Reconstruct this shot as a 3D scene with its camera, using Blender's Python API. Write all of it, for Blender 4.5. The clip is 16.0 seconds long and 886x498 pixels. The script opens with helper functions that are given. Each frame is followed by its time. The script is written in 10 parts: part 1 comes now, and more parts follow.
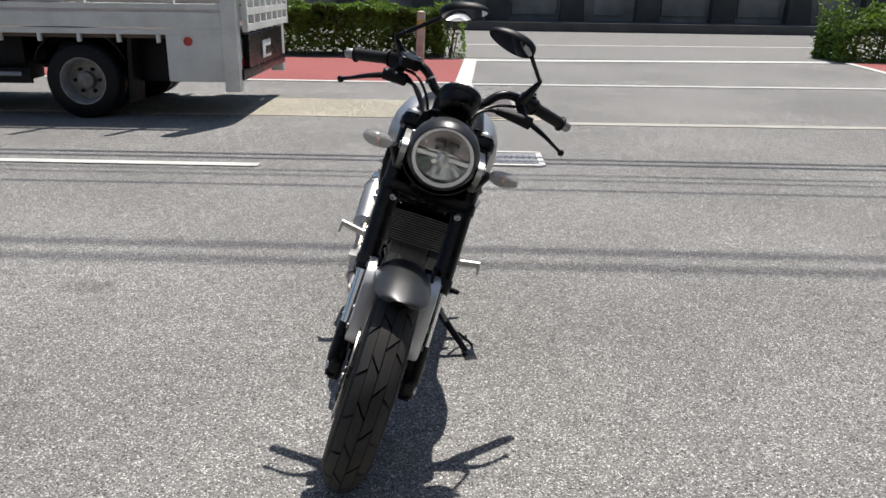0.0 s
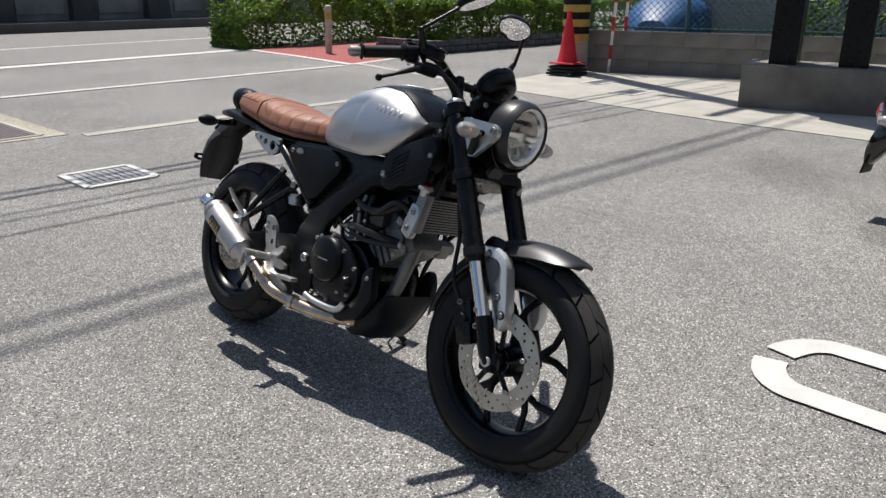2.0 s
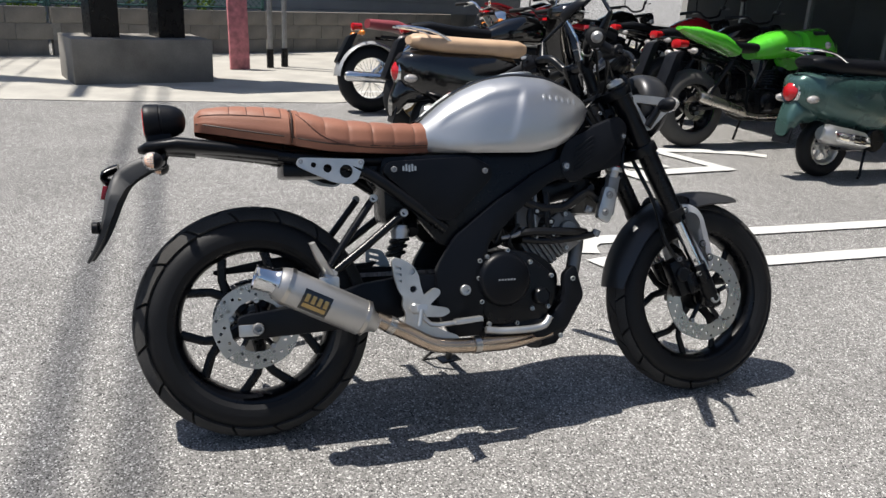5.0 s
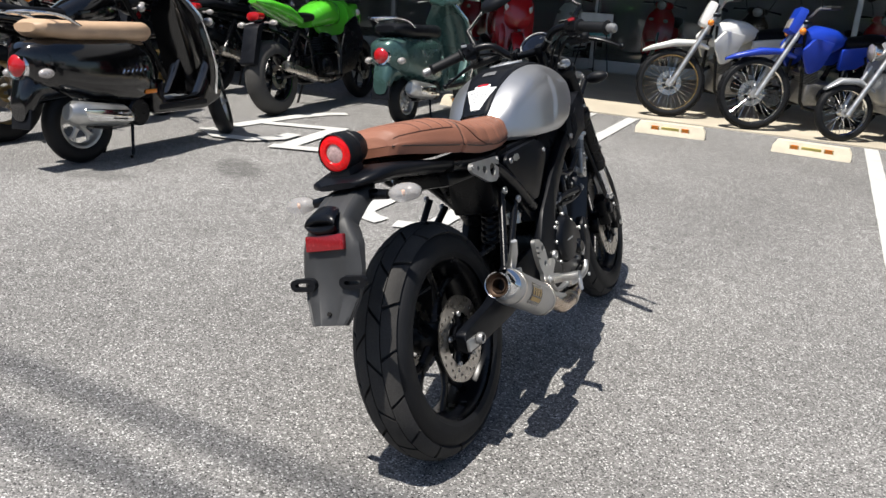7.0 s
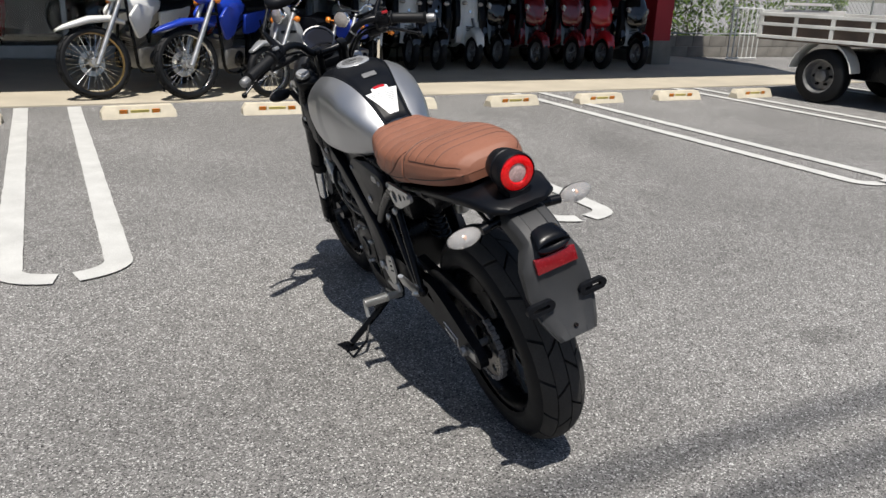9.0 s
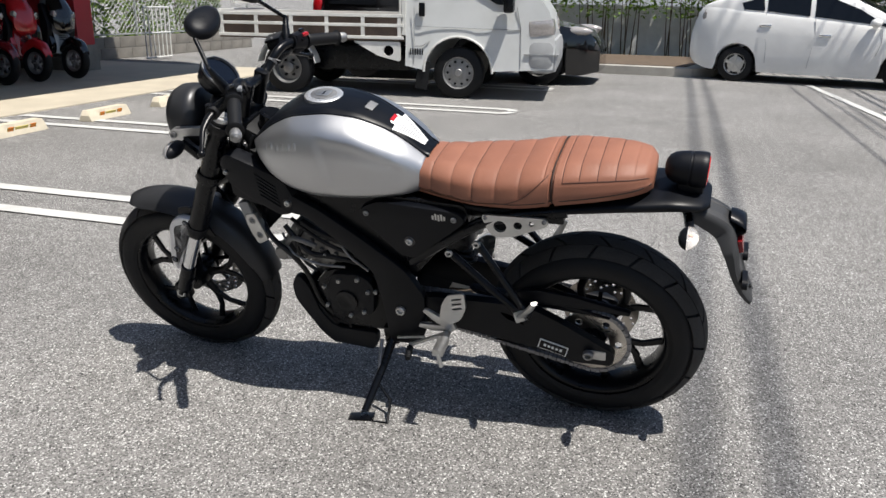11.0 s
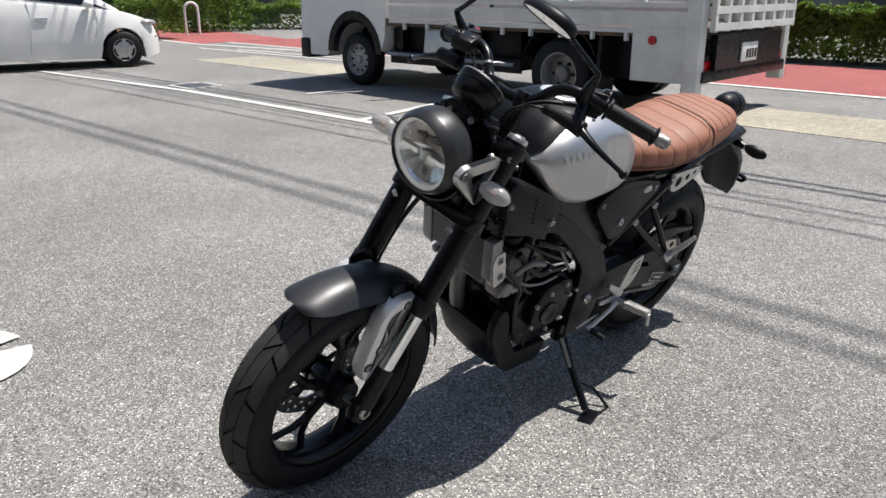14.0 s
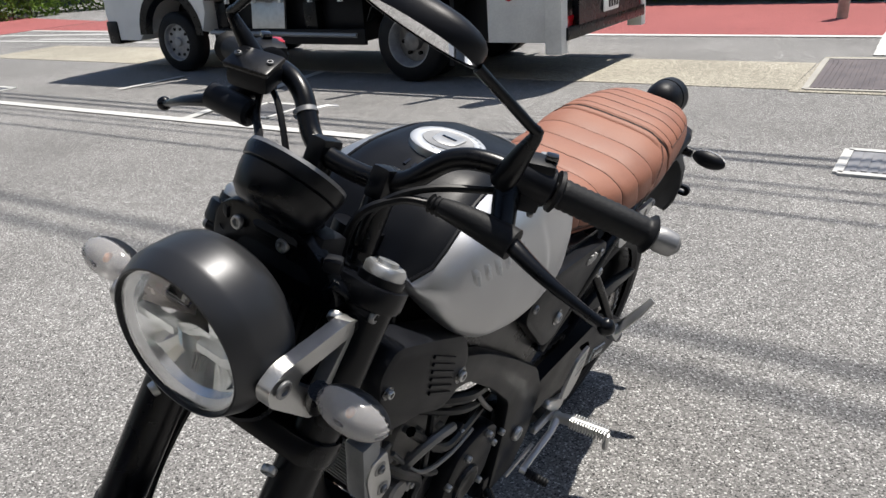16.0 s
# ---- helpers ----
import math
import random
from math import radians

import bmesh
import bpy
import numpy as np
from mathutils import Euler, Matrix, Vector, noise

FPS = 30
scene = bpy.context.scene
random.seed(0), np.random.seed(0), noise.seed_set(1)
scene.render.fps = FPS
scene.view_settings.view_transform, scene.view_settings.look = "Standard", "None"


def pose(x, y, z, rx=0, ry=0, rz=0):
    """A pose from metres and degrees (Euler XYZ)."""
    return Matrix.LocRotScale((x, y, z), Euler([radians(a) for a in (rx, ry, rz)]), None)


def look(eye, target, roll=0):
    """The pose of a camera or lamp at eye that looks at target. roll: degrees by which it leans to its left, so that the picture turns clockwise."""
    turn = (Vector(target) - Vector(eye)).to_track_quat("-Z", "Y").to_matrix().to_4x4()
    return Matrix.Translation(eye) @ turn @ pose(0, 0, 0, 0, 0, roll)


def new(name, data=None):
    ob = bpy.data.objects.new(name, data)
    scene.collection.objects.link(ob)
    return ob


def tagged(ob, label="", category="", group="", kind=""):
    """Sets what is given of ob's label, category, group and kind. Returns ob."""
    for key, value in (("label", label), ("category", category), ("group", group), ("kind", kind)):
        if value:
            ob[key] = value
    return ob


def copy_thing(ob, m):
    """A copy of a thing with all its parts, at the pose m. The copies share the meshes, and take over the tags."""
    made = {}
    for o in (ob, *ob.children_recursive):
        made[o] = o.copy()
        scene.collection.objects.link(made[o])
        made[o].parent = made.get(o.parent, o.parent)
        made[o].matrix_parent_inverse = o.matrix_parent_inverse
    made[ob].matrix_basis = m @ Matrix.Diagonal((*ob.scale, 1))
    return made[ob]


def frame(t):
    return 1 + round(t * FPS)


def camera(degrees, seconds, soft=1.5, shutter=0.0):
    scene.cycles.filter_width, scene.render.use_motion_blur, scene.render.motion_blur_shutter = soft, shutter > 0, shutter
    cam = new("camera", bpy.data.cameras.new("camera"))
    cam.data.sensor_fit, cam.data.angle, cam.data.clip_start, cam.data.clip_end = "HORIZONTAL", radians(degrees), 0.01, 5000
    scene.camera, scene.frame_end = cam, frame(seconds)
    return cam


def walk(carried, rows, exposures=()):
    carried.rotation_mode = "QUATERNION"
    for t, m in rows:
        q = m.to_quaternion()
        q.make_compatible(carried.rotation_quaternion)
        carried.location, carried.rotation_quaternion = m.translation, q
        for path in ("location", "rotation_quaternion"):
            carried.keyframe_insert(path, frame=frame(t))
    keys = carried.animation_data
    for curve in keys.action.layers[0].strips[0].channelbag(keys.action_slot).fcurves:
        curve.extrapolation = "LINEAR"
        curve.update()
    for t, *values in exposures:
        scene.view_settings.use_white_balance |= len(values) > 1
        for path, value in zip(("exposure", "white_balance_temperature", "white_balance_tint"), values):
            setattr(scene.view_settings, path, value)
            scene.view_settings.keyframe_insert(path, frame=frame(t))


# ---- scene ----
cam = camera(59.2, 16.0)
PATH = [
    (0, (0.198, -2.48, 1.261), (0.155, -0.588, 0.612), 0.8),
    (0.5, (-0.275, -2.55, 1.28), (0.088, -0.691, 0.638), 0.7),
    (1, (-0.734, -2.415, 1.271), (0.009, -0.671, 0.633), 0.4),
    (1.5, (-1.172, -2.202, 1.256), (-0.1, -0.639, 0.615), 0.2),
    (2, (-1.496, -1.851, 1.234), (-0.146, -0.523, 0.588), 0.2),
    (2.5, (-1.737, -1.442, 1.222), (-0.169, -0.394, 0.557), 0.3),
    (3, (-1.921, -1.014, 1.225), (-0.185, -0.289, 0.547), 1.0),
    (3.5, (-2.01, -0.555, 1.209), (-0.17, -0.148, 0.539), 1.5),
    (4, (-2.06, -0.094, 1.203), (-0.174, -0.033, 0.54), 2.2),
    (4.5, (-2.014, 0.368, 1.189), (-0.147, 0.081, 0.533), 2.8),
    (5, (-1.919, 0.842, 1.173), (-0.138, 0.208, 0.523), 3.3),
    (5.5, (-1.745, 1.31, 1.159), (-0.118, 0.343, 0.513), 3.7),
    (5.9, (-1.542, 1.653, 1.153), (-0.088, 0.441, 0.509), 3.9),
    (6.3, (-1.291, 1.943, 1.154), (-0.05, 0.513, 0.509), 3.9),
    (6.5, (-1.138, 2.051, 1.16), (-0.016, 0.526, 0.517), 4.1),
    (7, (-0.752, 2.327, 1.163), (0.039, 0.607, 0.516), 3.8),
    (7.5, (-0.32, 2.493, 1.153), (0.094, 0.649, 0.499), 3.8),
    (8, (0.148, 2.531, 1.146), (0.153, 0.642, 0.491), 3.2),
    (8.5, (0.609, 2.496, 1.166), (0.166, 0.658, 0.513), 2.7),
    (9, (1.049, 2.293, 1.169), (0.188, 0.607, 0.526), 2.2),
    (9.5, (1.39, 2.086, 1.197), (0.215, 0.598, 0.561), 1.3),
    (9.7, (1.526, 1.952, 1.184), (0.22, 0.574, 0.556), 1.5),
    (10.2, (1.815, 1.603, 1.189), (0.257, 0.513, 0.569), 1.1),
    (10.7, (2.034, 1.148, 1.183), (0.291, 0.384, 0.568), 0.9),
    (11.2, (2.155, 0.642, 1.173), (0.295, 0.229, 0.563), 0.9),
    (11.8, (2.185, 0.037, 1.164), (0.277, 0.065, 0.567), 1.1),
    (12, (2.156, -0.167, 1.152), (0.251, 0.024, 0.574), 1.6),
    (12.5, (2.062, -0.632, 1.159), (0.226, -0.087, 0.583), 1.5),
    (13, (1.883, -1.045, 1.169), (0.182, -0.171, 0.584), 1.2),
    (13.5, (1.599, -1.384, 1.173), (0.075, -0.238, 0.569), 0.6),
    (14, (1.308, -1.673, 1.173), (-0.008, -0.31, 0.535), -0.1),
    (14.5, (0.974, -1.693, 1.155), (-0.133, -0.17, 0.479), -1.0),
    (15, (0.732, -1.522, 1.174), (-0.144, 0.128, 0.458), -1.2),
    (15.5, (0.699, -1.265, 1.18), (-0.15, 0.39, 0.444), -2.7),
    (16, (0.742, -0.955, 1.184), (-0.296, 0.585, 0.442), -4.0),
]
walk(cam, [(t, look(eye, target, roll)) for t, eye, target, roll in PATH],
     [(0.0, 0.38), (1.5, 0.34), (2.5, 0.43), (3.5, 0.60), (4.2, 0.64), (6.3, 0.62), (7.2, 0.55), (8.0, 0.31), (9.0, 0.22), (9.7, 0.24), (11.8, 0.58), (14.0, 0.59), (15.0, 0.52), (16.0, 0.52)])

# ---- world and sun ----
SUN_WAY = Vector((0.175, 0.388, 1.0)).normalized()
world = bpy.data.worlds.new("sky")
scene.world = world
world.use_nodes = True
wn = world.node_tree.nodes
sky = wn.new("ShaderNodeTexSky")
sky.sky_type = "NISHITA"
sky.sun_disc = False
sky.sun_elevation = math.asin(SUN_WAY.z)
sky.sun_rotation = math.atan2(SUN_WAY.x, SUN_WAY.y)
wn["Background"].inputs["Strength"].default_value = 0.075
world.node_tree.links.new(sky.outputs[0], wn["Background"].inputs["Color"])
sun = new("sun", bpy.data.lights.new("sun", "SUN"))
sun.data.energy, sun.data.angle, sun.data.color = 4.6, radians(0.53), (1.0, 0.95, 0.88)
sun.matrix_world = look(SUN_WAY * 40, (0, 0, 0))

# ---- materials ----
MATS = {}


def mat(name, color, rough=0.5, metal=0.0, vary=0.12, scale=8.0, bump=0.0, bump_scale=60.0, coat=0.0, glow=None, per_object=0.0, fine=0.0, spec=0.5):
    """A surface with variation at two scales: slow patches of wear and fine grain."""
    if name in MATS:
        return MATS[name]
    m = bpy.data.materials.new(name)
    m.use_nodes = True
    nt, n = m.node_tree, m.node_tree.nodes
    b = n["Principled BSDF"]
    b.inputs["Metallic"].default_value = metal
    b.inputs["Coat Weight"].default_value = coat
    b.inputs["Coat Roughness"].default_value = 0.08
    b.inputs["Specular IOR Level"].default_value = spec
    tc = n.new("ShaderNodeTexCoord")
    nz = n.new("ShaderNodeTexNoise")
    nz.inputs["Scale"].default_value = scale
    nz.inputs["Detail"].default_value = 6
    nt.links.new(tc.outputs["Object"], nz.inputs["Vector"])
    fn = n.new("ShaderNodeTexNoise")
    fn.inputs["Scale"].default_value = bump_scale
    fn.inputs["Detail"].default_value = 3
    nt.links.new(tc.outputs["Object"], fn.inputs["Vector"])
    ramp = n.new("ShaderNodeMapRange")
    ramp.inputs["From Min"].default_value, ramp.inputs["From Max"].default_value = 0.3, 0.7
    ramp.inputs["To Min"].default_value, ramp.inputs["To Max"].default_value = 1 - vary, 1 + vary
    nt.links.new(nz.outputs["Fac"], ramp.inputs["Value"])
    last = ramp.outputs[0]
    if fine:
        r2 = n.new("ShaderNodeMapRange")
        r2.inputs["From Min"].default_value, r2.inputs["From Max"].default_value = 0.3, 0.7
        r2.inputs["To Min"].default_value, r2.inputs["To Max"].default_value = 1 - fine, 1 + fine
        nt.links.new(fn.outputs["Fac"], r2.inputs["Value"])
        mu = n.new("ShaderNodeMath")
        mu.operation = "MULTIPLY"
        nt.links.new(last, mu.inputs[0])
        nt.links.new(r2.outputs[0], mu.inputs[1])
        last = mu.outputs[0]
    if per_object:
        oi = n.new("ShaderNodeObjectInfo")
        r3 = n.new("ShaderNodeMapRange")
        r3.inputs["To Min"].default_value, r3.inputs["To Max"].default_value = 1 - per_object, 1 + per_object
        nt.links.new(oi.outputs["Random"], r3.inputs["Value"])
        mu = n.new("ShaderNodeMath")
        mu.operation = "MULTIPLY"
        nt.links.new(last, mu.inputs[0])
        nt.links.new(r3.outputs[0], mu.inputs[1])
        last = mu.outputs[0]
    sc = n.new("ShaderNodeVectorMath")
    sc.operation = "SCALE"
    sc.inputs[0].default_value = color
    nt.links.new(last, sc.inputs["Scale"])
    nt.links.new(sc.outputs[0], b.inputs["Base Color"])
    rr = n.new("ShaderNodeMapRange")
    rr.inputs["From Min"].default_value, rr.inputs["From Max"].default_value = 0.3, 0.7
    rr.inputs["To Min"].default_value, rr.inputs["To Max"].default_value = max(0.02, rough * 0.85), min(1, rough * 1.15)
    nt.links.new(nz.outputs["Fac"], rr.inputs["Value"])
    nt.links.new(rr.outputs[0], b.inputs["Roughness"])
    if bump:
        bp = n.new("ShaderNodeBump")
        bp.inputs["Strength"].default_value = bump
        bp.inputs["Distance"].default_value = 0.002
        nt.links.new(fn.outputs["Fac"], bp.inputs["Height"])
        nt.links.new(bp.outputs[0], b.inputs["Normal"])
    if glow:
        b.inputs["Emission Color"].default_value = (*glow[:3], 1)
        b.inputs["Emission Strength"].default_value = glow[3]
    MATS[name] = m
    return m


def glass_mat(name, color=(0.9, 0.95, 0.95), rough=0.02, ior=1.45):
    if name in MATS:
        return MATS[name]
    m = bpy.data.materials.new(name)
    m.use_nodes = True
    b = m.node_tree.nodes["Principled BSDF"]
    b.inputs["Base Color"].default_value = (*color, 1)
    b.inputs["Transmission Weight"].default_value = 1.0
    b.inputs["Roughness"].default_value = rough
    b.inputs["IOR"].default_value = ior
    MATS[name] = m
    return m


def asphalt_mat(name, base, light, dark, grain=230.0, patch=0.10):
    """Worn asphalt: pale and dark chips in a grey binder, slow stains, relief of the chips."""
    m = bpy.data.materials.new(name)
    m.use_nodes = True
    nt, n = m.node_tree, m.node_tree.nodes
    b = n["Principled BSDF"]
    b.inputs["Roughness"].default_value = 0.85
    b.inputs["Specular IOR Level"].default_value = 0.16
    tc = n.new("ShaderNodeTexCoord")
    vo = n.new("ShaderNodeTexVoronoi")
    vo.inputs["Scale"].default_value = grain
    nt.links.new(tc.outputs["Object"], vo.inputs["Vector"])
    sep = n.new("ShaderNodeSeparateColor")
    nt.links.new(vo.outputs["Color"], sep.inputs[0])
    cr = n.new("ShaderNodeValToRGB")
    e = cr.color_ramp.elements
    e[0].position, e[0].color = 0.0, (*[dark * c for c in (1, 1, 1.0)], 1)
    e[1].position, e[1].color = 1.0, (*[light * c for c in (1, 0.99, 0.96)], 1)
    for pos, v in ((0.25, base * 0.74), (0.64, base * 1.02), (0.88, base * 1.40)):
        k = cr.color_ramp.elements.new(pos)
        k.color = (v, v * 0.978, v * 0.948, 1)
    nt.links.new(sep.outputs[0], cr.inputs[0])
    big = n.new("ShaderNodeTexNoise")
    big.inputs["Scale"].default_value = 0.55
    big.inputs["Detail"].default_value = 7
    big.inputs["Roughness"].default_value = 0.62
    nt.links.new(tc.outputs["Object"], big.inputs["Vector"])
    mid = n.new("ShaderNodeTexNoise")
    mid.inputs["Scale"].default_value = 14
    mid.inputs["Detail"].default_value = 4
    nt.links.new(tc.outputs["Object"], mid.inputs["Vector"])
    r1 = n.new("ShaderNodeMapRange")
    r1.inputs["From Min"].default_value, r1.inputs["From Max"].default_value = 0.3, 0.7
    r1.inputs["To Min"].default_value, r1.inputs["To Max"].default_value = 1 - patch, 1 + patch
    nt.links.new(big.outputs["Fac"], r1.inputs["Value"])
    r2 = n.new("ShaderNodeMapRange")
    r2.inputs["From Min"].default_value, r2.inputs["From Max"].default_value = 0.3, 0.7
    r2.inputs["To Min"].default_value, r2.inputs["To Max"].default_value = 0.9, 1.1
    nt.links.new(mid.outputs["Fac"], r2.inputs["Value"])
    mu = n.new("ShaderNodeMath")
    mu.operation = "MULTIPLY"
    nt.links.new(r1.outputs[0], mu.inputs[0])
    nt.links.new(r2.outputs[0], mu.inputs[1])
    sc = n.new("ShaderNodeVectorMath")
    sc.operation = "SCALE"
    nt.links.new(cr.outputs[0], sc.inputs[0])
    nt.links.new(mu.outputs[0], sc.inputs["Scale"])
    nt.links.new(sc.outputs[0], b.inputs["Base Color"])
    bp = n.new("ShaderNodeBump")
    bp.inputs["Strength"].default_value = 0.7
    bp.inputs["Distance"].default_value = 0.003
    nt.links.new(vo.outputs["Distance"], bp.inputs["Height"])
    bp.invert = True
    nt.links.new(bp.outputs[0], b.inputs["Normal"])
    MATS[name] = m
    return m


M_ASPHALT = asphalt_mat("asphalt", 0.210, 0.66, 0.036, 245.0, 0.19)


def stain(m, x, y, rx, ry, turn, depth):
    """An old oil stain with a ragged edge, soaked into the asphalt."""
    nt, n = m.node_tree, m.node_tree.nodes
    b = n["Principled BSDF"]
    src = b.inputs["Base Color"].links[0].from_socket
    tc = n.new("ShaderNodeTexCoord")
    mp = n.new("ShaderNodeMapping")
    mp.vector_type = "TEXTURE"
    mp.inputs["Location"].default_value = (x, y, 0)
    mp.inputs["Rotation"].default_value = (0, 0, radians(turn))
    mp.inputs["Scale"].default_value = (rx, ry, 1)
    nt.links.new(tc.outputs["Object"], mp.inputs["Vector"])
    ln = n.new("ShaderNodeVectorMath")
    ln.operation = "LENGTH"
    nt.links.new(mp.outputs[0], ln.inputs[0])
    nz = n.new("ShaderNodeTexNoise")
    nz.inputs["Scale"].default_value = 3.0
    nz.inputs["Detail"].default_value = 5
    nt.links.new(mp.outputs[0], nz.inputs["Vector"])
    ad = n.new("ShaderNodeMath")
    ad.operation = "ADD"
    nt.links.new(ln.outputs["Value"], ad.inputs[0])
    nt.links.new(nz.outputs["Fac"], ad.inputs[1])
    mr = n.new("ShaderNodeMapRange")
    mr.inputs["From Min"].default_value, mr.inputs["From Max"].default_value = 1.0, 1.55
    mr.inputs["To Min"].default_value, mr.inputs["To Max"].default_value = 1 - depth, 1.0
    nt.links.new(ad.outputs[0], mr.inputs["Value"])
    sc = n.new("ShaderNodeVectorMath")
    sc.operation = "SCALE"
    nt.links.new(src, sc.inputs[0])
    nt.links.new(mr.outputs[0], sc.inputs["Scale"])
    nt.links.new(sc.outputs[0], b.inputs["Base Color"])



M_ROAD = asphalt_mat("road_asphalt", 0.22, 0.38, 0.12, 160.0, 0.06)
M_RED_PAVE = asphalt_mat("red_paving", 0.2, 0.3, 0.12, 160.0, 0.1)
for el in MATS["red_paving"].node_tree.nodes["Color Ramp"].color_ramp.elements:
    v = el.color[0]
    el.color = (v * 1.55, v * 0.52, v * 0.50, 1)
M_BEIGE = asphalt_mat("beige_concrete", 0.34, 0.52, 0.16, 120.0, 0.22)
for el in MATS["beige_concrete"].node_tree.nodes["Color Ramp"].color_ramp.elements:
    v = el.color[0]
    el.color = (v * 1.02, v * 0.95, v * 0.78, 1)
M_CONC = mat("concrete", (0.36, 0.345, 0.31), 0.85, vary=0.16, scale=3, bump=0.4, bump_scale=120, fine=0.08)
M_CONC_D = mat("dark_concrete", (0.22, 0.215, 0.20), 0.9, vary=0.3, scale=1.6, bump=0.5, bump_scale=60, fine=0.12)
M_CONC_BLK = mat("block_concrete", (0.19, 0.178, 0.158), 0.9, vary=0.35, scale=2.5, bump=0.5, bump_scale=90, fine=0.1, per_object=0.08)
M_PAINT_W = mat("road_paint", (0.52, 0.52, 0.50), 0.8, vary=0.10, scale=6, bump=0.12, bump_scale=260, fine=0.12)
# the blacks and the rubber carry the sky's bluish reflection in their base colour
M_BLACK = mat("satin_black", (0.0022, 0.0027, 0.0042), 0.29, vary=0.12, scale=20, bump=0.05, bump_scale=300, spec=0.27)
M_MATT = mat("matt_black", (0.0030, 0.0038, 0.0060), 0.38, vary=0.12, scale=14, bump=0.06, bump_scale=500, spec=0.20)
M_PLAST = mat("black_plastic", (0.0052, 0.0060, 0.0085), 0.44, vary=0.15, scale=20, bump=0.10, bump_scale=900, spec=0.20)
M_GLOSSB = mat("gloss_black", (0.0025, 0.0025, 0.003), 0.12, vary=0.1, scale=10, coat=0.6)
M_FENDER = mat("matt_dark_fender", (0.034, 0.035, 0.038), 0.37, metal=0.45, vary=0.06, scale=6)
M_RUBBER = mat("rubber", (0.0048, 0.0053, 0.0066), 0.6, vary=0.3, scale=9, bump=0.2, bump_scale=250, fine=0.1, spec=0.3)
# a lighter grey than the other black plastic
M_PLAST_G = mat("dark_grey_plastic", (0.030, 0.031, 0.033), 0.55, vary=0.15, scale=12, bump=0.2, bump_scale=600)
# block tops lightened, so that the grooves' shade is in the colour contrast
M_TREAD = mat("lightened_tread_rubber", (0.038, 0.0365, 0.035), 0.78, vary=0.3, scale=12, bump=0.2, bump_scale=250, fine=0.15, spec=0.3)
M_RUBBER_G = mat("worn_rubber", (0.05, 0.048, 0.045), 0.85, vary=0.25, scale=9, bump=0.2, bump_scale=250, fine=0.1)
M_SILVER = mat("brushed_silver_paint", (0.50, 0.505, 0.515), 0.40, metal=0.92, vary=0.02, scale=3, bump=0.04, bump_scale=900, fine=0.03)
M_ALU = mat("cast_aluminium", (0.55, 0.55, 0.54), 0.38, metal=0.9, vary=0.12, scale=18, bump=0.15, bump_scale=300)
M_GUARD = mat("silver_guard_paint", (0.66, 0.665, 0.68), 0.40, metal=0.55, vary=0.05, scale=14, bump=0.05, bump_scale=500)
M_ALU_D = mat("dull_aluminium", (0.30, 0.30, 0.30), 0.5, metal=0.8, vary=0.2, scale=18, bump=0.25, bump_scale=220)
M_TANKG = mat("grey_end_tank", (0.26, 0.265, 0.27), 0.5, metal=0.5, vary=0.2, scale=18, bump=0.15, bump_scale=220)
M_ENGINE = mat("grey_engine_casting", (0.21, 0.205, 0.20), 0.45, metal=0.6, vary=0.25, scale=18, bump=0.3, bump_scale=220)
M_CHROME = mat("chrome", (0.75, 0.76, 0.77), 0.08, metal=1.0, vary=0.05, scale=10)
M_STEEL = mat("satin_steel", (0.52, 0.49, 0.45), 0.28, metal=1.0, vary=0.12, scale=12)
M_TITAN = mat("burnt_steel", (0.50, 0.40, 0.31), 0.25, metal=1.0, vary=0.3, scale=7)
M_LEATHER = mat("tan_leather", (0.262, 0.108, 0.066), 0.58, vary=0.10, scale=9, bump=0.35, bump_scale=420, fine=0.06)
M_SOOT = mat("sooty_brown_steel", (0.10, 0.065, 0.045), 0.4, metal=0.7, vary=0.3, scale=40)
# thread darkened: the shade of the seam valleys is put into its colour
M_STITCH = mat("shaded_seat_stitching", (0.085, 0.034, 0.022), 0.7)
M_SEAM = mat("dark_piping", (0.03, 0.016, 0.012), 0.6)
M_GLASS = glass_mat("clear_glass")
M_LENS = glass_mat("clear_lens", (0.97, 0.97, 0.97), 0.03, 1.25)
M_RIB = glass_mat("ribbed_clear_plastic", (0.88, 0.86, 0.85), 0.12, 1.45)
M_RIB.node_tree.nodes["Principled BSDF"].inputs["Transmission Weight"].default_value = 0.76
M_FACET = mat("bright_facet", (0.82, 0.84, 0.83), 0.20, metal=0.80, vary=0.10, scale=60)
M_CELL = mat("grey_lamp_cell", (0.055, 0.050, 0.050), 0.25, metal=0.4, vary=0.2, scale=60)
M_REFL = mat("reflector_bowl", (0.85, 0.86, 0.88), 0.24, metal=1.0, vary=0.06, scale=60)
M_LED = mat("led_ring", (0.80, 0.80, 0.80), 0.22, metal=0.25, glow=(1.0, 0.98, 0.95, 0.10))
M_TAIL = mat("lit_red_lens", (0.50, 0.004, 0.006), 0.18, glow=(1.0, 0.006, 0.008, 0.16), vary=0.25, scale=160)
M_TAILC = mat("lit_white_core", (0.42, 0.30, 0.29), 0.25, glow=(1.0, 0.5, 0.45, 0.04), vary=0.3, scale=140)
M_REDLENS = mat("red_lens", (0.42, 0.008, 0.012), 0.15, coat=0.5)
M_AMBER = mat("amber_bulb", (0.50, 0.27, 0.16), 0.3)
M_ORANGE = mat("amber_reflector", (0.75, 0.22, 0.02), 0.25, coat=0.4)
M_INDLENS = mat("clear_ribbed_lens", (0.46, 0.43, 0.41), 0.12, vary=0.35, scale=90, coat=0.8, metal=0.35)
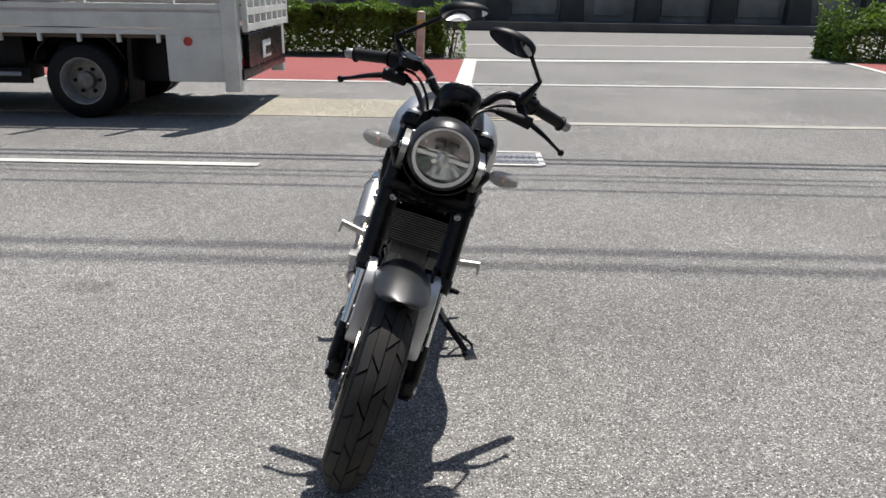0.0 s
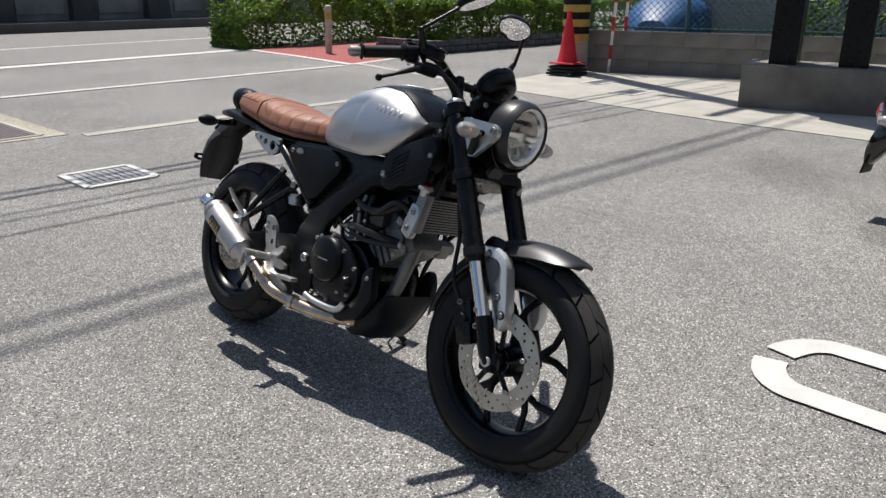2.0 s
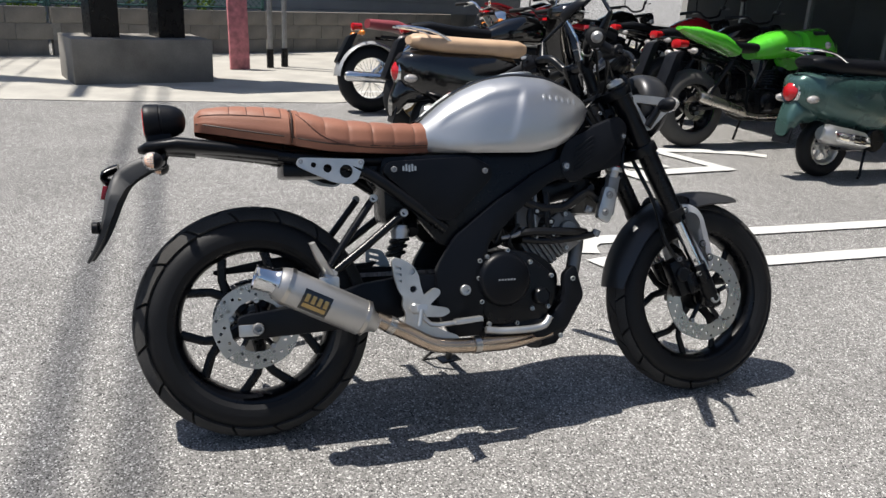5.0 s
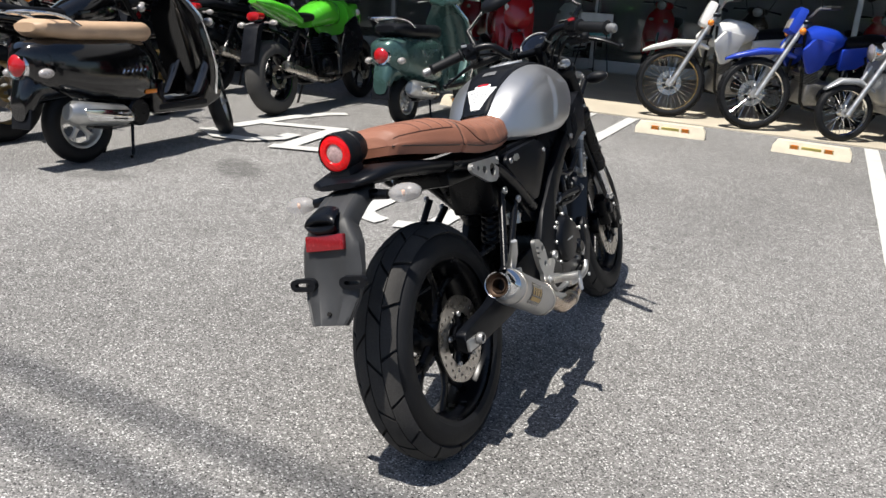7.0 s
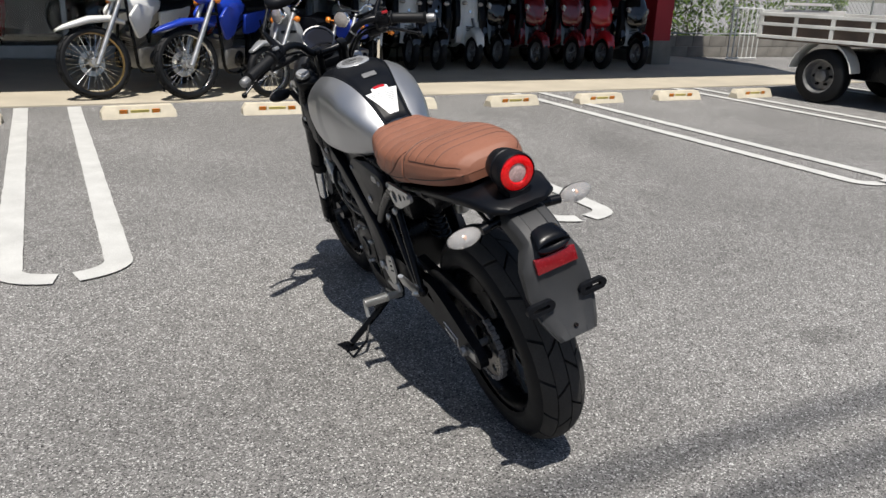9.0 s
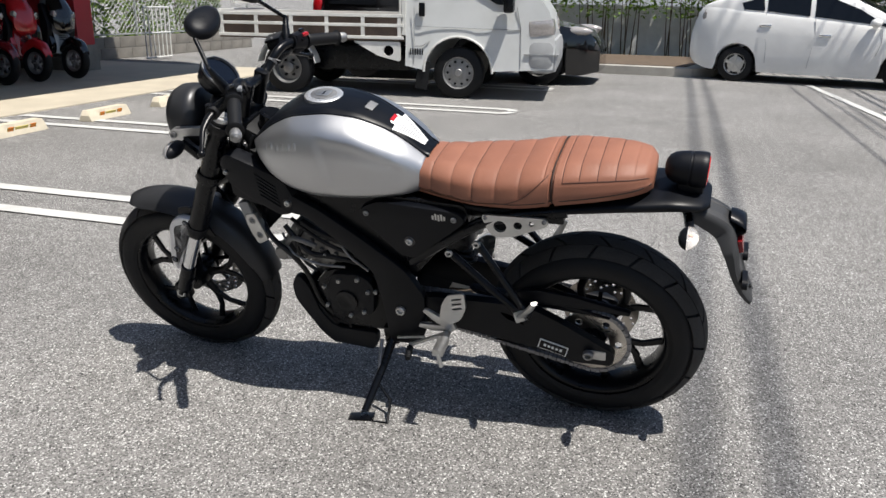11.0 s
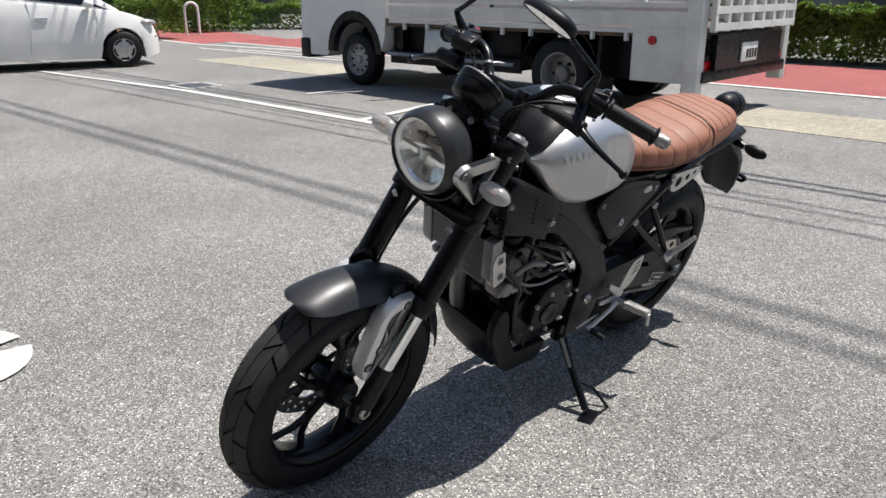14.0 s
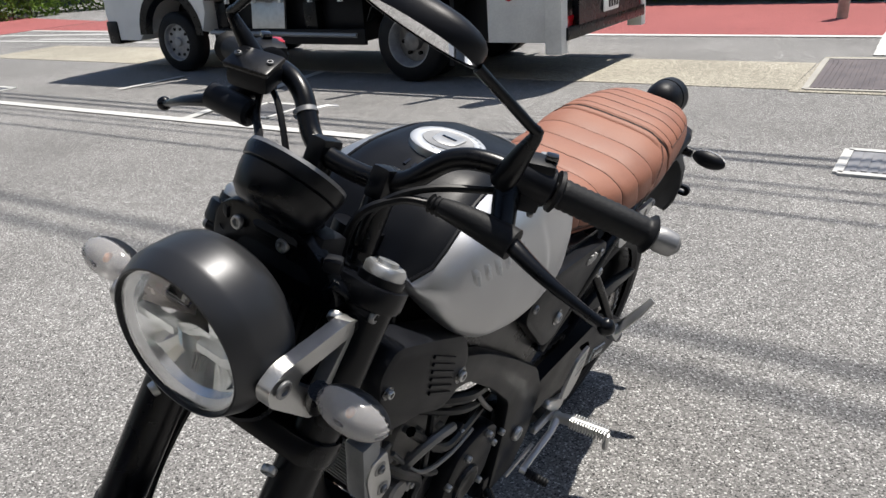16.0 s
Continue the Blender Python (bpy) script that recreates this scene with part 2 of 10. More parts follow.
M_WHITE = mat("white_paint", (0.78, 0.78, 0.76), 0.35, vary=0.05, scale=3, coat=0.3)
M_WHITE2 = mat("weathered_white_paint", (0.66, 0.66, 0.63), 0.5, vary=0.12, scale=4, fine=0.05)
M_OFFWHITE = mat("off_white_paint", (0.60, 0.615, 0.61), 0.32, vary=0.06, scale=3, coat=0.35)
M_BUMPER = mat("grey_bumper_plastic", (0.34, 0.35, 0.355), 0.5, vary=0.12, scale=5, bump=0.1, bump_scale=500)
M_PAPER = mat("white_label", (0.75, 0.76, 0.75), 0.4)
# red with the shade over the scooter row put into its colour
M_REDD = mat("darkened_red_paint", (0.13, 0.006, 0.010), 0.2, vary=0.08, coat=0.6)
M_REDP = mat("red_paint", (0.42, 0.012, 0.018), 0.22, vary=0.08, coat=0.6)
M_BLUEP = mat("blue_plastic", (0.01, 0.045, 0.42), 0.35, vary=0.08, coat=0.2)
M_GREENP = mat("lime_green_paint", (0.09, 0.52, 0.03), 0.25, vary=0.06, coat=0.5)
M_TEAL = mat("dark_green_metallic", (0.05, 0.105, 0.095), 0.28, metal=0.4, vary=0.08, coat=0.5)
M_GREYP = mat("grey_paint", (0.32, 0.33, 0.34), 0.35, metal=0.3, vary=0.1)
M_TAN = mat("tan_vinyl", (0.50, 0.34, 0.22), 0.5, vary=0.08, bump=0.2, bump_scale=400)
M_MAROON = mat("dark_red_vinyl", (0.22, 0.035, 0.045), 0.5, vary=0.1)
M_GOLD = mat("gold_rim", (0.42, 0.30, 0.13), 0.35, metal=0.8)
M_MIRROR = mat("mirror_glass", (0.9, 0.9, 0.9), 0.015, metal=1.0, vary=0.0)
M_TINT = mat("tinted_window", (0.006, 0.007, 0.009), 0.05, vary=0.0, spec=0.4)
M_CABLE = mat("cable_black", (0.0024, 0.0027, 0.0038), 0.4, spec=0.35)
M_LEAF = mat("hedge_leaf", (0.125, 0.205, 0.030), 0.5, vary=0.45, scale=2.2, spec=0.4, fine=0.3)
M_LEAF_D = mat("dark_leaf", (0.040, 0.080, 0.018), 0.45, vary=0.4, scale=2.2, spec=0.5, fine=0.3)
M_TWIG = mat("brown_twig", (0.09, 0.065, 0.04), 0.9, vary=0.3)
M_CONE = mat("red_orange_cone", (0.56, 0.014, 0.022), 0.55, vary=0.12, scale=6)
M_YELLOW = mat("yellow_paint", (0.42, 0.30, 0.06), 0.6, vary=0.2)
M_WOOD = mat("brown_board", (0.105, 0.075, 0.058), 0.75, vary=0.35, scale=5, fine=0.15)
M_STEELPL = mat("grey_checker_steel", (0.24, 0.24, 0.25), 0.5, metal=0.6, vary=0.15, scale=6, bump=0.3, bump_scale=90)
M_STONE = mat("dark_stone_block", (0.10, 0.10, 0.105), 0.85, vary=0.3, scale=9, bump=0.5, bump_scale=80, per_object=0.25)
M_SOIL = mat("soil", (0.11, 0.08, 0.055), 0.95, vary=0.3, scale=10, bump=0.6)


for m in (M_LEAF, M_LEAF_D):
    # leaves pass part of the light
    nt, n = m.node_tree, m.node_tree.nodes
    tl_ = n.new("ShaderNodeBsdfTranslucent")
    mx = n.new("ShaderNodeMixShader")
    mx.inputs[0].default_value = 0.4
    nt.links.new(n["Principled BSDF"].inputs["Base Color"].links[0].from_socket, tl_.inputs["Color"])
    nt.links.new(n["Principled BSDF"].outputs[0], mx.inputs[1])
    nt.links.new(tl_.outputs[0], mx.inputs[2])
    nt.links.new(mx.outputs[0], n["Material Output"].inputs["Surface"])


# ---- mesh helpers ----
def finish(name, bm, material, parent=None, label="", smooth=40):
    me = bpy.data.meshes.new(name)
    bm.normal_update()
    bm.to_mesh(me)
    bm.free()
    mats = material if isinstance(material, (list, tuple)) else [material]
    for m in mats:
        me.materials.append(m)
    if smooth:
        me.shade_smooth()
        me.set_sharp_from_angle(angle=radians(smooth))
    ob = new(name, me)
    if parent is not None:
        ob.parent = parent
    if label:
        ob["label"] = label
    return ob


def part(name, bm, material, parent, label="", smooth=40):
    """One mesh object under a thing or under a part."""
    return finish(name, bm, material, parent, label, smooth)


def thing(name, m, label, category, group="", kind=""):
    ob = new(name)
    ob.empty_display_size = 0.1
    ob.matrix_basis = m
    return tagged(ob, label, category, group, kind)


def solo(name, bm, material, label, category, group="", kind="", smooth=40, m=None):
    ob = finish(name, bm, material, None, "", smooth)
    if m is not None:
        ob.matrix_basis = m
    return tagged(ob, label, category, group, kind)


def BM():
    return bmesh.new()


def grid(bm, rows, closed_u=False, closed_v=False, mi=0):
    """Faces between rows of points."""
    vs = [[bm.verts.new(p) for p in r] for r in rows]
    nu, nv = len(vs), len(vs[0])
    for i in range(nu if closed_u else nu - 1):
        for j in range(nv if closed_v else nv - 1):
            f = bm.faces.new((vs[i][j], vs[i][(j + 1) % nv], vs[(i + 1) % nu][(j + 1) % nv], vs[(i + 1) % nu][j]))
            f.material_index = mi
    return vs


def cap(bm, ring, mi=0, flip=False):
    f = bm.faces.new(ring[::-1] if flip else ring)
    f.material_index = mi


def fix(bm):
    bmesh.ops.recalc_face_normals(bm, faces=bm.faces)
    return bm


def box(bm, c, s, rot=None, bevel=0.0, mi=0, taper=1.0):
    """A box round c of size s; rot is a Matrix; taper scales the upper face."""
    x, y, z = s[0] / 2, s[1] / 2, s[2] / 2
    pts = [(-x, -y, -z), (x, -y, -z), (x, y, -z), (-x, y, -z), (-x * taper, -y * taper, z), (x * taper, -y * taper, z), (x * taper, y * taper, z), (-x * taper, y * taper, z)]
    R = rot.to_3x3() if rot is not None else Matrix.Identity(3)
    vs = [bm.verts.new(Vector(c) + R @ Vector(p)) for p in pts]
    fs = [bm.faces.new([vs[i] for i in q]) for q in ((3, 2, 1, 0), (4, 5, 6, 7), (0, 1, 5, 4), (1, 2, 6, 5), (2, 3, 7, 6), (3, 0, 4, 7))]
    for f in fs:
        f.material_index = mi
    if bevel:
        es = list({e for f in fs for e in f.edges})
        r = bmesh.ops.bevel(bm, geom=es, offset=bevel, segments=2, affect="EDGES", profile=0.6)
        for f in r["faces"]:
            f.material_index = mi
    return vs


def spline(pts, n=6):
    """A smooth line through the points."""
    P = [Vector(p) for p in pts]
    out = []
    for i in range(len(P) - 1):
        a, b, c, d = P[max(i - 1, 0)], P[i], P[i + 1], P[min(i + 2, len(P) - 1)]
        for k in range(n):
            t = k / n
            out.append(0.5 * (2 * b + (c - a) * t + (2 * a - 5 * b + 4 * c - d) * t * t + (3 * b - a - 3 * c + d) * t ** 3))
    return out + [P[-1]]


def tube(bm, pts, r, seg=10, smooth=0, mi=0, flat=1.0, ends=True):
    """A tube along the points; r is one radius or one for each point; flat squeezes it."""
    rs = list(r) if isinstance(r, (list, tuple)) else None
    P = [Vector(p) for p in pts]
    if smooth:
        if rs:
            k = len(P)
            P = spline(P, smooth)
            rs = [rs[min(int(i / smooth), k - 2)] * (1 - (i / smooth - min(int(i / smooth), k - 2))) + rs[min(int(i / smooth), k - 2) + 1] * (i / smooth - min(int(i / smooth), k - 2)) for i in range(len(P))]
        else:
            P = spline(P, smooth)
    if rs is None:
        rs = [r] * len(P)
    t0 = (P[1] - P[0]).normalized()
    u = t0.cross(Vector((0, 0, 1)))
    u = u.normalized() if u.length > 1e-3 else Vector((1, 0, 0))
    rows = []
    for i, p in enumerate(P):
        t = (P[min(i + 1, len(P) - 1)] - P[max(i - 1, 0)]).normalized()
        u = (u - t * u.dot(t)).normalized()
        v = t.cross(u)
        rows.append([p + rs[i] * (math.cos(a) * u + flat * math.sin(a) * v) for a in [2 * math.pi * k / seg for k in range(seg)]])
    vs = grid(bm, rows, closed_v=True, mi=mi)
    if ends:
        cap(bm, vs[0], mi, True)
        cap(bm, vs[-1], mi)
    return vs


def frame_of(axis):
    a = Vector(axis).normalized()
    return a.to_track_quat("Z", "Y").to_matrix()


def lathe(bm, prof, origin=(0, 0, 0), axis=(0, 0, 1), seg=24, mi=0, a0=0.0, a1=2 * math.pi, closed=False):
    """Turns a profile of (radius, height) round the axis through origin."""
    R, o = frame_of(axis), Vector(origin)
    whole = abs(a1 - a0 - 2 * math.pi) < 1e-6
    k = seg if whole else seg + 1
    rows = [[o + R @ Vector((r * math.cos(a0 + (a1 - a0) * j / seg), r * math.sin(a0 + (a1 - a0) * j / seg), h)) for j in range(k)] for r, h in prof]
    vs = grid(bm, rows, closed_u=closed, closed_v=whole, mi=mi)
    return vs


def disc(bm, origin, axis, r, h, seg=24, mi=0, chamfer=0.0):
    """A solid round plate that starts at origin and reaches h along the axis."""
    c = chamfer
    prof = [(1e-4, 0), (r - c, 0), (r, c), (r, h - c), (r - c, h), (1e-4, h)] if c else [(1e-4, 0), (r, 0), (r, h), (1e-4, h)]
    return lathe(bm, prof, origin, axis, seg, mi)


def bolt(bm, p, axis, r=0.008, h=0.006, mi=0):
    """A socket head screw."""
    n = 10 if r < 0.007 else 14
    lathe(bm, [(r * 0.96, 0), (r, h * 0.2), (r, h * 0.7), (r * 0.86, h), (r * 0.56, h), (r * 0.50, h * 0.25), (1e-4, h * 0.2)], p, axis, n, mi)


def plate(bm, outline, y0, y1, hole=None, bevel=0.0, mi=0, plane="xz"):
    """A flat plate: an outline of (a, b) pushed from y0 to y1; holes are (a, b, r) or lists of points."""
    def put(a, b, h):
        return (a, h, b) if plane == "xz" else ((a, b, h) if plane == "xy" else (h, a, b))
    lo = [bm.verts.new(put(a, b, y0)) for a, b in outline]
    hi = [bm.verts.new(put(a, b, y1)) for a, b in outline]
    n = len(outline)
    fs = [bm.faces.new((lo[i], lo[(i + 1) % n], hi[(i + 1) % n], hi[i])) for i in range(n)]
    edges_lo = [bm.edges.get((lo[i], lo[(i + 1) % n])) for i in range(n)]
    edges_hi = [bm.edges.get((hi[i], hi[(i + 1) % n])) for i in range(n)]
    if hole:
        for h in hole:
            if isinstance(h, tuple):
                ring = [(h[0] + h[2] * math.cos(2 * math.pi * k / 14), h[1] + h[2] * math.sin(2 * math.pi * k / 14)) for k in range(14)]
            else:
                ring = h
            seg = len(ring)
            l2 = [bm.verts.new(put(a, b, y0)) for a, b in ring]
            h2 = [bm.verts.new(put(a, b, y1)) for a, b in ring]
            for k in range(seg):
                fs.append(bm.faces.new((l2[k], h2[k], h2[(k + 1) % seg], l2[(k + 1) % seg])))
            edges_lo += [bm.edges.get((l2[k], l2[(k + 1) % seg])) for k in range(seg)]
            edges_hi += [bm.edges.get((h2[k], h2[(k + 1) % seg])) for k in range(seg)]
        for es in (edges_lo, edges_hi):
            g = bmesh.ops.triangle_fill(bm, use_beauty=True, use_dissolve=False, edges=es)
            fs += [f for f in g["geom"] if isinstance(f, bmesh.types.BMFace)]
    else:
        fs += [bm.faces.new(lo[::-1]), bm.faces.new(hi)]
        if bevel:
            bmesh.ops.recalc_face_normals(bm, faces=fs)
            r = bmesh.ops.bevel(bm, geom=[e for e in edges_hi + edges_lo], offset=bevel, segments=2, affect="EDGES", profile=0.6)
            for f in r["faces"]:
                f.material_index = mi
            fs = [f for f in fs if f.is_valid]
    for f in fs:
        if f.is_valid:
            f.material_index = mi
    return bm


def rounded(pts, r=0.01, n=3):
    """An outline with its corners rounded."""
    out = []
    k = len(pts)
    for i in range(k):
        p, a, b = Vector(pts[i]), Vector(pts[i - 1]), Vector(pts[(i + 1) % k])
        da, db = a - p, b - p
        ra, rb = min(r, da.length * 0.45), min(r, db.length * 0.45)
        s, e = p + da.normalized() * ra, p + db.normalized() * rb
        for j in range(n + 1):
            t = j / n
            out.append(tuple((1 - t) ** 2 * s + 2 * t * (1 - t) * p + t * t * e))
    return out


def ball(bm, c, r, seg=12, rings=8, mi=0, scale=(1, 1, 1)):
    c = Vector(c)
    prof = [(max(1e-4, math.sin(math.pi * k / rings)) * r, -math.cos(math.pi * k / rings) * r) for k in range(rings + 1)]
    vs = grid(bm, [[c + Vector((q * math.cos(2 * math.pi * j / seg) * scale[0], q * math.sin(2 * math.pi * j / seg) * scale[1], h * scale[2])) for j in range(seg)] for q, h in prof], closed_v=True, mi=mi)
    return vs


def loft(bm, sections, caps=True, mi=0):
    """A skin over closed sections of equal counts."""
    vs = grid(bm, sections, closed_v=True, mi=mi)
    if caps:
        cap(bm, vs[0], mi, True)
        cap(bm, vs[-1], mi)
    return vs


def lerp(a, b, t):
    return a + (b - a) * t


def track(x, table):
    """A value read from a table of (x, value), along a smooth curve without overshoot."""
    if x <= table[0][0]:
        return table[0][1]
    if x >= table[-1][0]:
        return table[-1][1]
    n = len(table)
    d = [(table[i + 1][1] - table[i][1]) / (table[i + 1][0] - table[i][0]) for i in range(n - 1)]

    def slope(i):
        if i == 0:
            return d[0]
        if i == n - 1:
            return d[-1]
        return 0.0 if d[i - 1] * d[i] <= 0 else 2 * d[i - 1] * d[i] / (d[i - 1] + d[i])

    for i in range(n - 1):
        (a, va), (b, vb) = table[i], table[i + 1]
        if x <= b:
            w = b - a
            t = (x - a) / w
            return (2 * t ** 3 - 3 * t * t + 1) * va + (t ** 3 - 2 * t * t + t) * w * slope(i) + (3 * t * t - 2 * t ** 3) * vb + (t ** 3 - t * t) * w * slope(i + 1)

# ---- the setting: ground, paving, lines ----
def sheet(bm, pts, z, mi=0):
    f = bm.faces.new([bm.verts.new((x, y, z)) for x, y in pts])
    f.normal_update()
    if f.normal.z < 0:
        f.normal_flip()
    f.material_index = mi


def slab(bm, pts, z0, z1):
    """A flat slab with sides, over an outline."""
    plate(bm, pts, z0, z1, plane="xy")
    fix(bm)


def structure(name, bm, material, label, category="ground", smooth=0):
    return solo(name, bm, material, label, category, kind="structure", smooth=smooth)


b = BM()
sheet(b, [(-400, -400), (400, -400), (400, 400), (-400, 400)], 0)
for args in ((2.38, -1.38, 0.34, 0.16, -40, 0.38), (2.85, -0.75, 0.30, 0.12, 20, 0.25), (4.0, 0.2, 0.8, 0.35, 35, 0.18), (-1.4, 0.6, 0.16, 0.10, 0, 0.25), (-3.0, -2.6, 0.9, 0.3, 70, 0.14)):
    stain(M_ASPHALT, *args)
structure("ground", b, M_ASPHALT, "sunlit worn grey asphalt of the parking lot")
b = BM()
slab(b, [(-60, 11.35), (60, 11.9), (60, 20.2), (-60, 19.6)], -0.05, 0.004)
structure("road", b, M_ROAD, "pale grey asphalt road beyond the pavement", "road")
b = BM()
slab(b, [(-14.5, 7.98), (0.1, 7.98), (0.18, 11.25), (-14.5, 11.1)], -0.05, 0.006)
structure("pavement", b, M_RED_PAVE, "faded red pavement beside the road", "pavement")
b = BM()
slab(b, [(6.6, 8.15), (8.5, 8.6), (14.0, 10.4), (18, 12.1), (6.9, 11.75)], -0.05, 0.006)
structure("pavement", b, M_RED_PAVE, "faded red pavement beside the planted bed", "pavement")
b = BM()
slab(b, [(-26, 8.0), (-14.6, 7.2), (-14.6, 9.5), (-26, 11.5)], -0.05, 0.006)
structure("pavement", b, M_RED_PAVE, "faded red pavement at the street corner", "pavement")
for a0, a1 in ((-11.0, -7.2), (-7.18, -3.9), (-3.88, -0.24)):
    b = BM()
    slab(b, [(a0, 5.1), (a1, 5.1), (a1, 6.28), (a0, 6.28)], -0.05, 0.005)
    structure("gutter_slab", b, M_BEIGE, "beige weathered concrete gutter slab", "paving")
b = BM()
slab(b, [(-0.24, 5.02), (0.96, 5.05), (0.92, 6.66), (-0.22, 6.60)], -0.05, 0.006)
structure("gutter_frame", b, M_BEIGE, "beige concrete surround of the steel cover", "paving")
b = BM()
slab(b, [(1.05, 4.85), (6.0, 4.93), (6.0, 5.06), (1.05, 4.99)], -0.03, 0.006)
slab(b, [(6.05, 5.2), (6.18, 5.2), (6.75, 8.1), (6.6, 8.1)], -0.03, 0.006)
structure("kerb_strip", b, M_CONC, "flush pale concrete kerb strip", "kerb")
# light concrete apron before the block wall
b = BM()
slab(b, [(5.55, -0.6), (5.6, 1.5), (5.95, 4.85), (8.4, 5.25), (9.45, 2.2), (10.4, -0.6), (12, -2.5), (8.2, -2.6), (5.9, -1.6)], -0.05, 0.007)
structure("apron", b, M_CONC, "pale concrete apron with patchy shade", "paving")
# shop forecourt
b = BM()
slab(b, [(-9.9, -5.5), (14, -5.62), (14, -10), (-9.9, -10)], -0.05, 0.012)
structure("forecourt", b, mat("forecourt_concrete", (0.47, 0.42, 0.33), 0.85, vary=0.12, scale=2, bump=0.4, bump_scale=120, fine=0.08), "beige concrete forecourt before the shop", "paving")


def line(name, pts, w=0.1, label="worn white painted road line", z=0.0085):
    """A painted band along the points."""
    b = BM()
    P = []
    for p, q in zip(pts, pts[1:]):
        p, q = Vector((*p, 0)), Vector((*q, 0))
        n = max(1, min(140, int((q - p).length / 0.06)))
        P += [p.lerp(q, k / n) for k in range(n)]
    P.append(Vector((*pts[-1], 0)))
    rows = []
    for i, p in enumerate(P):
        t = (P[min(i + 1, len(P) - 1)] - P[max(i - 1, 0)]).normalized()
        s = Vector((-t.y, t.x, 0)) * w / 2
        e = [1 + 0.05 * noise.noise(Vector((p.x * 9, p.y * 9, c))) + 0.06 * noise.noise(Vector((p.x * 31, p.y * 31, c))) for c in (1.3, 7.7)]
        rows.append([p + s * e[0] + Vector((0, 0, z)), p - s * e[1] + Vector((0, 0, z))])
    grid(b, rows)
    for f in b.faces:
        f.normal_update()
        if f.normal.z < 0:
            f.normal_flip()
    return structure(name, b, M_PAINT_W, label, "road marking")


def stall(x0, x1, yend=-0.95, w=0.112):
    """A long U of two lines with a gap in its round end."""
    xm, r = (x0 + x1) / 2, abs(x1 - x0) / 2
    for s, (xa) in ((-1, min(x0, x1)), (1, max(x0, x1))):
        pts = [(xa, -5.46), (xa, yend - r * 0.75)]
        for k in range(1, 7):
            a = k / 6 * radians(80)
            pts.append((xa - s * r * (1 - math.cos(a)), yend - r * 0.75 + r * 0.72 * math.sin(a)))
        line("parking_line", pts, w, "white parking bay line with a rounded end")


for x0, x1 in ((0.86, 1.28), (-1.25, -1.66), (-3.76, -4.12), (-6.16, -6.5), (-8.6, -8.95), (5.9, 6.3)):
    stall(x0, x1)
line("road_line", [(-11.2, 2.60), (-7.45, 2.95), (-3.9, 2.95), (-1.25, 2.95)], 0.1)
line("road_line", [(-4.22, 2.95), (-4.62, 5.05)], 0.1, z=0.0102)
line("road_line", [(-6.10, 3.75), (-6.05, 4.50)], 0.08, z=0.0102)
line("road_line", [(-14.5, 7.88), (0.1, 7.9)], 0.13)
line("road_line", [(0.32, 7.8), (6.3, 8.02)], 0.12)
line("road_line", [(0.24, 6.72), (0.2, 8.0), (0.32, 11.3)], 0.22, z=0.0102)
line("road_line", [(0.3, 11.05), (6.7, 11.7)], 0.30)
line("road_line", [(6.5, 8.05), (6.75, 9.9), (6.9, 11.7)], 0.14)
line("road_line", [(6.6, 8.1), (8.3, 8.52)], 0.12)
line("road_line", [(-4, 14.3), (14, 15.6)], 0.14)
line("road_line", [(-26, 7.9), (-14.6, 7.1), (-10.4, 7.7)], 0.14)
line("road_line", [(-13.5, 6.55), (-9.0, 6.75)], 0.1)
line("road_line", [(-12.5, 6.85), (-9.0, 7.1)], 0.1)
line("road_line", [(-11.75, 0.3), (-11.3, 2.0), (-10.7, 4.2)], 0.1)
# painted character strokes
STROKES = (([(2.97, -3.55), (3.10, -3.40), (3.20, -3.10), (3.26, -2.75), (3.30, -2.40)], 0.13), ([(3.20, -2.70), (2.56, -2.90)], 0.12), ([(2.62, -2.86), (2.53, -2.04)], 0.13), ([(2.62, -2.02), (2.24, -2.14)], 0.12), ([(3.36, -2.20), (3.10, -2.04), (2.86, -2.08), (2.72, -2.26), (2.74, -2.46)], 0.12))
for i, (pts, w) in enumerate(STROKES):
    line("painted_sign", pts, w, "white painted character stroke on the asphalt", 0.0085 + 0.0016 * i)

# ---- steel covers in the ground ----
M_LID = mat("rusty_ribbed_steel", (0.115, 0.098, 0.100), 0.6, metal=0.3, vary=0.25, scale=5, bump=0.2, fine=0.1)


def cover(x0, y0, x1, y1, ribs, label, turn=0.0):
    t = thing("drain_cover", pose((x0 + x1) / 2, (y0 + y1) / 2, 0, 0, 0, turn), label, "drain cover")
    w, d = (x1 - x0) / 2, (y1 - y0) / 2
    b = BM()
    for cx, cy, sx, sy in ((0, -d, 2 * w, 0.045), (0, d, 2 * w, 0.045), (-w, 0, 0.045, 2 * d), (w, 0, 0.045, 2 * d)):
        box(b, (cx, cy, 0.006), (sx, sy, 0.016))
    part("frame", b, M_PAINT_W if ribs == 0 else M_CONC, t, "pale frame", 0)
    b = BM()
    box(b, (0, 0, 0.003), (2 * w - 0.05, 2 * d - 0.05, 0.012))
    part("lid", b, M_LID if ribs else M_STEELPL, t, "", 0)
    b = BM()
    n = max(ribs, 8)
    for i in range(n):
        x = -w + 0.04 + (2 * w - 0.08) * (i + 0.5) / n
        box(b, (x, 0, 0.011), ((2 * w - 0.08) / n * 0.55, 2 * d - 0.09, 0.006))
    part("rib", b, M_LID if ribs else M_STEELPL, t, "", 0)


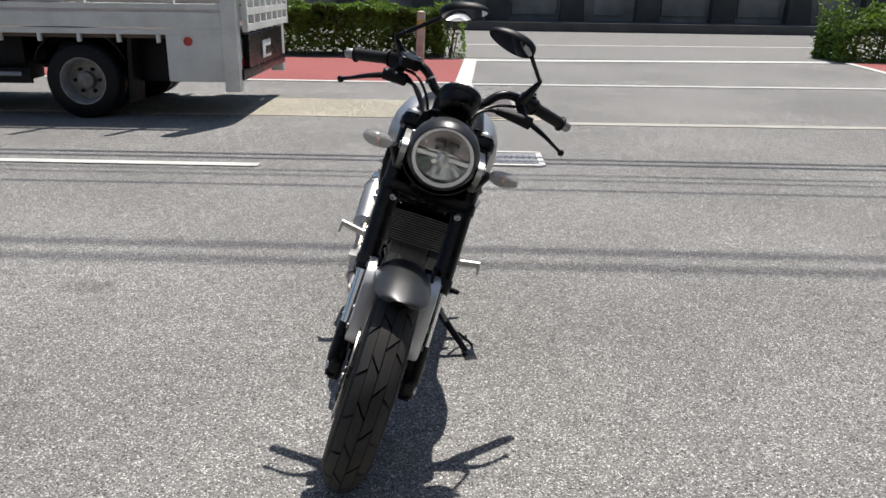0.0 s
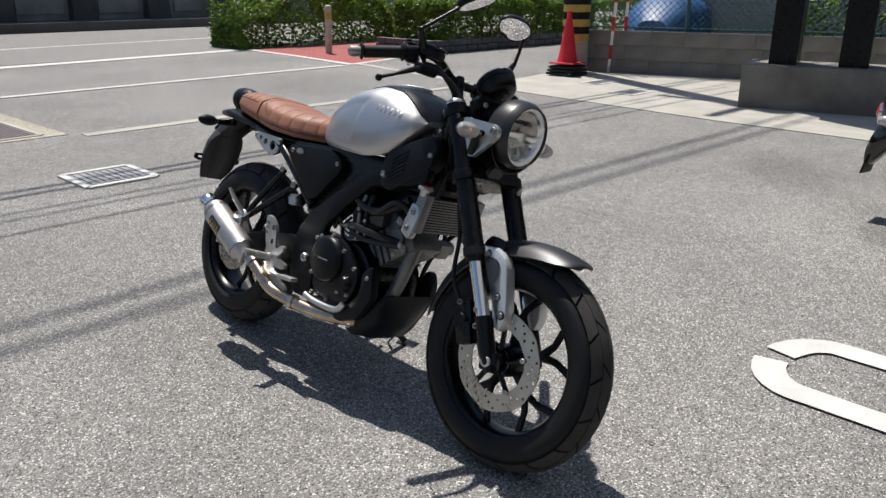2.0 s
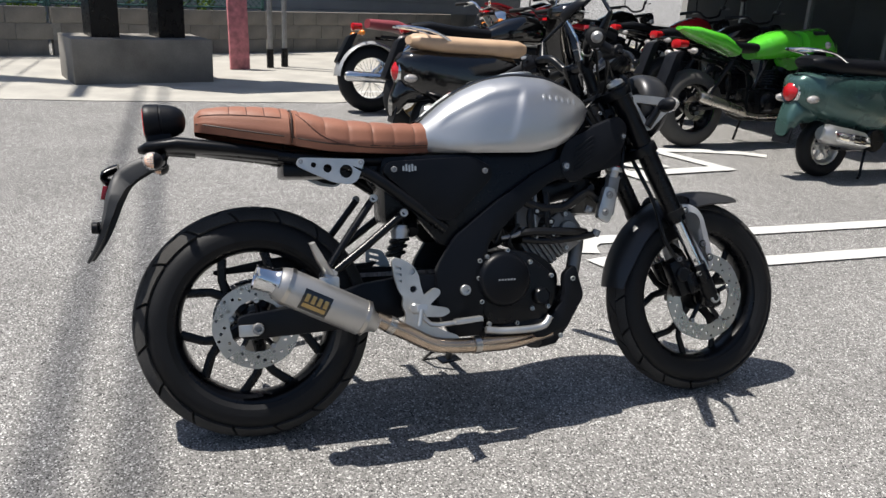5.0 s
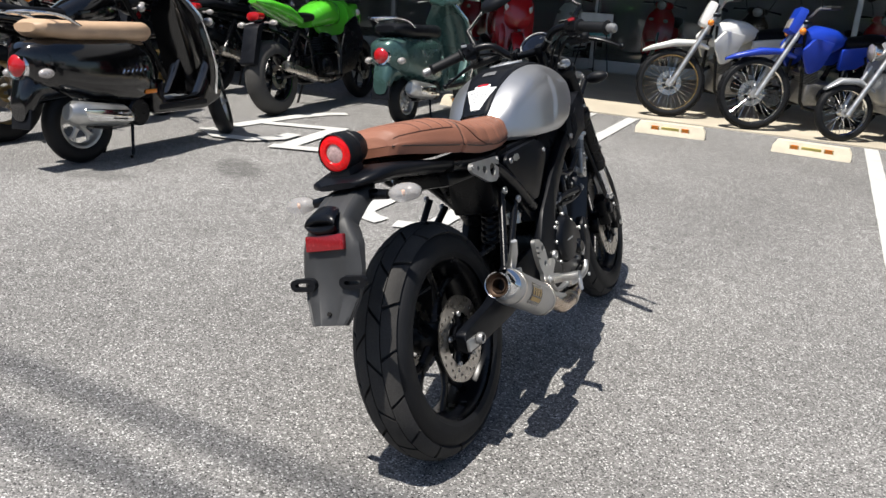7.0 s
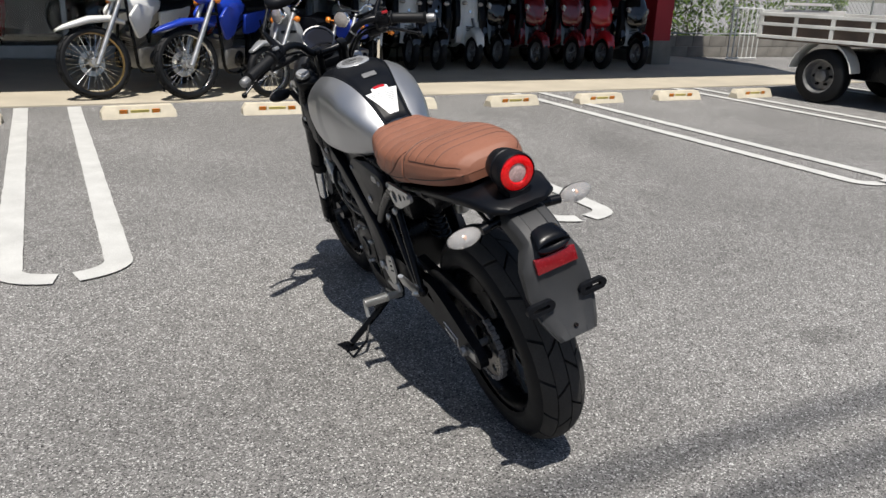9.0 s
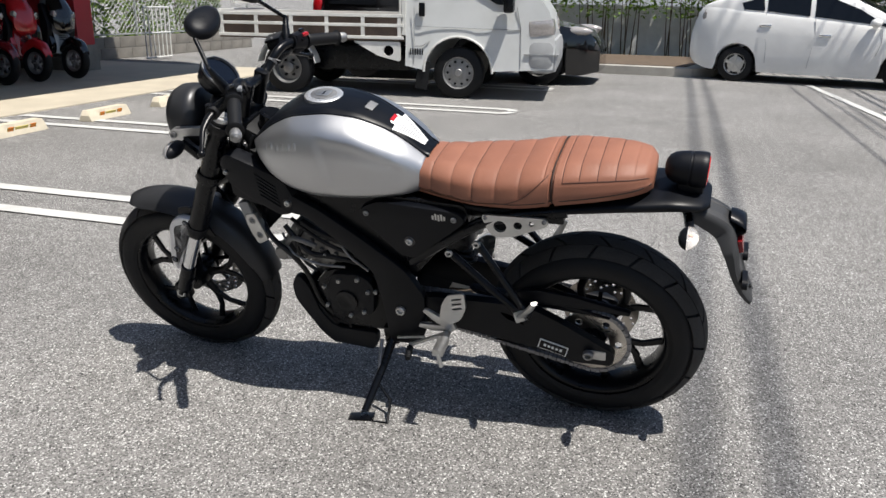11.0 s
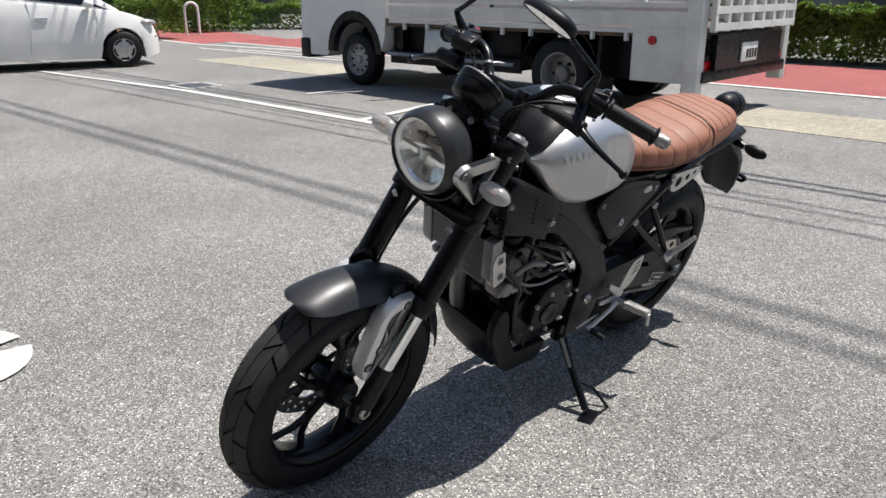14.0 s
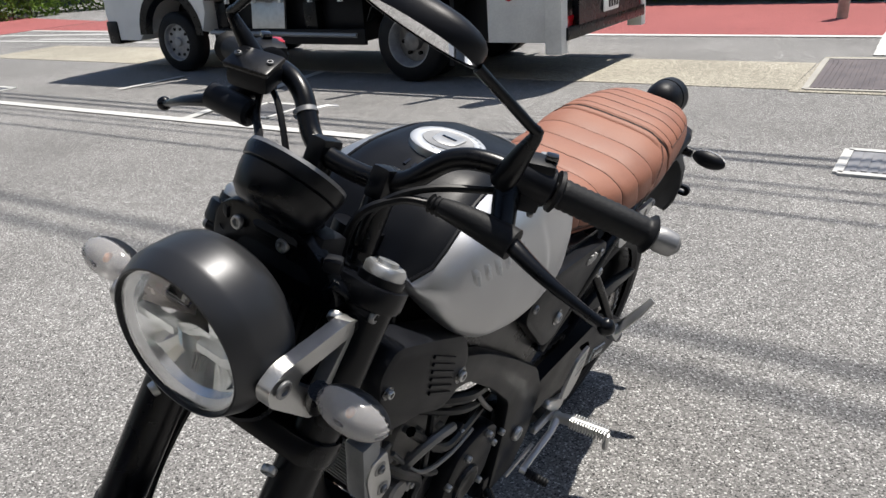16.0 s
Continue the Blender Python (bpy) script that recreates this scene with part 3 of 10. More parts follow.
cover(0.335, 3.08, 0.785, 3.53, 0, "small grey steel drain cover with a pale frame")
cover(-0.17, 5.13, 0.76, 6.50, 24, "large ribbed steel gutter cover set in concrete", 2)
cover(-3.98, 3.19, -3.56, 3.64, 0, "small steel drain cover with a pale frame")
cover(-8.0, 3.05, -7.5, 3.5, 0, "small steel drain cover with a pale frame")
cover(7.1, 3.85, 7.6, 4.1, 0, "rusty steel drain cover in the concrete apron")
cover(6.55, 3.0, 7.0, 3.3, 0, "rusty steel drain cover in the concrete apron")

# ---- wheel stops ----
def wheel_stop():
    t = thing("wheel_stop", pose(0, 0, 0), "pale concrete wheel stop with amber reflectors", "wheel stop", "wheel stops before the shop")
    b = BM()
    L, D, Hh = 0.30, 0.075, 0.10
    secs = []
    for x, k in ((-L, 0.55), (-L + 0.03, 1.0), (L - 0.03, 1.0), (L, 0.55)):
        secs.append([(x, -D, 0), (x, D, 0), (x, D * 0.62, Hh * k), (x, -D * 0.62, Hh * k)])
    loft(b, secs)
    part("block", fix(b), mat("stop_concrete", (0.60, 0.54, 0.42), 0.8, vary=0.12, scale=9, bump=0.4, bump_scale=160, fine=0.08, per_object=0.06), t, "", 25)
    for x in (-0.13, 0.13):
        b = BM()
        tilt = pose(0, 0, 0, -18, 0, 0)
        box(b, (x, 0.063, 0.055), (0.055, 0.008, 0.045), tilt)
        p = part("reflector", b, M_ORANGE, t, "amber reflector", 0)
        for q in (-0.032, 0.032):
            b = BM()
            box(b, (x + q, 0.0645, 0.055), (0.006, 0.006, 0.045), tilt)
            part("reflector_frame", b, M_YELLOW, p, "", 0)
    b = BM()
    box(b, (0, 0.062, 0.058), (0.15, 0.006, 0.03), pose(0, 0, 0, -18, 0, 0))
    part("label", b, mat("yellow_label", (0.62, 0.52, 0.16), 0.6, vary=0.2), t, "faded yellow label", 0)
    return t


stop = wheel_stop()
STOPS = [(2.34, -4.80), (1.70, -4.78), (0.38, -4.80), (-0.78, -4.72), (-2.07, -4.72), (-3.25, -4.68), (-4.33, -4.64), (-5.46, -4.66), (-6.6, -4.62)]
stop.matrix_basis = pose(STOPS[0][0], STOPS[0][1], 0.002, 0, 0, -6)
for i, (x, y) in enumerate(STOPS[1:]):
    copy_thing(stop, pose(x, y, 0.002, 0, 0, (-5, 4, -4, -3, 3, 2, -3, 2)[i]))

# ---- far retaining wall beyond the road ----
b = BM()
box(b, (0, 21.3, 1.6), (140, 0.6, 3.4))
wall = structure("wall_north", b, M_CONC_D, "stained grey concrete retaining wall in shade", "wall")
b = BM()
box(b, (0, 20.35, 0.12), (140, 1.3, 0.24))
structure("kerb", b, mat("dark_kerb", (0.07, 0.07, 0.07), 0.9, vary=0.3, scale=2), "dark kerb below the retaining wall", "kerb")
# buttresses far darker than the wall and its panels
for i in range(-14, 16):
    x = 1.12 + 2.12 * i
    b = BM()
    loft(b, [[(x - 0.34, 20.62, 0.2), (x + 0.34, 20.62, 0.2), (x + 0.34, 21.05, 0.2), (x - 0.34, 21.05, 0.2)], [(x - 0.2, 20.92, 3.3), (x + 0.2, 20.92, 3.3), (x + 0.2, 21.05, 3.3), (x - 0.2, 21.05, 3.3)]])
    part("buttress", fix(b), mat("near_black_concrete", (0.06, 0.06, 0.055), 0.95, vary=0.3, scale=2), wall, "", 0)
for i in range(-13, 15):
    b = BM()
    box(b, (1.12 + 2.12 * i - 1.06, 20.97, 1.15), (1.1 + 0.25 * math.sin(i * 2.3), 0.05, 1.5), bevel=0.01)
    part("panel", b, M_CONC_D, wall, "", 0)

# ---- overhead cables, whose shade crosses the asphalt ----
def overhead(y_shade, sag, r, h=6.6, x_mid=-1.0, span=26.0, name="overhead_cable"):
    pts = []
    for k in range(41):
        x = x_mid - span + 2 * span * k / 40
        z = h + sag * ((x - x_mid) / span) ** 2
        pts.append((x + 0.175 * h, y_shade + 0.388 * h, z))
    b = BM()
    tube(b, pts, r, 6)
    solo(name, b, M_CABLE, "black overhead cable strung above the lot", "cable", "overhead cables")


overhead(3.33, 1.6, 0.024)
overhead(3.19, 1.6, 0.024)
overhead(2.82, 1.6, 0.013)
overhead(2.68, 1.6, 0.012)
overhead(2.41, 1.6, 0.014)
overhead(1.20, 2.0, 0.026, 13.0)
overhead(0.98, 2.0, 0.026, 13.5)

for x in (-25.9, 26.2):
    t = thing("utility_pole", pose(x, 6.05, 0.0), "grey concrete utility pole that carries the cables", "utility pole", "cable poles")
    b = BM()
    lathe(b, [(0.21, 0), (0.15, 16.2), (1e-4, 16.2)], (0, 0, 0), (0, 0, 1), 20)
    part("pole", b, M_CONC, t)
    for z in (8.2, 15.0, 15.5):
        b = BM()
        box(b, (0, 0, z), (0.12, 2.0, 0.12), bevel=0.01)
        part("cross_arm", b, M_GREYP, t)

# ---- low planted beds and hedges ----
def foliage(name, cx, cy, sx, sy, z0, z1, n, material, label, seed, leaf=0.05, category="hedge", lump=0.22, turn=0.0, twigs=14):
    """Leaves set all over a lumpy body, with twigs inside; the outline is uneven and has gaps."""
    rng = random.Random(seed)
    t = thing(name, pose(cx, cy, 0, 0, 0, turn), label, category)
    b = BM()
    for _ in range(twigs):
        x, y = rng.uniform(-sx, sx) * 0.85, rng.uniform(-sy, sy) * 0.6
        h = z0 + (z1 - z0) * rng.uniform(0.6, 0.95)
        tube(b, [(x, y, 0), (x + rng.uniform(-0.1, 0.1), y + rng.uniform(-0.1, 0.1), h * 0.5), (x + rng.uniform(-0.2, 0.2), y + rng.uniform(-0.15, 0.15), h)], [0.014, 0.01, 0.004], 5)
    st_ = part("stem", b, M_TWIG, t)
    st_["kind"] = "stuff"
    verts, faces = [], []
    for _ in range(n):
        u = rng.random()
        x, y = rng.uniform(-sx, sx), rng.uniform(-sy, sy)
        edge_ = 1 - (0.6 if category == "shrub" else 0.10) * abs(x / sx) ** 3
        top = z0 + (z1 - z0) * edge_ * (0.86 + lump * noise.noise(Vector((x * 1.3 + seed, y * 1.7, seed * 3.1))) + 0.12 * noise.noise(Vector((x * 5 + seed, y * 5, 2.0))))
        if u < 0.55:
            z = top - abs(rng.gauss(0, 0.06))
        else:
            z = rng.uniform(z0, top)
            k = rng.choice((0, 1, 1))
            off = 0.12 * noise.noise(Vector((x * 2.1 + 7, z * 3, seed))) - abs(rng.gauss(0, 0.05))
            if k:
                y = rng.choice((-1, 1)) * (sy + off)
            else:
                x = rng.choice((-1, 1)) * (sx + off)
        s = leaf * rng.uniform(0.6, 1.3)
        q = Euler((rng.gauss(0, 0.7), rng.gauss(0, 0.7), rng.uniform(0, 6.28))).to_matrix()
        base = len(verts)
        for px, py, pz in ((0, -1, 0), (0.42, -0.1, 0.12), (0, 1, 0.02), (-0.42, -0.1, 0.12)):
            verts.append(Vector((x, y, z)) + q @ Vector((px * s, py * s, pz * s)))
        faces += [(base, base + 1, base + 2), (base, base + 2, base + 3)]
    me = bpy.data.meshes.new("leaves")
    me.from_pydata(verts, [], faces)
    me.materials.append(material)
    ob = new("leaves", me)
    ob.parent = t
    ob["kind"] = "stuff"
    return t


foliage("hedge", -3.4, 11.95, 3.2, 0.5, 0.08, 0.95, 42000, M_LEAF, "clipped green hedge along the red pavement", 3, 0.055)
foliage("shrub", -0.15, 11.75, 0.35, 0.35, 0.0, 0.85, 900, M_LEAF, "loose leafy shrub at the end of the hedge", 5, 0.045, "shrub", 0.5)
foliage("shrub", 9.0, 12.35, 2.2, 0.55, 0.0, 1.10, 16000, M_LEAF, "loose green shrubs beside the red pavement", 7, 0.055, "shrub", 0.5)
foliage("hedge", 11.6, 9.35, 2.4, 0.7, 0.22, 1.05, 22000, M_LEAF, "green hedge in a bed edged with dark stone", 9, 0.05)
foliage("hedge", 15.4, 7.2, 2.4, 0.8, 0.2, 1.1, 13000, M_LEAF, "green hedge behind the block wall", 11, 0.055, turn=-40)
foliage("hedge", -19.6, 11.6, 3.6, 0.6, 0.0, 0.85, 16000, M_LEAF, "green hedge at the street corner", 13, 0.06, twigs=6, turn=38)
foliage("shrub", -19.0, 10.2, 0.8, 0.7, 0.0, 1.35, 5000, M_LEAF, "tall green weeds at the end of the hedge", 15, 0.06, "shrub", 0.6, twigs=6)
foliage("hedge", -16.9, 6.7, 0.6, 1.1, 0.15, 1.05, 7000, M_LEAF, "clipped green hedge in a low stone bed", 17, 0.05, twigs=6)
foliage("hedge", -15.6, 0.1, 0.8, 2.6, 0.85, 2.7, 26000, M_LEAF, "leafy hedge of small trees before a white garden wall", 19, 0.065, lump=0.35, twigs=26)
foliage("shrub", -16.0, 4.2, 0.8, 1.5, 0.1, 2.5, 16000, M_LEAF_D, "dark leafy shrub behind the parked car", 21, 0.07, "shrub", 0.4, twigs=8)
b = BM()
box(b, (11.6, 9.4, 0.12), (4.6, 1.3, 0.2))
structure("bed_soil", b, M_SOIL, "dark soil of the planted bed", "soil")
edge = thing("bed_edging", pose(0, 0, 0), "dark cut-stone edging round the planted bed", "edging", kind="structure")
for r in range(2):
    for i in range(18):
        b = BM()
        box(b, (8.95 + 0.3 * i + 0.12 * r, 8.62 - 0.035 * i * 0, 0.07 + 0.11 * r), (0.28, 0.16, 0.1), bevel=0.012)
        part("stone", b, M_STONE, edge, "", 30)
    for i in range(5):
        b = BM()
        box(b, (8.88 - 0.1 * 0, 8.8 + 0.3 * i, 0.07 + 0.11 * r), (0.16, 0.28, 0.1), bevel=0.012)
        part("stone", b, M_STONE, edge, "", 30)

# ---- block wall with mesh fence, by the apron ----
def block_wall(p0, p1, h, label):
    a, c = Vector((*p0, 0)), Vector((*p1, 0))
    L = (c - a).length
    ang = math.degrees(math.atan2(c.y - a.y, c.x - a.x))
    t = thing("block_wall", pose(a.x, a.y, 0, 0, 0, ang), label, "wall", kind="structure")
    rows = max(1, round(h / 0.2))
    rh = h / rows
    b = BM()
    box(b, (L / 2, 0, h / 2 - 0.01), (L - 0.01, 0.11, h - 0.03))
    part("core", b, M_CONC_D, t, "", 0)
    me = None
    n = int(L / 0.4)
    for r in range(rows):
        for i in range(n):
            x0 = i * L / n + (0.2 if r % 2 else 0)
            if x0 + L / n > L + 0.21:
                continue
            if me is None:
                b = BM()
                box(b, (0, 0, 0), (L / n - 0.008, 0.13, rh - 0.008), bevel=0.004)
                ob = part("block", b, M_CONC_BLK, t, "", 30)
                me = ob.data
            else:
                ob = new("block", me)
                ob.parent = t
            ob.location = (x0 + L / n / 2 - (0.1 if r % 2 else 0), 0, rh * (r + 0.5))
    return t


def mesh_fence(p0, p1, z0, z1, label, step=0.09, r=0.004, material=None):
    a, c = Vector((*p0, 0)), Vector((*p1, 0))
    L = (c - a).length
    ang = math.degrees(math.atan2(c.y - a.y, c.x - a.x))
    t = thing("mesh_fence", pose(a.x, a.y, 0, 0, 0, ang), label, "fence")
    mt = material or mat("green_wire", (0.05, 0.12, 0.11), 0.5, metal=0.3)
    b = BM()
    H = z1 - z0
    k = 0
    while k * step < L + H:
        for s in (1, -1):
            x0 = k * step - (H if s > 0 else 0)
            xa, xb = (x0, x0 + H) if s > 0 else (x0 + 0.0, x0 - H)
            pa, pb = Vector((xa, 0, z0)), Vector((xb, 0, z1))
            lo, hi = 0.0, 1.0
            d = pb.x - pa.x
            if d > 0:
                lo, hi = max(0, -pa.x / d), min(1, (L - pa.x) / d)
            else:
                lo, hi = max(0, (L - pa.x) / d), min(1, -pa.x / d)
            if hi - lo > 0.02:
                tube(b, [pa.lerp(pb, lo), pa.lerp(pb, hi)], r, 4, ends=False)
        k += 1
    part("wire_mesh", b, mt, t, "", 0)
    n = max(1, round(L / 1.8))
    for i in range(n + 1):
        b = BM()
        tube(b, [(L * i / n, 0.02, z0 - 0.02), (L * i / n, 0.02, z1 + 0.05)], 0.024, 8)
        part("post", b, mt, t)
    for z in (z0 + 0.02, z1):
        b = BM()
        tube(b, [(0, 0.01, z), (L, 0.01, z)], 0.015, 6)
        part("rail", b, mt, t)


block_wall((8.45, 4.95), (9.3, 2.3), 0.6, "low weathered concrete block wall")
block_wall((9.3, 2.25), (10.35, -0.5), 0.6, "low weathered concrete block wall")
block_wall((10.4, -0.55), (13.5, -7.0), 0.6, "low weathered concrete block wall")
mesh_fence((8.5, 5.0), (9.34, 2.3), 0.62, 1.7, "green wire mesh fence on the block wall")
mesh_fence((9.34, 2.25), (10.4, -0.5), 0.62, 1.7, "green wire mesh fence on the block wall")

# ---- wheels, shared by the machines ----
def tyre(parent, c, R, rc, rim_r, blocks=26, material=None, tread=None, seg=64, h=0.006, style="block"):
    """A tyre round c, its axle along y, with raised tread pieces."""
    cx, cy, cz = c
    Rc = R - rc
    def at(th, ph, off=0.0):
        q = Rc + (rc + off) * math.cos(ph)
        return (cx + q * math.cos(th), cy + (rc + off) * math.sin(ph), cz + q * math.sin(th))
    end = math.acos(max(-0.9, min(0.9, (rim_r - Rc) / rc)))
    ph = [lerp(-end, end, k / 16) for k in range(17)]
    b = BM()
    deep = -h if blocks else 0
    rows = []
    for i in range(seg):
        th = 2 * math.pi * i / seg
        row = [at(th, p, deep if abs(p) < 0.95 else (deep * max(0, (1.25 - abs(p)) / 0.3))) for p in ph]
        rows.append(row)
    grid(b, rows, closed_u=True)
    # inner side of the bead
    for s in (0, -1):
        lip = [[rows[i][s] for i in range(seg)], [(cx + (rim_r - 0.012) * math.cos(2 * math.pi * i / seg), rows[i][s][1] * 0.9 + cy * 0.1, cz + (rim_r - 0.012) * math.sin(2 * math.pi * i / seg)) for i in range(seg)]]
        grid(b, lip, closed_v=True)
    part("tyre", fix(b), material or M_RUBBER, parent, "black rubber tyre", 50)
    if blocks:
        b = BM()
        step = 2 * math.pi / blocks
        def piece(t0, t1, p0, p1, skew):
            n, k = 3, 4
            top, low = [], []
            for i in range(n + 1):
                rt, rl = [], []
                for j in range(k + 1):
                    p = lerp(p0, p1, j / k)
                    t = lerp(t0, t1, i / n) + skew * abs(p)
                    rt.append(b.verts.new(at(t, p, 0)))
                    if i in (0, n) or j in (0, k):
                        rl.append((i, j, at(t, p, -h)))
                top.append(rt)
                low += rl
            lv = {(i, j): b.verts.new(q) for i, j, q in low}
            for i in range(n):
                for j in range(k):
                    b.faces.new((top[i][j], top[i][j + 1], top[i + 1][j + 1], top[i + 1][j]))
            ring = [(0, j) for j in range(k)] + [(i, k) for i in range(n)] + [(n, j) for j in range(k, 0, -1)] + [(i, 0) for i in range(n, 0, -1)]
            for a, z in zip(ring, ring[1:] + ring[:1]):
                b.faces.new((top[a[0]][a[1]], lv[a], lv[z], top[z[0]][z[1]]))
        for i in range(blocks):
            t = i * step
            if style == "block":
                piece(t + 0.03 * step, t + 0.95 * step, 0.02, 0.46, 0.26)
                piece(t + 0.53 * step, t + 1.45 * step, -0.46, -0.02, 0.26)
                piece(t + 0.23 * step, t + 1.15 * step, 0.49, 1.00, -0.14)
                piece(t + 0.73 * step, t + 1.65 * step, -1.00, -0.49, -0.14)
            else:
                piece(t, t + 0.72 * step, -0.3, 0.3, 0.0)
                piece(t + 0.3 * step, t + 0.95 * step, 0.42, 0.95, 0.0)
                piece(t + 0.3 * step, t + 0.95 * step, -0.95, -0.42, 0.0)
        part("tread", fix(b), tread or M_RUBBER, parent, "chunky block tread", 35)


def cast_rim(parent, c, r, w, arms=5, split=0.30, material=None, hub=0.045, thick=0.014, hubw=0.06, stripe=None, phase=0.35):
    cx, cy, cz = c
    m = material or M_BLACK
    b = BM()
    prof = [(r + 0.004, -w), (r + 0.006, -w + 0.008), (r - 0.010, -w + 0.012), (r - 0.022, -w * 0.35), (r - 0.022, w * 0.35), (r - 0.010, w - 0.012), (r + 0.006, w - 0.008), (r + 0.004, w), (r - 0.012, w), (r - 0.020, w - 0.006), (r - 0.030, w * 0.4), (r - 0.030, -w * 0.4), (r - 0.020, -w + 0.006), (r - 0.012, -w)]
    lathe(b, prof, c, (0, 1, 0), 56, closed=True)
    rim = part("rim", fix(b), m, parent, "black cast rim")
    if stripe:
        for s in (-1, 1):
            b = BM()
            lathe(b, [(r + 0.001, s * (w + 0.001)), (r - 0.006, s * (w + 0.0015))], c, (0, 1, 0), 56)
            part("rim_stripe", b, stripe, rim, "coloured rim stripe")
    for i in range(arms):
        a = 2 * math.pi * i / arms + phase
        b = BM()
        def pt(rr, aa, y=0):
            return (cx + rr * math.cos(aa), cy + y, cz + rr * math.sin(aa))
        tube(b, [pt(hub * 0.7, a), pt(hub + 0.02, a), pt(lerp(hub, r, 0.38), a)], [thick * 1.35, thick * 1.05, thick * 0.95], 8, flat=1.35)
        for s in (-1, 1):
            tube(b, [pt(lerp(hub, r, 0.30), a + s * 0.02), pt(lerp(hub, r, 0.55), a + s * split * 0.42), pt(r - 0.018, a + s * split)], [thick * 0.8, thick * 0.66, thick * 0.72], 8, flat=1.5)
        part("spoke", b, m, parent)
    b = BM()
    lathe(b, [(0.012, -hubw), (hub * 0.8, -hubw), (hub * 0.85, -hubw + 0.01), (hub, -hubw * 0.5), (hub, hubw * 0.5), (hub * 0.85, hubw - 0.01), (hub * 0.8, hubw), (0.012, hubw)], c, (0, 1, 0), 20)
    part("hub", b, m, parent)
    b = BM()
    tube(b, [(cx, cy - hubw - 0.03, cz), (cx, cy + hubw + 0.03, cz)], 0.011, 10)
    part("axle", b, M_ALU_D, parent)


def wire_rim(parent, c, r, w, n=28, material=None, hubw=0.045, hub=0.04):
    cx, cy, cz = c
    b = BM()
    lathe(b, [(r + 0.006, -w), (r - 0.008, -w), (r - 0.018, -w * 0.3), (r - 0.018, w * 0.3), (r - 0.008, w), (r + 0.006, w)], c, (0, 1, 0), 40, closed=True)
    part("rim", fix(b), material or M_CHROME, parent)
    b = BM()
    for i in range(n):
        a = 2 * math.pi * i / n
        s = 1 if i % 2 else -1
        a2 = a + (0.28 if (i // 2) % 2 else -0.28)
        tube(b, [(cx + hub * math.cos(a2), cy + s * hubw * 0.8, cz + hub * math.sin(a2)), (cx + (r - 0.016) * math.cos(a), cy, cz + (r - 0.016) * math.sin(a))], 0.0022, 4, ends=False)
    ob = part("wire_spokes", b, M_CHROME, parent)
    ob["kind"] = "stuff"
    b = BM()
    lathe(b, [(0.01, -hubw), (hub, -hubw), (hub * 0.7, -hubw * 0.5), (hub * 0.7, hubw * 0.5), (hub, hubw), (0.01, hubw)], c, (0, 1, 0), 16)
    part("hub", b, M_ALU, parent)


def brake_disc(parent, c, y, r, ri, holes=30, material=None):
    cx, cy, cz = c
    b = BM()
    out = [(cx + r * math.cos(2 * math.pi * k / 64) * (1 + 0.012 * math.cos(16 * math.pi * k / 64)), cz + r * math.sin(2 * math.pi * k / 64) * (1 + 0.012 * math.cos(16 * math.pi * k / 64))) for k in range(64)]
    hs = [(cx, cz, ri)]
    for k in range(holes):
        a = 2 * math.pi * k / holes
        q = lerp(ri, r, (0.3, 0.55, 0.8)[k % 3])
        hs.append((cx + q * math.cos(a), cz + q * math.sin(a), 0.0042))
    plate(b, out, y - 0.002, y + 0.002, hole=hs)
    d = part("brake_disc", fix(b), material or M_STEEL, parent, "drilled steel brake disc", 30)
    b = BM()
    lathe(b, [(0.022, -0.004), (0.036, -0.004), (0.036, 0.004), (0.022, 0.004)], (cx, y, cz), (0, 1, 0), 20, closed=True)
    for k in range(5):
        a = 2 * math.pi * k / 5 + 0.2
        tube(b, [(cx + 0.03 * math.cos(a), y, cz + 0.03 * math.sin(a)), (cx + ri * 0.97 * math.cos(a + 0.12), y, cz + ri * 0.97 * math.sin(a + 0.12))], 0.007, 6)
    part("disc_carrier", b, M_BLACK, d)
    for k in range(5):
        b = BM()
        a = 2 * math.pi * k / 5 + 0.32
        bolt(b, (cx + ri * 0.97 * math.cos(a), y - 0.006 if y < cy else y + 0.001, cz + ri * 0.97 * math.sin(a)), (0, -1 if y < cy else 1, 0), 0.007, 0.005)
        part("bolt", b, M_ALU, d)
    return d


# ---- the silver roadster, leaning on its side stand ----
BIKE = pose(-0.093, 0.0032, 0.0, -16.5, 0, -91.96)
bike = thing("motorcycle", BIKE, "silver and black retro motorcycle with tan seat on its side stand", "motorcycle")
FA, RA = (0.668, 0, 0.2955), (-0.668, 0, 0.305)


def wheel(name, parent, label):
    e = new(name)
    e.parent = parent
    e["label"] = label
    return e


def P(name, b, material, label="", smooth=40, parent=None):
    return part(name, fix(b), material, parent or bike, label, smooth)


tyre(bike, FA, 0.2955, 0.057, 0.218, 17, tread=M_TREAD, h=0.009)
cast_rim(bike, FA, 0.216, 0.044, hubw=0.05, split=0.37, thick=0.0105, phase=radians(24))
brake_disc(bike, FA, -0.066, 0.133, 0.088, 45)
tyre(bike, RA, 0.305, 0.072, 0.219, 16, tread=M_TREAD, h=0.010)
cast_rim(bike, RA, 0.216, 0.056, hubw=0.06, split=0.36, thick=0.0115, phase=radians(-10))
brake_disc(bike, RA, -0.075, 0.11, 0.068, 36)


def fork_x(z):
    return 0.668 - (z - 0.2955) * 0.5


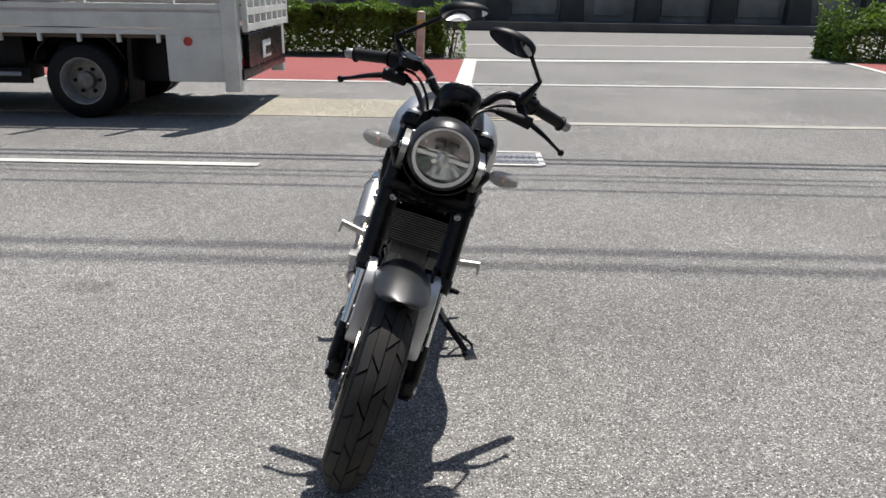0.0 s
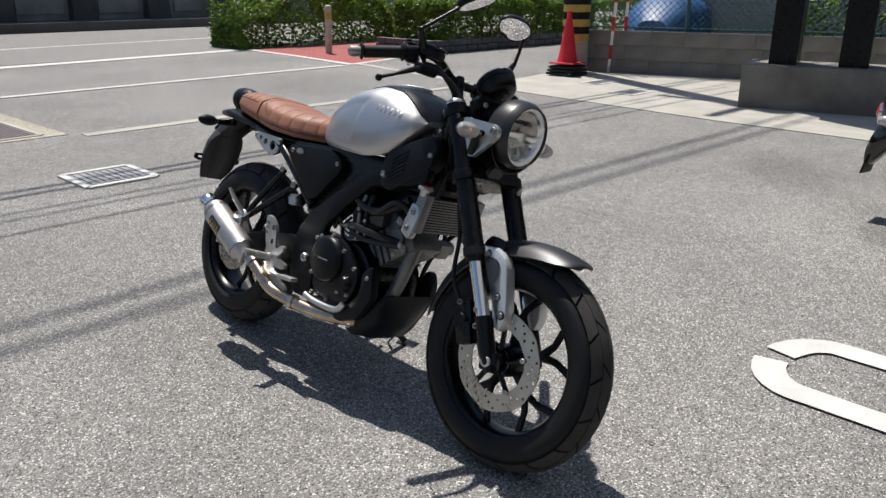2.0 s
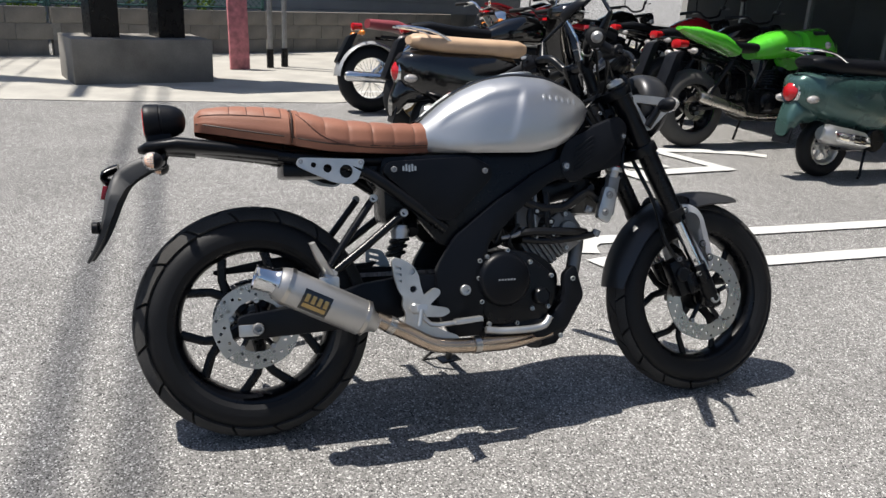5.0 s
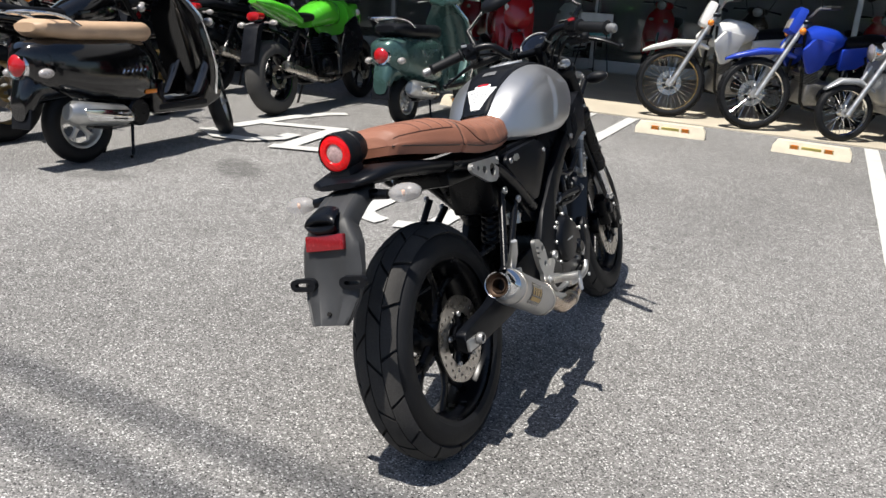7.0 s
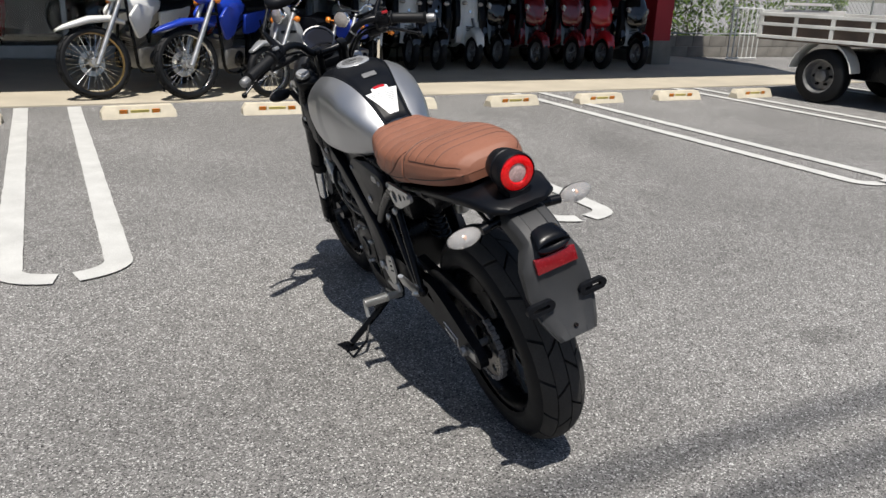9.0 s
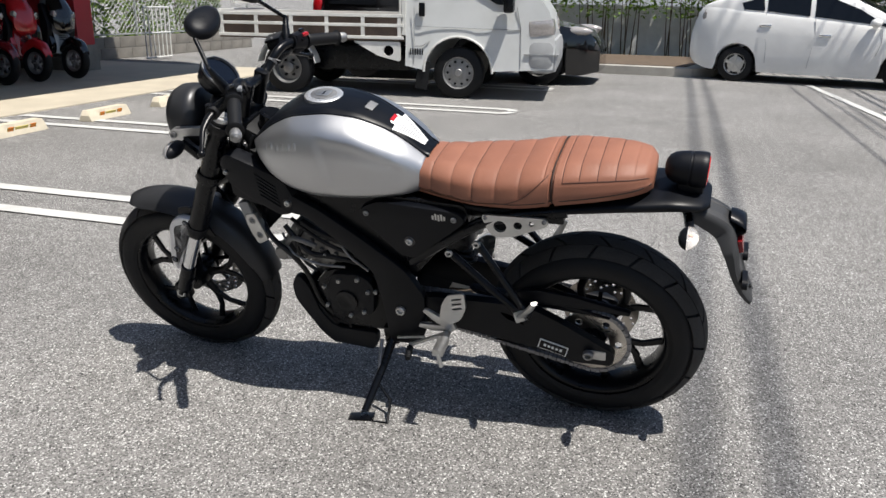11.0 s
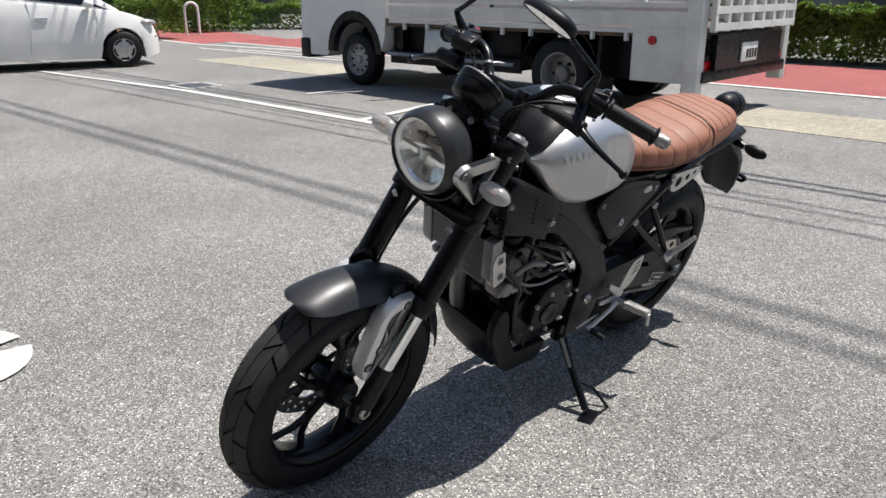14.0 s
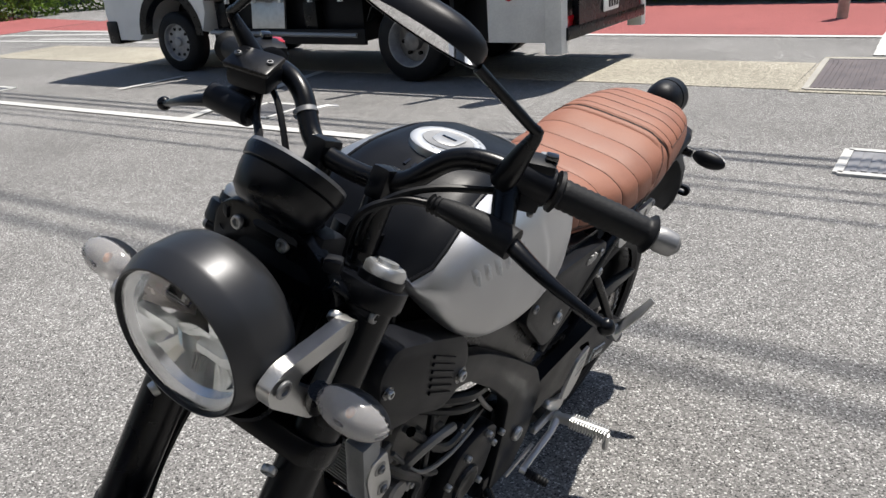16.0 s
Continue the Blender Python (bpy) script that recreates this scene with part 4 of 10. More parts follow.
for s in (-1, 1):
    y = s * 0.102
    b = BM()
    tube(b, [(fork_x(0.53), y, 0.53), (fork_x(0.548), y, 0.548), (fork_x(0.56), y, 0.56), (fork_x(0.70), y, 0.70), (fork_x(0.925), y, 0.925)], [0.027, 0.029, 0.0275, 0.028, 0.0265], 20)
    fk = P("fork_tube", b, M_BLACK, "black upper fork tube")
    b = BM()
    tube(b, [(fork_x(0.38), y, 0.38), (fork_x(0.54), y, 0.54)], 0.0195, 20)
    P("fork_slider", b, M_CHROME, "bright chrome fork slider")
    b = BM()
    tube(b, [(fork_x(0.275) + 0.004, y, 0.272), (fork_x(0.32), y, 0.315), (fork_x(0.40), y, 0.40)], [0.017, 0.024, 0.024], 14)
    box(b, (0.668, s * 0.096, 0.2955), (0.05, 0.032, 0.055), bevel=0.008)
    P("fork_foot", b, M_BLACK, "black fork foot")
    b = BM()
    bolt(b, (0.668, s * 0.110, 0.2955), (0, s, 0), 0.016, 0.012)
    P("axle_nut", b, M_ALU, "silver axle nut")
    b = BM()
    lathe(b, [(1e-4, 0.016), (0.012, 0.016), (0.013, 0.012), (0.021, 0.012), (0.024, 0.008), (0.024, 0)], (fork_x(0.925), y, 0.925), (-0.447, 0, 0.894), 20)
    P("fork_cap", b, M_ALU, "silver fork cap")
    # fork guard: a cast hook that runs forward over the wheel and down to the foot
    b = BM()
    gd = rounded([(0.548, 0.577), (0.601, 0.581), (0.630, 0.567), (0.650, 0.541), (0.660, 0.504), (0.674, 0.452), (0.683, 0.407), (0.672, 0.374), (0.654, 0.378), (0.640, 0.402), (0.622, 0.449), (0.605, 0.484), (0.621, 0.506), (0.626, 0.525), (0.616, 0.541), (0.599, 0.546), (0.566, 0.536), (0.552, 0.545)], 0.012)
    plate(b, gd, s * 0.056, s * 0.098, bevel=0.010)
    g = P("fork_guard", b, M_GUARD, "brushed silver fork guard", 40)
    for px, pz, r in ((0.583, 0.561, 0.0085), (0.642, 0.459, 0.0095), (0.666, 0.417, 0.0095)):
        b = BM()
        bolt(b, (px, s * 0.0965, pz), (0, s, 0), r * 0.85, 0.006)
        part("bolt", fix(b), M_ALU_D, g)
        # flat black ring that paints the shade of a recess round the bolt
        b = BM()
        lathe(b, [(r * 0.7, 0.001), (r * 1.25, 0.001), (r * 1.3, 0.0)], (px, s * 0.0972, pz), (0, s, 0), 20)
        part("washer", fix(b), M_PLAST, g, "dark ring painting the shade of a bolt recess")
    b = BM()
    plate(b, rounded([(0.525, 0.548), (0.570, 0.545), (0.570, 0.575), (0.535, 0.580)], 0.008), s * 0.070, s * 0.100, bevel=0.004)
    P("guard_bracket", b, M_BLACK, "", 30)
    b = BM()
    tube(b, [(fork_x(0.545), y, 0.545), (fork_x(0.565), y, 0.565)], [0.0305, 0.0305], 20)
    P("dust_seal", b, M_RUBBER, "black rubber dust seal")

# front caliper on the right fork
b = BM()
box(b, (0.562, -0.088, 0.365), (0.062, 0.050, 0.115), pose(0, 0, 0, 0, -22, 0), bevel=0.014)
box(b, (0.586, -0.112, 0.345), (0.036, 0.024, 0.060), pose(0, 0, 0, 0, -22, 0), bevel=0.006)
disc(b, (0.556, -0.110, 0.372), (0, -1, 0), 0.022, 0.014, 18, chamfer=0.004)
tube(b, [(0.615, -0.098, 0.415), (0.590, -0.09, 0.395), (0.57, -0.085, 0.385)], 0.013, 8)
cal = P("brake_caliper", b, M_BLACK, "black brake caliper")
for px, pz in ((0.543, 0.418), (0.602, 0.414), (0.612, 0.372)):
    b = BM()
    bolt(b, (px, -0.113, pz), (0, -1, 0), 0.008, 0.010)
    part("bolt", fix(b), M_ALU_D, cal)
b = BM()
tube(b, [(0.56, -0.11, 0.40), (0.50, -0.115, 0.47), (0.475, -0.10, 0.58), (0.44, -0.09, 0.66), (0.42, -0.07, 0.72)], 0.006, 8, smooth=5)
P("brake_hose", b, M_CABLE)

# front fender
b = BM()
rows = []
for i in range(34):
    a = radians(62 + 110 * (i / 33) ** 1.6)
    R0 = track(math.degrees(a), [(62, 0.338), (72, 0.331), (95, 0.322), (130, 0.318), (172, 0.312)])
    w = track(math.degrees(a), [(62, 0.026), (62.8, 0.041), (64.5, 0.053), (68, 0.063), (74, 0.069), (95, 0.073), (150, 0.070), (172, 0.058)])
    drop = track(math.degrees(a), [(62, 0.012), (75, 0.034), (100, 0.045), (150, 0.045), (172, 0.03)])
    row = []
    for k in range(15):
        q = lerp(-1, 1, k / 14)
        rr = R0 - drop * (abs(q) ** 2.6)
        row.append((FA[0] + rr * math.cos(a), q * w, FA[2] + rr * math.sin(a)))
    rows.append(row)
inner = [[(FA[0] + (Vector((p[0] - FA[0], p[2] - FA[2])).length - 0.004) * math.cos(radians(62 + 110 * (i / 33) ** 1.6)), p[1] * 0.95, FA[2] + (Vector((p[0] - FA[0], p[2] - FA[2])).length - 0.004) * math.sin(radians(62 + 110 * (i / 33) ** 1.6))) for p in r] for i, r in enumerate(rows)]
loft(b, [r + list(reversed(q)) for r, q in zip(rows, inner)])
P("front_fender", b, M_FENDER, "satin black front fender", 60)
for s in (-1, 1):
    b = BM()
    plate(b, rounded([(0.50, 0.50), (0.60, 0.53), (0.62, 0.60), (0.56, 0.61)], 0.02), s * 0.068, s * 0.076, bevel=0.002)
    P("fender_brace", b, M_BLACK)

# triple clamps and head
for z, t, nm in ((0.905, 0.026, "upper_clamp"), (0.742, 0.030, "lower_clamp")):
    b = BM()
    x = fork_x(z)
    outl = rounded([(x + 0.034, -0.132), (x + 0.034, 0.132), (x - 0.03, 0.135), (x - 0.055, 0.05), (x - 0.055, -0.05), (x - 0.03, -0.135)], 0.03, 4)
    plate(b, outl, z - t / 2, z + t / 2, plane="xy", bevel=0.004)
    bmesh.ops.rotate(b, verts=b.verts, cent=(x, 0, z), matrix=Matrix.Rotation(radians(-26.5), 3, "Y"))
    cl = P(nm, b, M_BLACK)
    for s in (-1, 1):
        b = BM()
        bolt(b, (x + 0.045, s * 0.088, z - 0.012), (0.9, s * 0.3, -0.4), 0.009, 0.008)
        part("bolt", fix(b), M_ALU, cl)
for s in (-1, 1):
    b = BM()
    tube(b, [(0.388, s * 0.070, 0.897), (0.388, s * 0.118, 0.897)], 0.0085, 10)
    cl = P("upper_clamp", b, M_BLACK, "", 40)
    b = BM()
    bolt(b, (0.388, s * 0.118, 0.897), (0, s, 0), 0.0075, 0.006)
    part("bolt", fix(b), M_ALU_D, cl)
b = BM()
tube(b, [(0.335, 0, 0.69), (0.315, 0, 0.735), (0.255, 0, 0.90)], 0.034, 16)
P("steering_head", b, M_BLACK)
b = BM()
HB = pose(0.345, 0, 0.815, 0, -26.5, 0)
box(b, HB @ Vector((0, 0, 0)), (0.085, 0.125, 0.150), HB, bevel=0.028)
box(b, HB @ Vector((-0.055, 0, -0.030)), (0.070, 0.150, 0.110), HB, bevel=0.028)
loom = P("wire_loom", b, M_RUBBER, "taped black wiring behind the headlamp")
for k in range(9):
    b = BM()
    y = -0.072 + 0.018 * k
    tube(b, [HB @ Vector((0.046, y, 0.085)), HB @ Vector((0.052 + 0.010 * math.sin(k * 2.1), y + 0.010 * math.cos(k * 1.7), 0.02)), HB @ Vector((0.035, y * 0.8, -0.075))], 0.0048 + 0.0012 * (k % 3), 7, smooth=4)
    part("wire", b, M_CABLE, loom)
for s in (-1, 1):
    for k in range(4):
        b = BM()
        tube(b, [HB @ Vector((0.030 - 0.030 * k, s * 0.070, 0.070)), HB @ Vector((0.020 - 0.026 * k, s * (0.082 + 0.005 * (k % 2)), 0.0)), HB @ Vector((-0.005 - 0.026 * k, s * 0.074, -0.085))], 0.0052, 7, smooth=4)
        part("wire", b, M_CABLE, loom)
    for q in ((0.010, 0.083, 0.035), (-0.040, 0.088, -0.020)):
        b = BM()
        box(b, HB @ Vector((q[0], s * q[1], q[2])), (0.026, 0.014, 0.020), HB, bevel=0.004)
        part("connector", fix(b), M_PLAST, loom)
    b = BM()
    bolt(b, HB @ Vector((-0.020, s * 0.088, 0.045)), (0, s, 0), 0.006, 0.005)
    part("bolt", fix(b), M_ALU_D, loom)

# headlamp
HA = Vector((1, 0, -0.10)).normalized()
HC = Vector((0.535, 0, 0.879))
b = BM()
lathe(b, [(1e-4, -0.086), (0.050, -0.083), (0.078, -0.075), (0.0895, -0.063), (0.0932, -0.050), (0.0937, -0.036), (0.0937, -0.016), (0.0928, -0.010), (0.0850, 0.0075), (0.0832, 0.0103), (0.0812, 0.0108), (0.0797, 0.006), (0.0790, -0.004)], HC, HA, 56)
hl = P("headlamp", b, M_FENDER, "round black headlamp with a clear lens", 40)


def in_lamp(a, c, h):
    """A place in the headlamp: a to its side, c upwards, h towards the front."""
    return HC + HA * h + Vector((0, a, 0)) + Vector((0.10, 0, 1)).normalized() * c


b = BM()
lathe(b, [(1e-4, -0.050), (0.03, -0.046), (0.05, -0.033), (0.064, -0.014), (0.070, -0.003), (0.0790, -0.002)], HC, HA, 48)
part("reflector", b, M_REFL, hl, "bright reflector bowl")
b = BM()
lathe(b, [(0.0785, -0.002), (0.0780, 0.003), (0.0745, 0.004), (0.0715, 0.002), (0.0690, -0.006), (0.0675, -0.014)], HC, HA, 56)
part("light_ring", fix(b), M_LED, hl, "pale light ring")
# upper half: a grey shade with two lamp cells; below it the bar with a ribbed lens in its middle
b = BM()
rows = []
for i in range(9):
    q = lerp(0.006, 1.0, i / 8)
    rows.append([in_lamp(0.066 * q * math.cos(a), 0.008 + 0.057 * q * math.sin(a), -0.010 - 0.022 * (1 - q) ** 1.4 - 0.0012 * (k % 2) * q) for k, a in enumerate([math.pi * k / 24 for k in range(25)])])
grid(b, rows)
part("upper_shade", fix(b), mat("smoked_grey_shade", (0.34, 0.315, 0.305), 0.24, metal=0.7, vary=0.3, scale=40), hl, "grey upper lamp shade", 20)
for y in (-0.019, 0.019):
    b = BM()
    box(b, in_lamp(y, 0.036, -0.017), (0.006, 0.030, 0.014), bevel=0.002)
    cell = part("lamp_cell", b, M_CELL, hl, "dark lamp cell")
    for k in range(3):
        b = BM()
        box(b, in_lamp(y, 0.0315 + 0.0045 * k, -0.0135), (0.001, 0.026, 0.0010))
        part("cell_rib", b, M_ALU_D, cell, "", 0)
for y0, y1 in ((-0.068, -0.016), (0.016, 0.068)):
    b = BM()
    secs = [[in_lamp(y, c, h) for c, h in ((-0.007, -0.005), (0.003, -0.005), (0.006, -0.014), (-0.011, -0.020))] for y in (y0, y1)]
    loft(b, secs)
    part("lamp_bar", fix(b), M_FACET, hl, "chrome cross bar", 0)
b = BM()
rows = []
for i in range(9):
    a = lerp(-0.017, 0.017, i / 8)
    rows.append([in_lamp(a, lerp(-0.014, 0.009, k / 12), -0.003 - 0.008 * (a / 0.017) ** 2 - (0.0012 if k % 2 else 0)) for k in range(13)])
grid(b, rows)
part("centre_lens", fix(b), M_FACET, hl, "pale ribbed centre lens", 20)
# facets of the lower bowl
for k in range(6):
    b = BM()
    a0, a1 = lerp(-1.30, 1.30, k / 6), lerp(-1.30, 1.30, (k + 1) / 6)
    tilt = (0.0024, -0.0018, 0.0014, -0.0020, 0.0022, -0.0018)[k]
    wedge = []
    for q, depth in ((0.012, -0.030), (0.036, -0.026), (0.066, -0.010)):
        wedge.append([in_lamp(q * math.sin(a), -0.010 - (q - 0.012) * math.cos(a) * 0.98, depth + tilt * (u - 0.5) * q / 0.05) for u, a in ((0, a0), (0.5, (a0 + a1) / 2), (1, a1))])
    grid(b, wedge)
    part("facet", fix(b), M_FACET, hl, "bright mirror facet", 0)
for k in range(3):
    b = BM()
    box(b, in_lamp(-0.004 + 0.004 * k, -0.042, -0.016), (0.002, 0.0016, 0.020), pose(0, 0, 0, 0, -12, 0))
    part("cell_rib", b, M_ALU_D, hl, "", 0)
b = BM()
lathe(b, [(1e-4, 0.022), (0.03, 0.0208), (0.055, 0.0165), (0.072, 0.0110), (0.0788, 0.0065), (0.0788, 0.003), (0.072, 0.0080), (0.055, 0.0135), (0.03, 0.0178), (1e-4, 0.019)], HC, HA, 56)
gl = part("lens", fix(b), M_LENS, hl, "clear glass lens", 60)
gl.visible_shadow = False
# the lip below the lamp
b = BM()
rows = []
for i in range(13):
    a = radians(lerp(-62, 62, i / 12))
    d = Vector((0, math.sin(a), 0)) + Vector((-0.10, 0, -1)).normalized() * math.cos(a)
    rows.append([HC + HA * h + d * r for r, h in ((0.088, -0.085), (0.100, -0.070), (0.107, -0.040), (0.110, -0.020), (0.106, -0.020), (0.103, -0.040), (0.096, -0.068), (0.084, -0.083))])
loft(b, rows)
P("lamp_shroud", b, M_BLACK, "black lip below the headlamp", 40)
# lamp stay, triangular bracket and front indicators
for s in (-1, 1):
    b = BM()
    hook = rounded([(0.398, 0.893), (0.414, 0.899), (0.512, 0.892), (0.532, 0.878), (0.528, 0.858), (0.462, 0.797), (0.444, 0.796), (0.396, 0.876)], 0.007)
    plate(b, hook, s * 0.094, s * 0.110, hole=[[(0.415, 0.876), (0.484, 0.870), (0.488, 0.861), (0.448, 0.824)]])
    br = P("lamp_bracket", b, M_ALU, "silver triangular lamp bracket", 30)
    for px, pz in ((0.514, 0.874),):
        b = BM()
        bolt(b, (px, s * 0.112, pz), (0, s, 0), 0.0100, 0.004)
        part("bolt", fix(b), M_ALU_D, br)
    b = BM()
    tube(b, [(0.51, s * 0.080, 0.876), (0.512, s * 0.096, 0.875)], 0.012, 12)
    P("lamp_stay", b, M_BLACK)
    b = BM()
    tube(b, [(0.365, s * 0.10, 0.885), (0.405, s * 0.103, 0.886)], 0.010, 8)
    P("lamp_stay", b, M_BLACK)
    def winker(px, py, pz, root, fwd):
        b = BM()
        tube(b, [root, (px, py - s * 0.03, pz)], [0.013, 0.011], 10)
        ind = P("indicator", b, M_BLACK, "indicator lamp with a clear ribbed lens")
        b = BM()
        for f0, f1, m, nm in ((-1, -0.15, M_PLAST, "shell"), (-0.17, 1, M_RIB, "lens")):
            b = BM()
            rows = []
            for i in range(9):
                t = lerp(f0, f1, i / 8)
                rr = math.sqrt(max(0.0, 1 - t * t)) + 1e-3
                rr *= 1.0 if nm == "shell" else 1.004
                ripple = [1.0 if nm == "shell" or k % 2 else 0.955 for k in range(48)]
                rows.append([(px + fwd * t * 0.024, py + s * 0.041 * rr * ripple[k] * math.cos(math.pi * k / 24) + s * 0.012, pz + 0.021 * rr * ripple[k] * math.sin(math.pi * k / 24)) for k in range(48)])
            grid(b, rows, closed_v=True)
            ob = part(nm, fix(b), m, ind, "", 60)
            ob.visible_shadow = nm == "shell"
        b = BM()
        ball(b, (px + fwd * 0.002, py + s * 0.012, pz), 0.0042, 10, 6)
        part("bulb", b, M_AMBER, ind)
        b = BM()
        rows = [[(px - fwd * (0.0035 + 0.004 * (1 - q)), py + s * 0.036 * q * math.cos(math.pi * k / 12) + s * 0.012, pz + 0.018 * q * math.sin(math.pi * k / 12)) for k in range(24)] for q in (0.02, 0.5, 1.0)]
        grid(b, rows, closed_v=True)
        part("bowl", fix(b), M_ALU_D, ind, "silvered bowl")
    winker(0.480, s * 0.160, 0.861, (0.452, s * 0.106, 0.808), 1)
    winker(-0.895, s * 0.132, 0.722, (-0.885, s * 0.03, 0.728), -1)

# instrument
MA = Vector((-0.70, 0, 0.72)).normalized()
MC = Vector((0.401, 0, 1.003))
b = BM()
lathe(b, [(1e-4, -0.036), (0.0246, -0.0360), (0.0387, -0.0330), (0.0473, -0.0250), (0.0524, -0.0080), (0.0539, 0.0030), (0.0529, 0.0045), (0.0553, 0.0060), (0.0572, 0.0160), (0.0558, 0.0235), (0.0524, 0.0225)], MC, MA, 48)
mt = P("instrument", b, M_BLACK, "round black instrument with a glossy dial", 35)
b = BM()
lathe(b, [(1e-4, 0.018), (0.052, 0.018)], MC, MA, 40)
part("dial", b, mat("dial_glass", (0.004, 0.006, 0.014), 0.06, vary=0.1, coat=0.5), mt, "dark glossy dial")
b = BM()
lathe(b, [(0.0505, 0.0185), (0.0515, 0.0238), (0.0558, 0.0240), (0.0565, 0.020)], MC, MA, 48)
part("bezel", b, M_ALU_D, mt, "thin silver bezel")
# mount below it: a dished plate with two screws, ears to the forks
b = BM()
plate(b, rounded([(-0.092, 0.905), (-0.086, 0.948), (-0.060, 0.968), (0.000, 0.972), (0.040, 0.962), (0.074, 0.935), (0.092, 0.900), (0.070, 0.880), (-0.070, 0.880)], 0.014), 0.392, 0.412, plane="yz", bevel=0.005)
st = P("lamp_mount", b, M_BLACK, "black lamp and instrument mount", 40)
b = BM()
box(b, (0.392, 0, 0.955), (0.046, 0.066, 0.030), pose(0, 0, 0, 0, 40, 0), bevel=0.010)
box(b, (0.385, 0, 0.930), (0.050, 0.110, 0.060), pose(0, 0, 0, 0, -20, 0), bevel=0.014)
part("mount_block", fix(b), M_PLAST, st)
for q in ((0.413, -0.050, 0.942), (0.413, 0.014, 0.944)):
    b = BM()
    bolt(b, q, (1, 0, 0.15), 0.0082, 0.006)
    part("bolt", fix(b), M_ALU, st)
for s in (-1, 1):
    b = BM()
    tube(b, [(0.405, s * 0.070, 0.925), (0.385, s * 0.088, 0.905), (0.372, s * 0.096, 0.885)], [0.012, 0.013, 0.012], 10, flat=0.6)
    P("lamp_stay", b, M_BLACK)
    b = BM()
    bolt(b, (0.375, s * 0.044, 0.930), (0.8, s * 0.5, 0.3), 0.008, 0.006)
    part("bolt", fix(b), M_ALU_D, st)
    b = BM()
    box(b, (0.404, s * 0.072, 0.946), (0.018, 0.020, 0.016), pose(0, 0, 0, 0, 0, s * 25), bevel=0.005)
    part("connector", fix(b), M_PLAST, st)

# handlebar, grips, levers, mirrors
b = BM()
side = [(0.292, 0.030, 0.990), (0.283, 0.068, 1.000), (0.264, 0.103, 1.034), (0.252, 0.140, 1.046), (0.232, 0.196, 1.038), (0.169, 0.318, 1.005)]
tube(b, [(x, -y, z) for x, y, z in reversed(side)] + side, 0.0125, 12, smooth=5)
P("handlebar", b, M_BLACK, "black tubular handlebar")
for s in (-1, 1):
    b = BM()
    tube(b, [(0.318, s * 0.045, 0.915), (0.292, s * 0.045, 0.982)], 0.017, 14)
    box(b, (0.290, s * 0.045, 0.990), (0.040, 0.026, 0.040), pose(0, 0, 0, 0, -20, 0), bevel=0.008)
    P("bar_clamp", b, M_BLACK)
GD = (Vector(side[5]) - Vector(side[4])).normalized()
for s in (-1, 1):
    m = Vector((1, s, 1))
    g0, g1 = Vector(side[4]) + GD * 0.020, Vector(side[5])
    b = BM()
    pts, rs = [], []
    for k in range(30):
        t = k / 29
        pts.append((g0.lerp(g1, t)) * m)
        rs.append(0.0165 + (0.0012 if k % 2 else 0) + (0.007 if k in (0, 1, 28) else 0))
    tube(b, pts, rs, 14)
    gr = P("grip", b, M_RUBBER, "ribbed black rubber grip")
    b = BM()
    tube(b, [(g1 + GD * 0.0) * m, (g1 + GD * 0.010) * m, (g1 + GD * 0.026) * m, (g1 + GD * 0.032) * m], [0.012, 0.0150, 0.0140, 0.008], 16)
    P("bar_end", b, M_ALU_D, "silver bar end weight")
    c = g0 - GD * 0.026
    yaw_ = math.degrees(math.atan2(GD.y * s, GD.x)) - 90
    b = BM()
    tube(b, [(c - GD * 0.024) * m, (c - GD * 0.022) * m, (c + GD * 0.020) * m, (c + GD * 0.023) * m], [0.017, 0.0215, 0.0225, 0.019], 16)
    box(b, (c + Vector((-0.006, 0.0, 0.010))) * m, (0.036, 0.040, 0.032), pose(0, 0, 0, 0, 0, yaw_), bevel=0.009)
    box(b, (c + Vector((0.006, -0.002, -0.020))) * m, (0.030, 0.036, 0.022), pose(0, 0, 0, 0, 0, yaw_), bevel=0.007)
    sw = P("switch_box" if s > 0 else "throttle_housing", b, M_PLAST, "black switch housing" if s > 0 else "black throttle housing")
    for k, (dx, dy, dz, w, h, mm, nm, lb) in enumerate(((-0.024, 0.004, 0.020, 0.020, 0.010, M_REDP if s < 0 else M_GREYP, "switch", "red stop switch" if s < 0 else "grey switch"), (-0.022, -0.008, 0.008, 0.012, 0.008, M_BLACK, "switch", ""), (-0.010, 0.012, 0.029, 0.014, 0.008, M_GLOSSB, "switch", ""))):
        b = BM()
        box(b, (c + Vector((dx, dy, dz))) * m, (0.013, w, h), pose(0, 0, 0, 0, 0, yaw_), bevel=0.003)
        part(nm, fix(b), mm, sw, lb)
    for q in (-0.010, 0.012):
        b = BM()
        bolt(b, (c + GD * q + Vector((0.010, 0, -0.031))) * m, (0, 0, -1), 0.004, 0.004)
        part("screw", fix(b), M_ALU_D, sw)
    # lever on its perch, before and below the bar
    b = BM()
    tube(b, [p * m for p in (Vector((0.292, 0.196, 1.000)), Vector((0.300, 0.222, 0.992)), Vector((0.300, 0.262, 0.976)), Vector((0.286, 0.300, 0.956)), Vector((0.277, 0.322, 0.945)))], [0.011, 0.011, 0.0085, 0.0065, 0.0062], 10, smooth=4, flat=0.75)
    ball(b, Vector((0.275, 0.327, 0.942)) * m, 0.0098)
    P("lever", b, M_BLACK, "black control lever")
    b = BM()
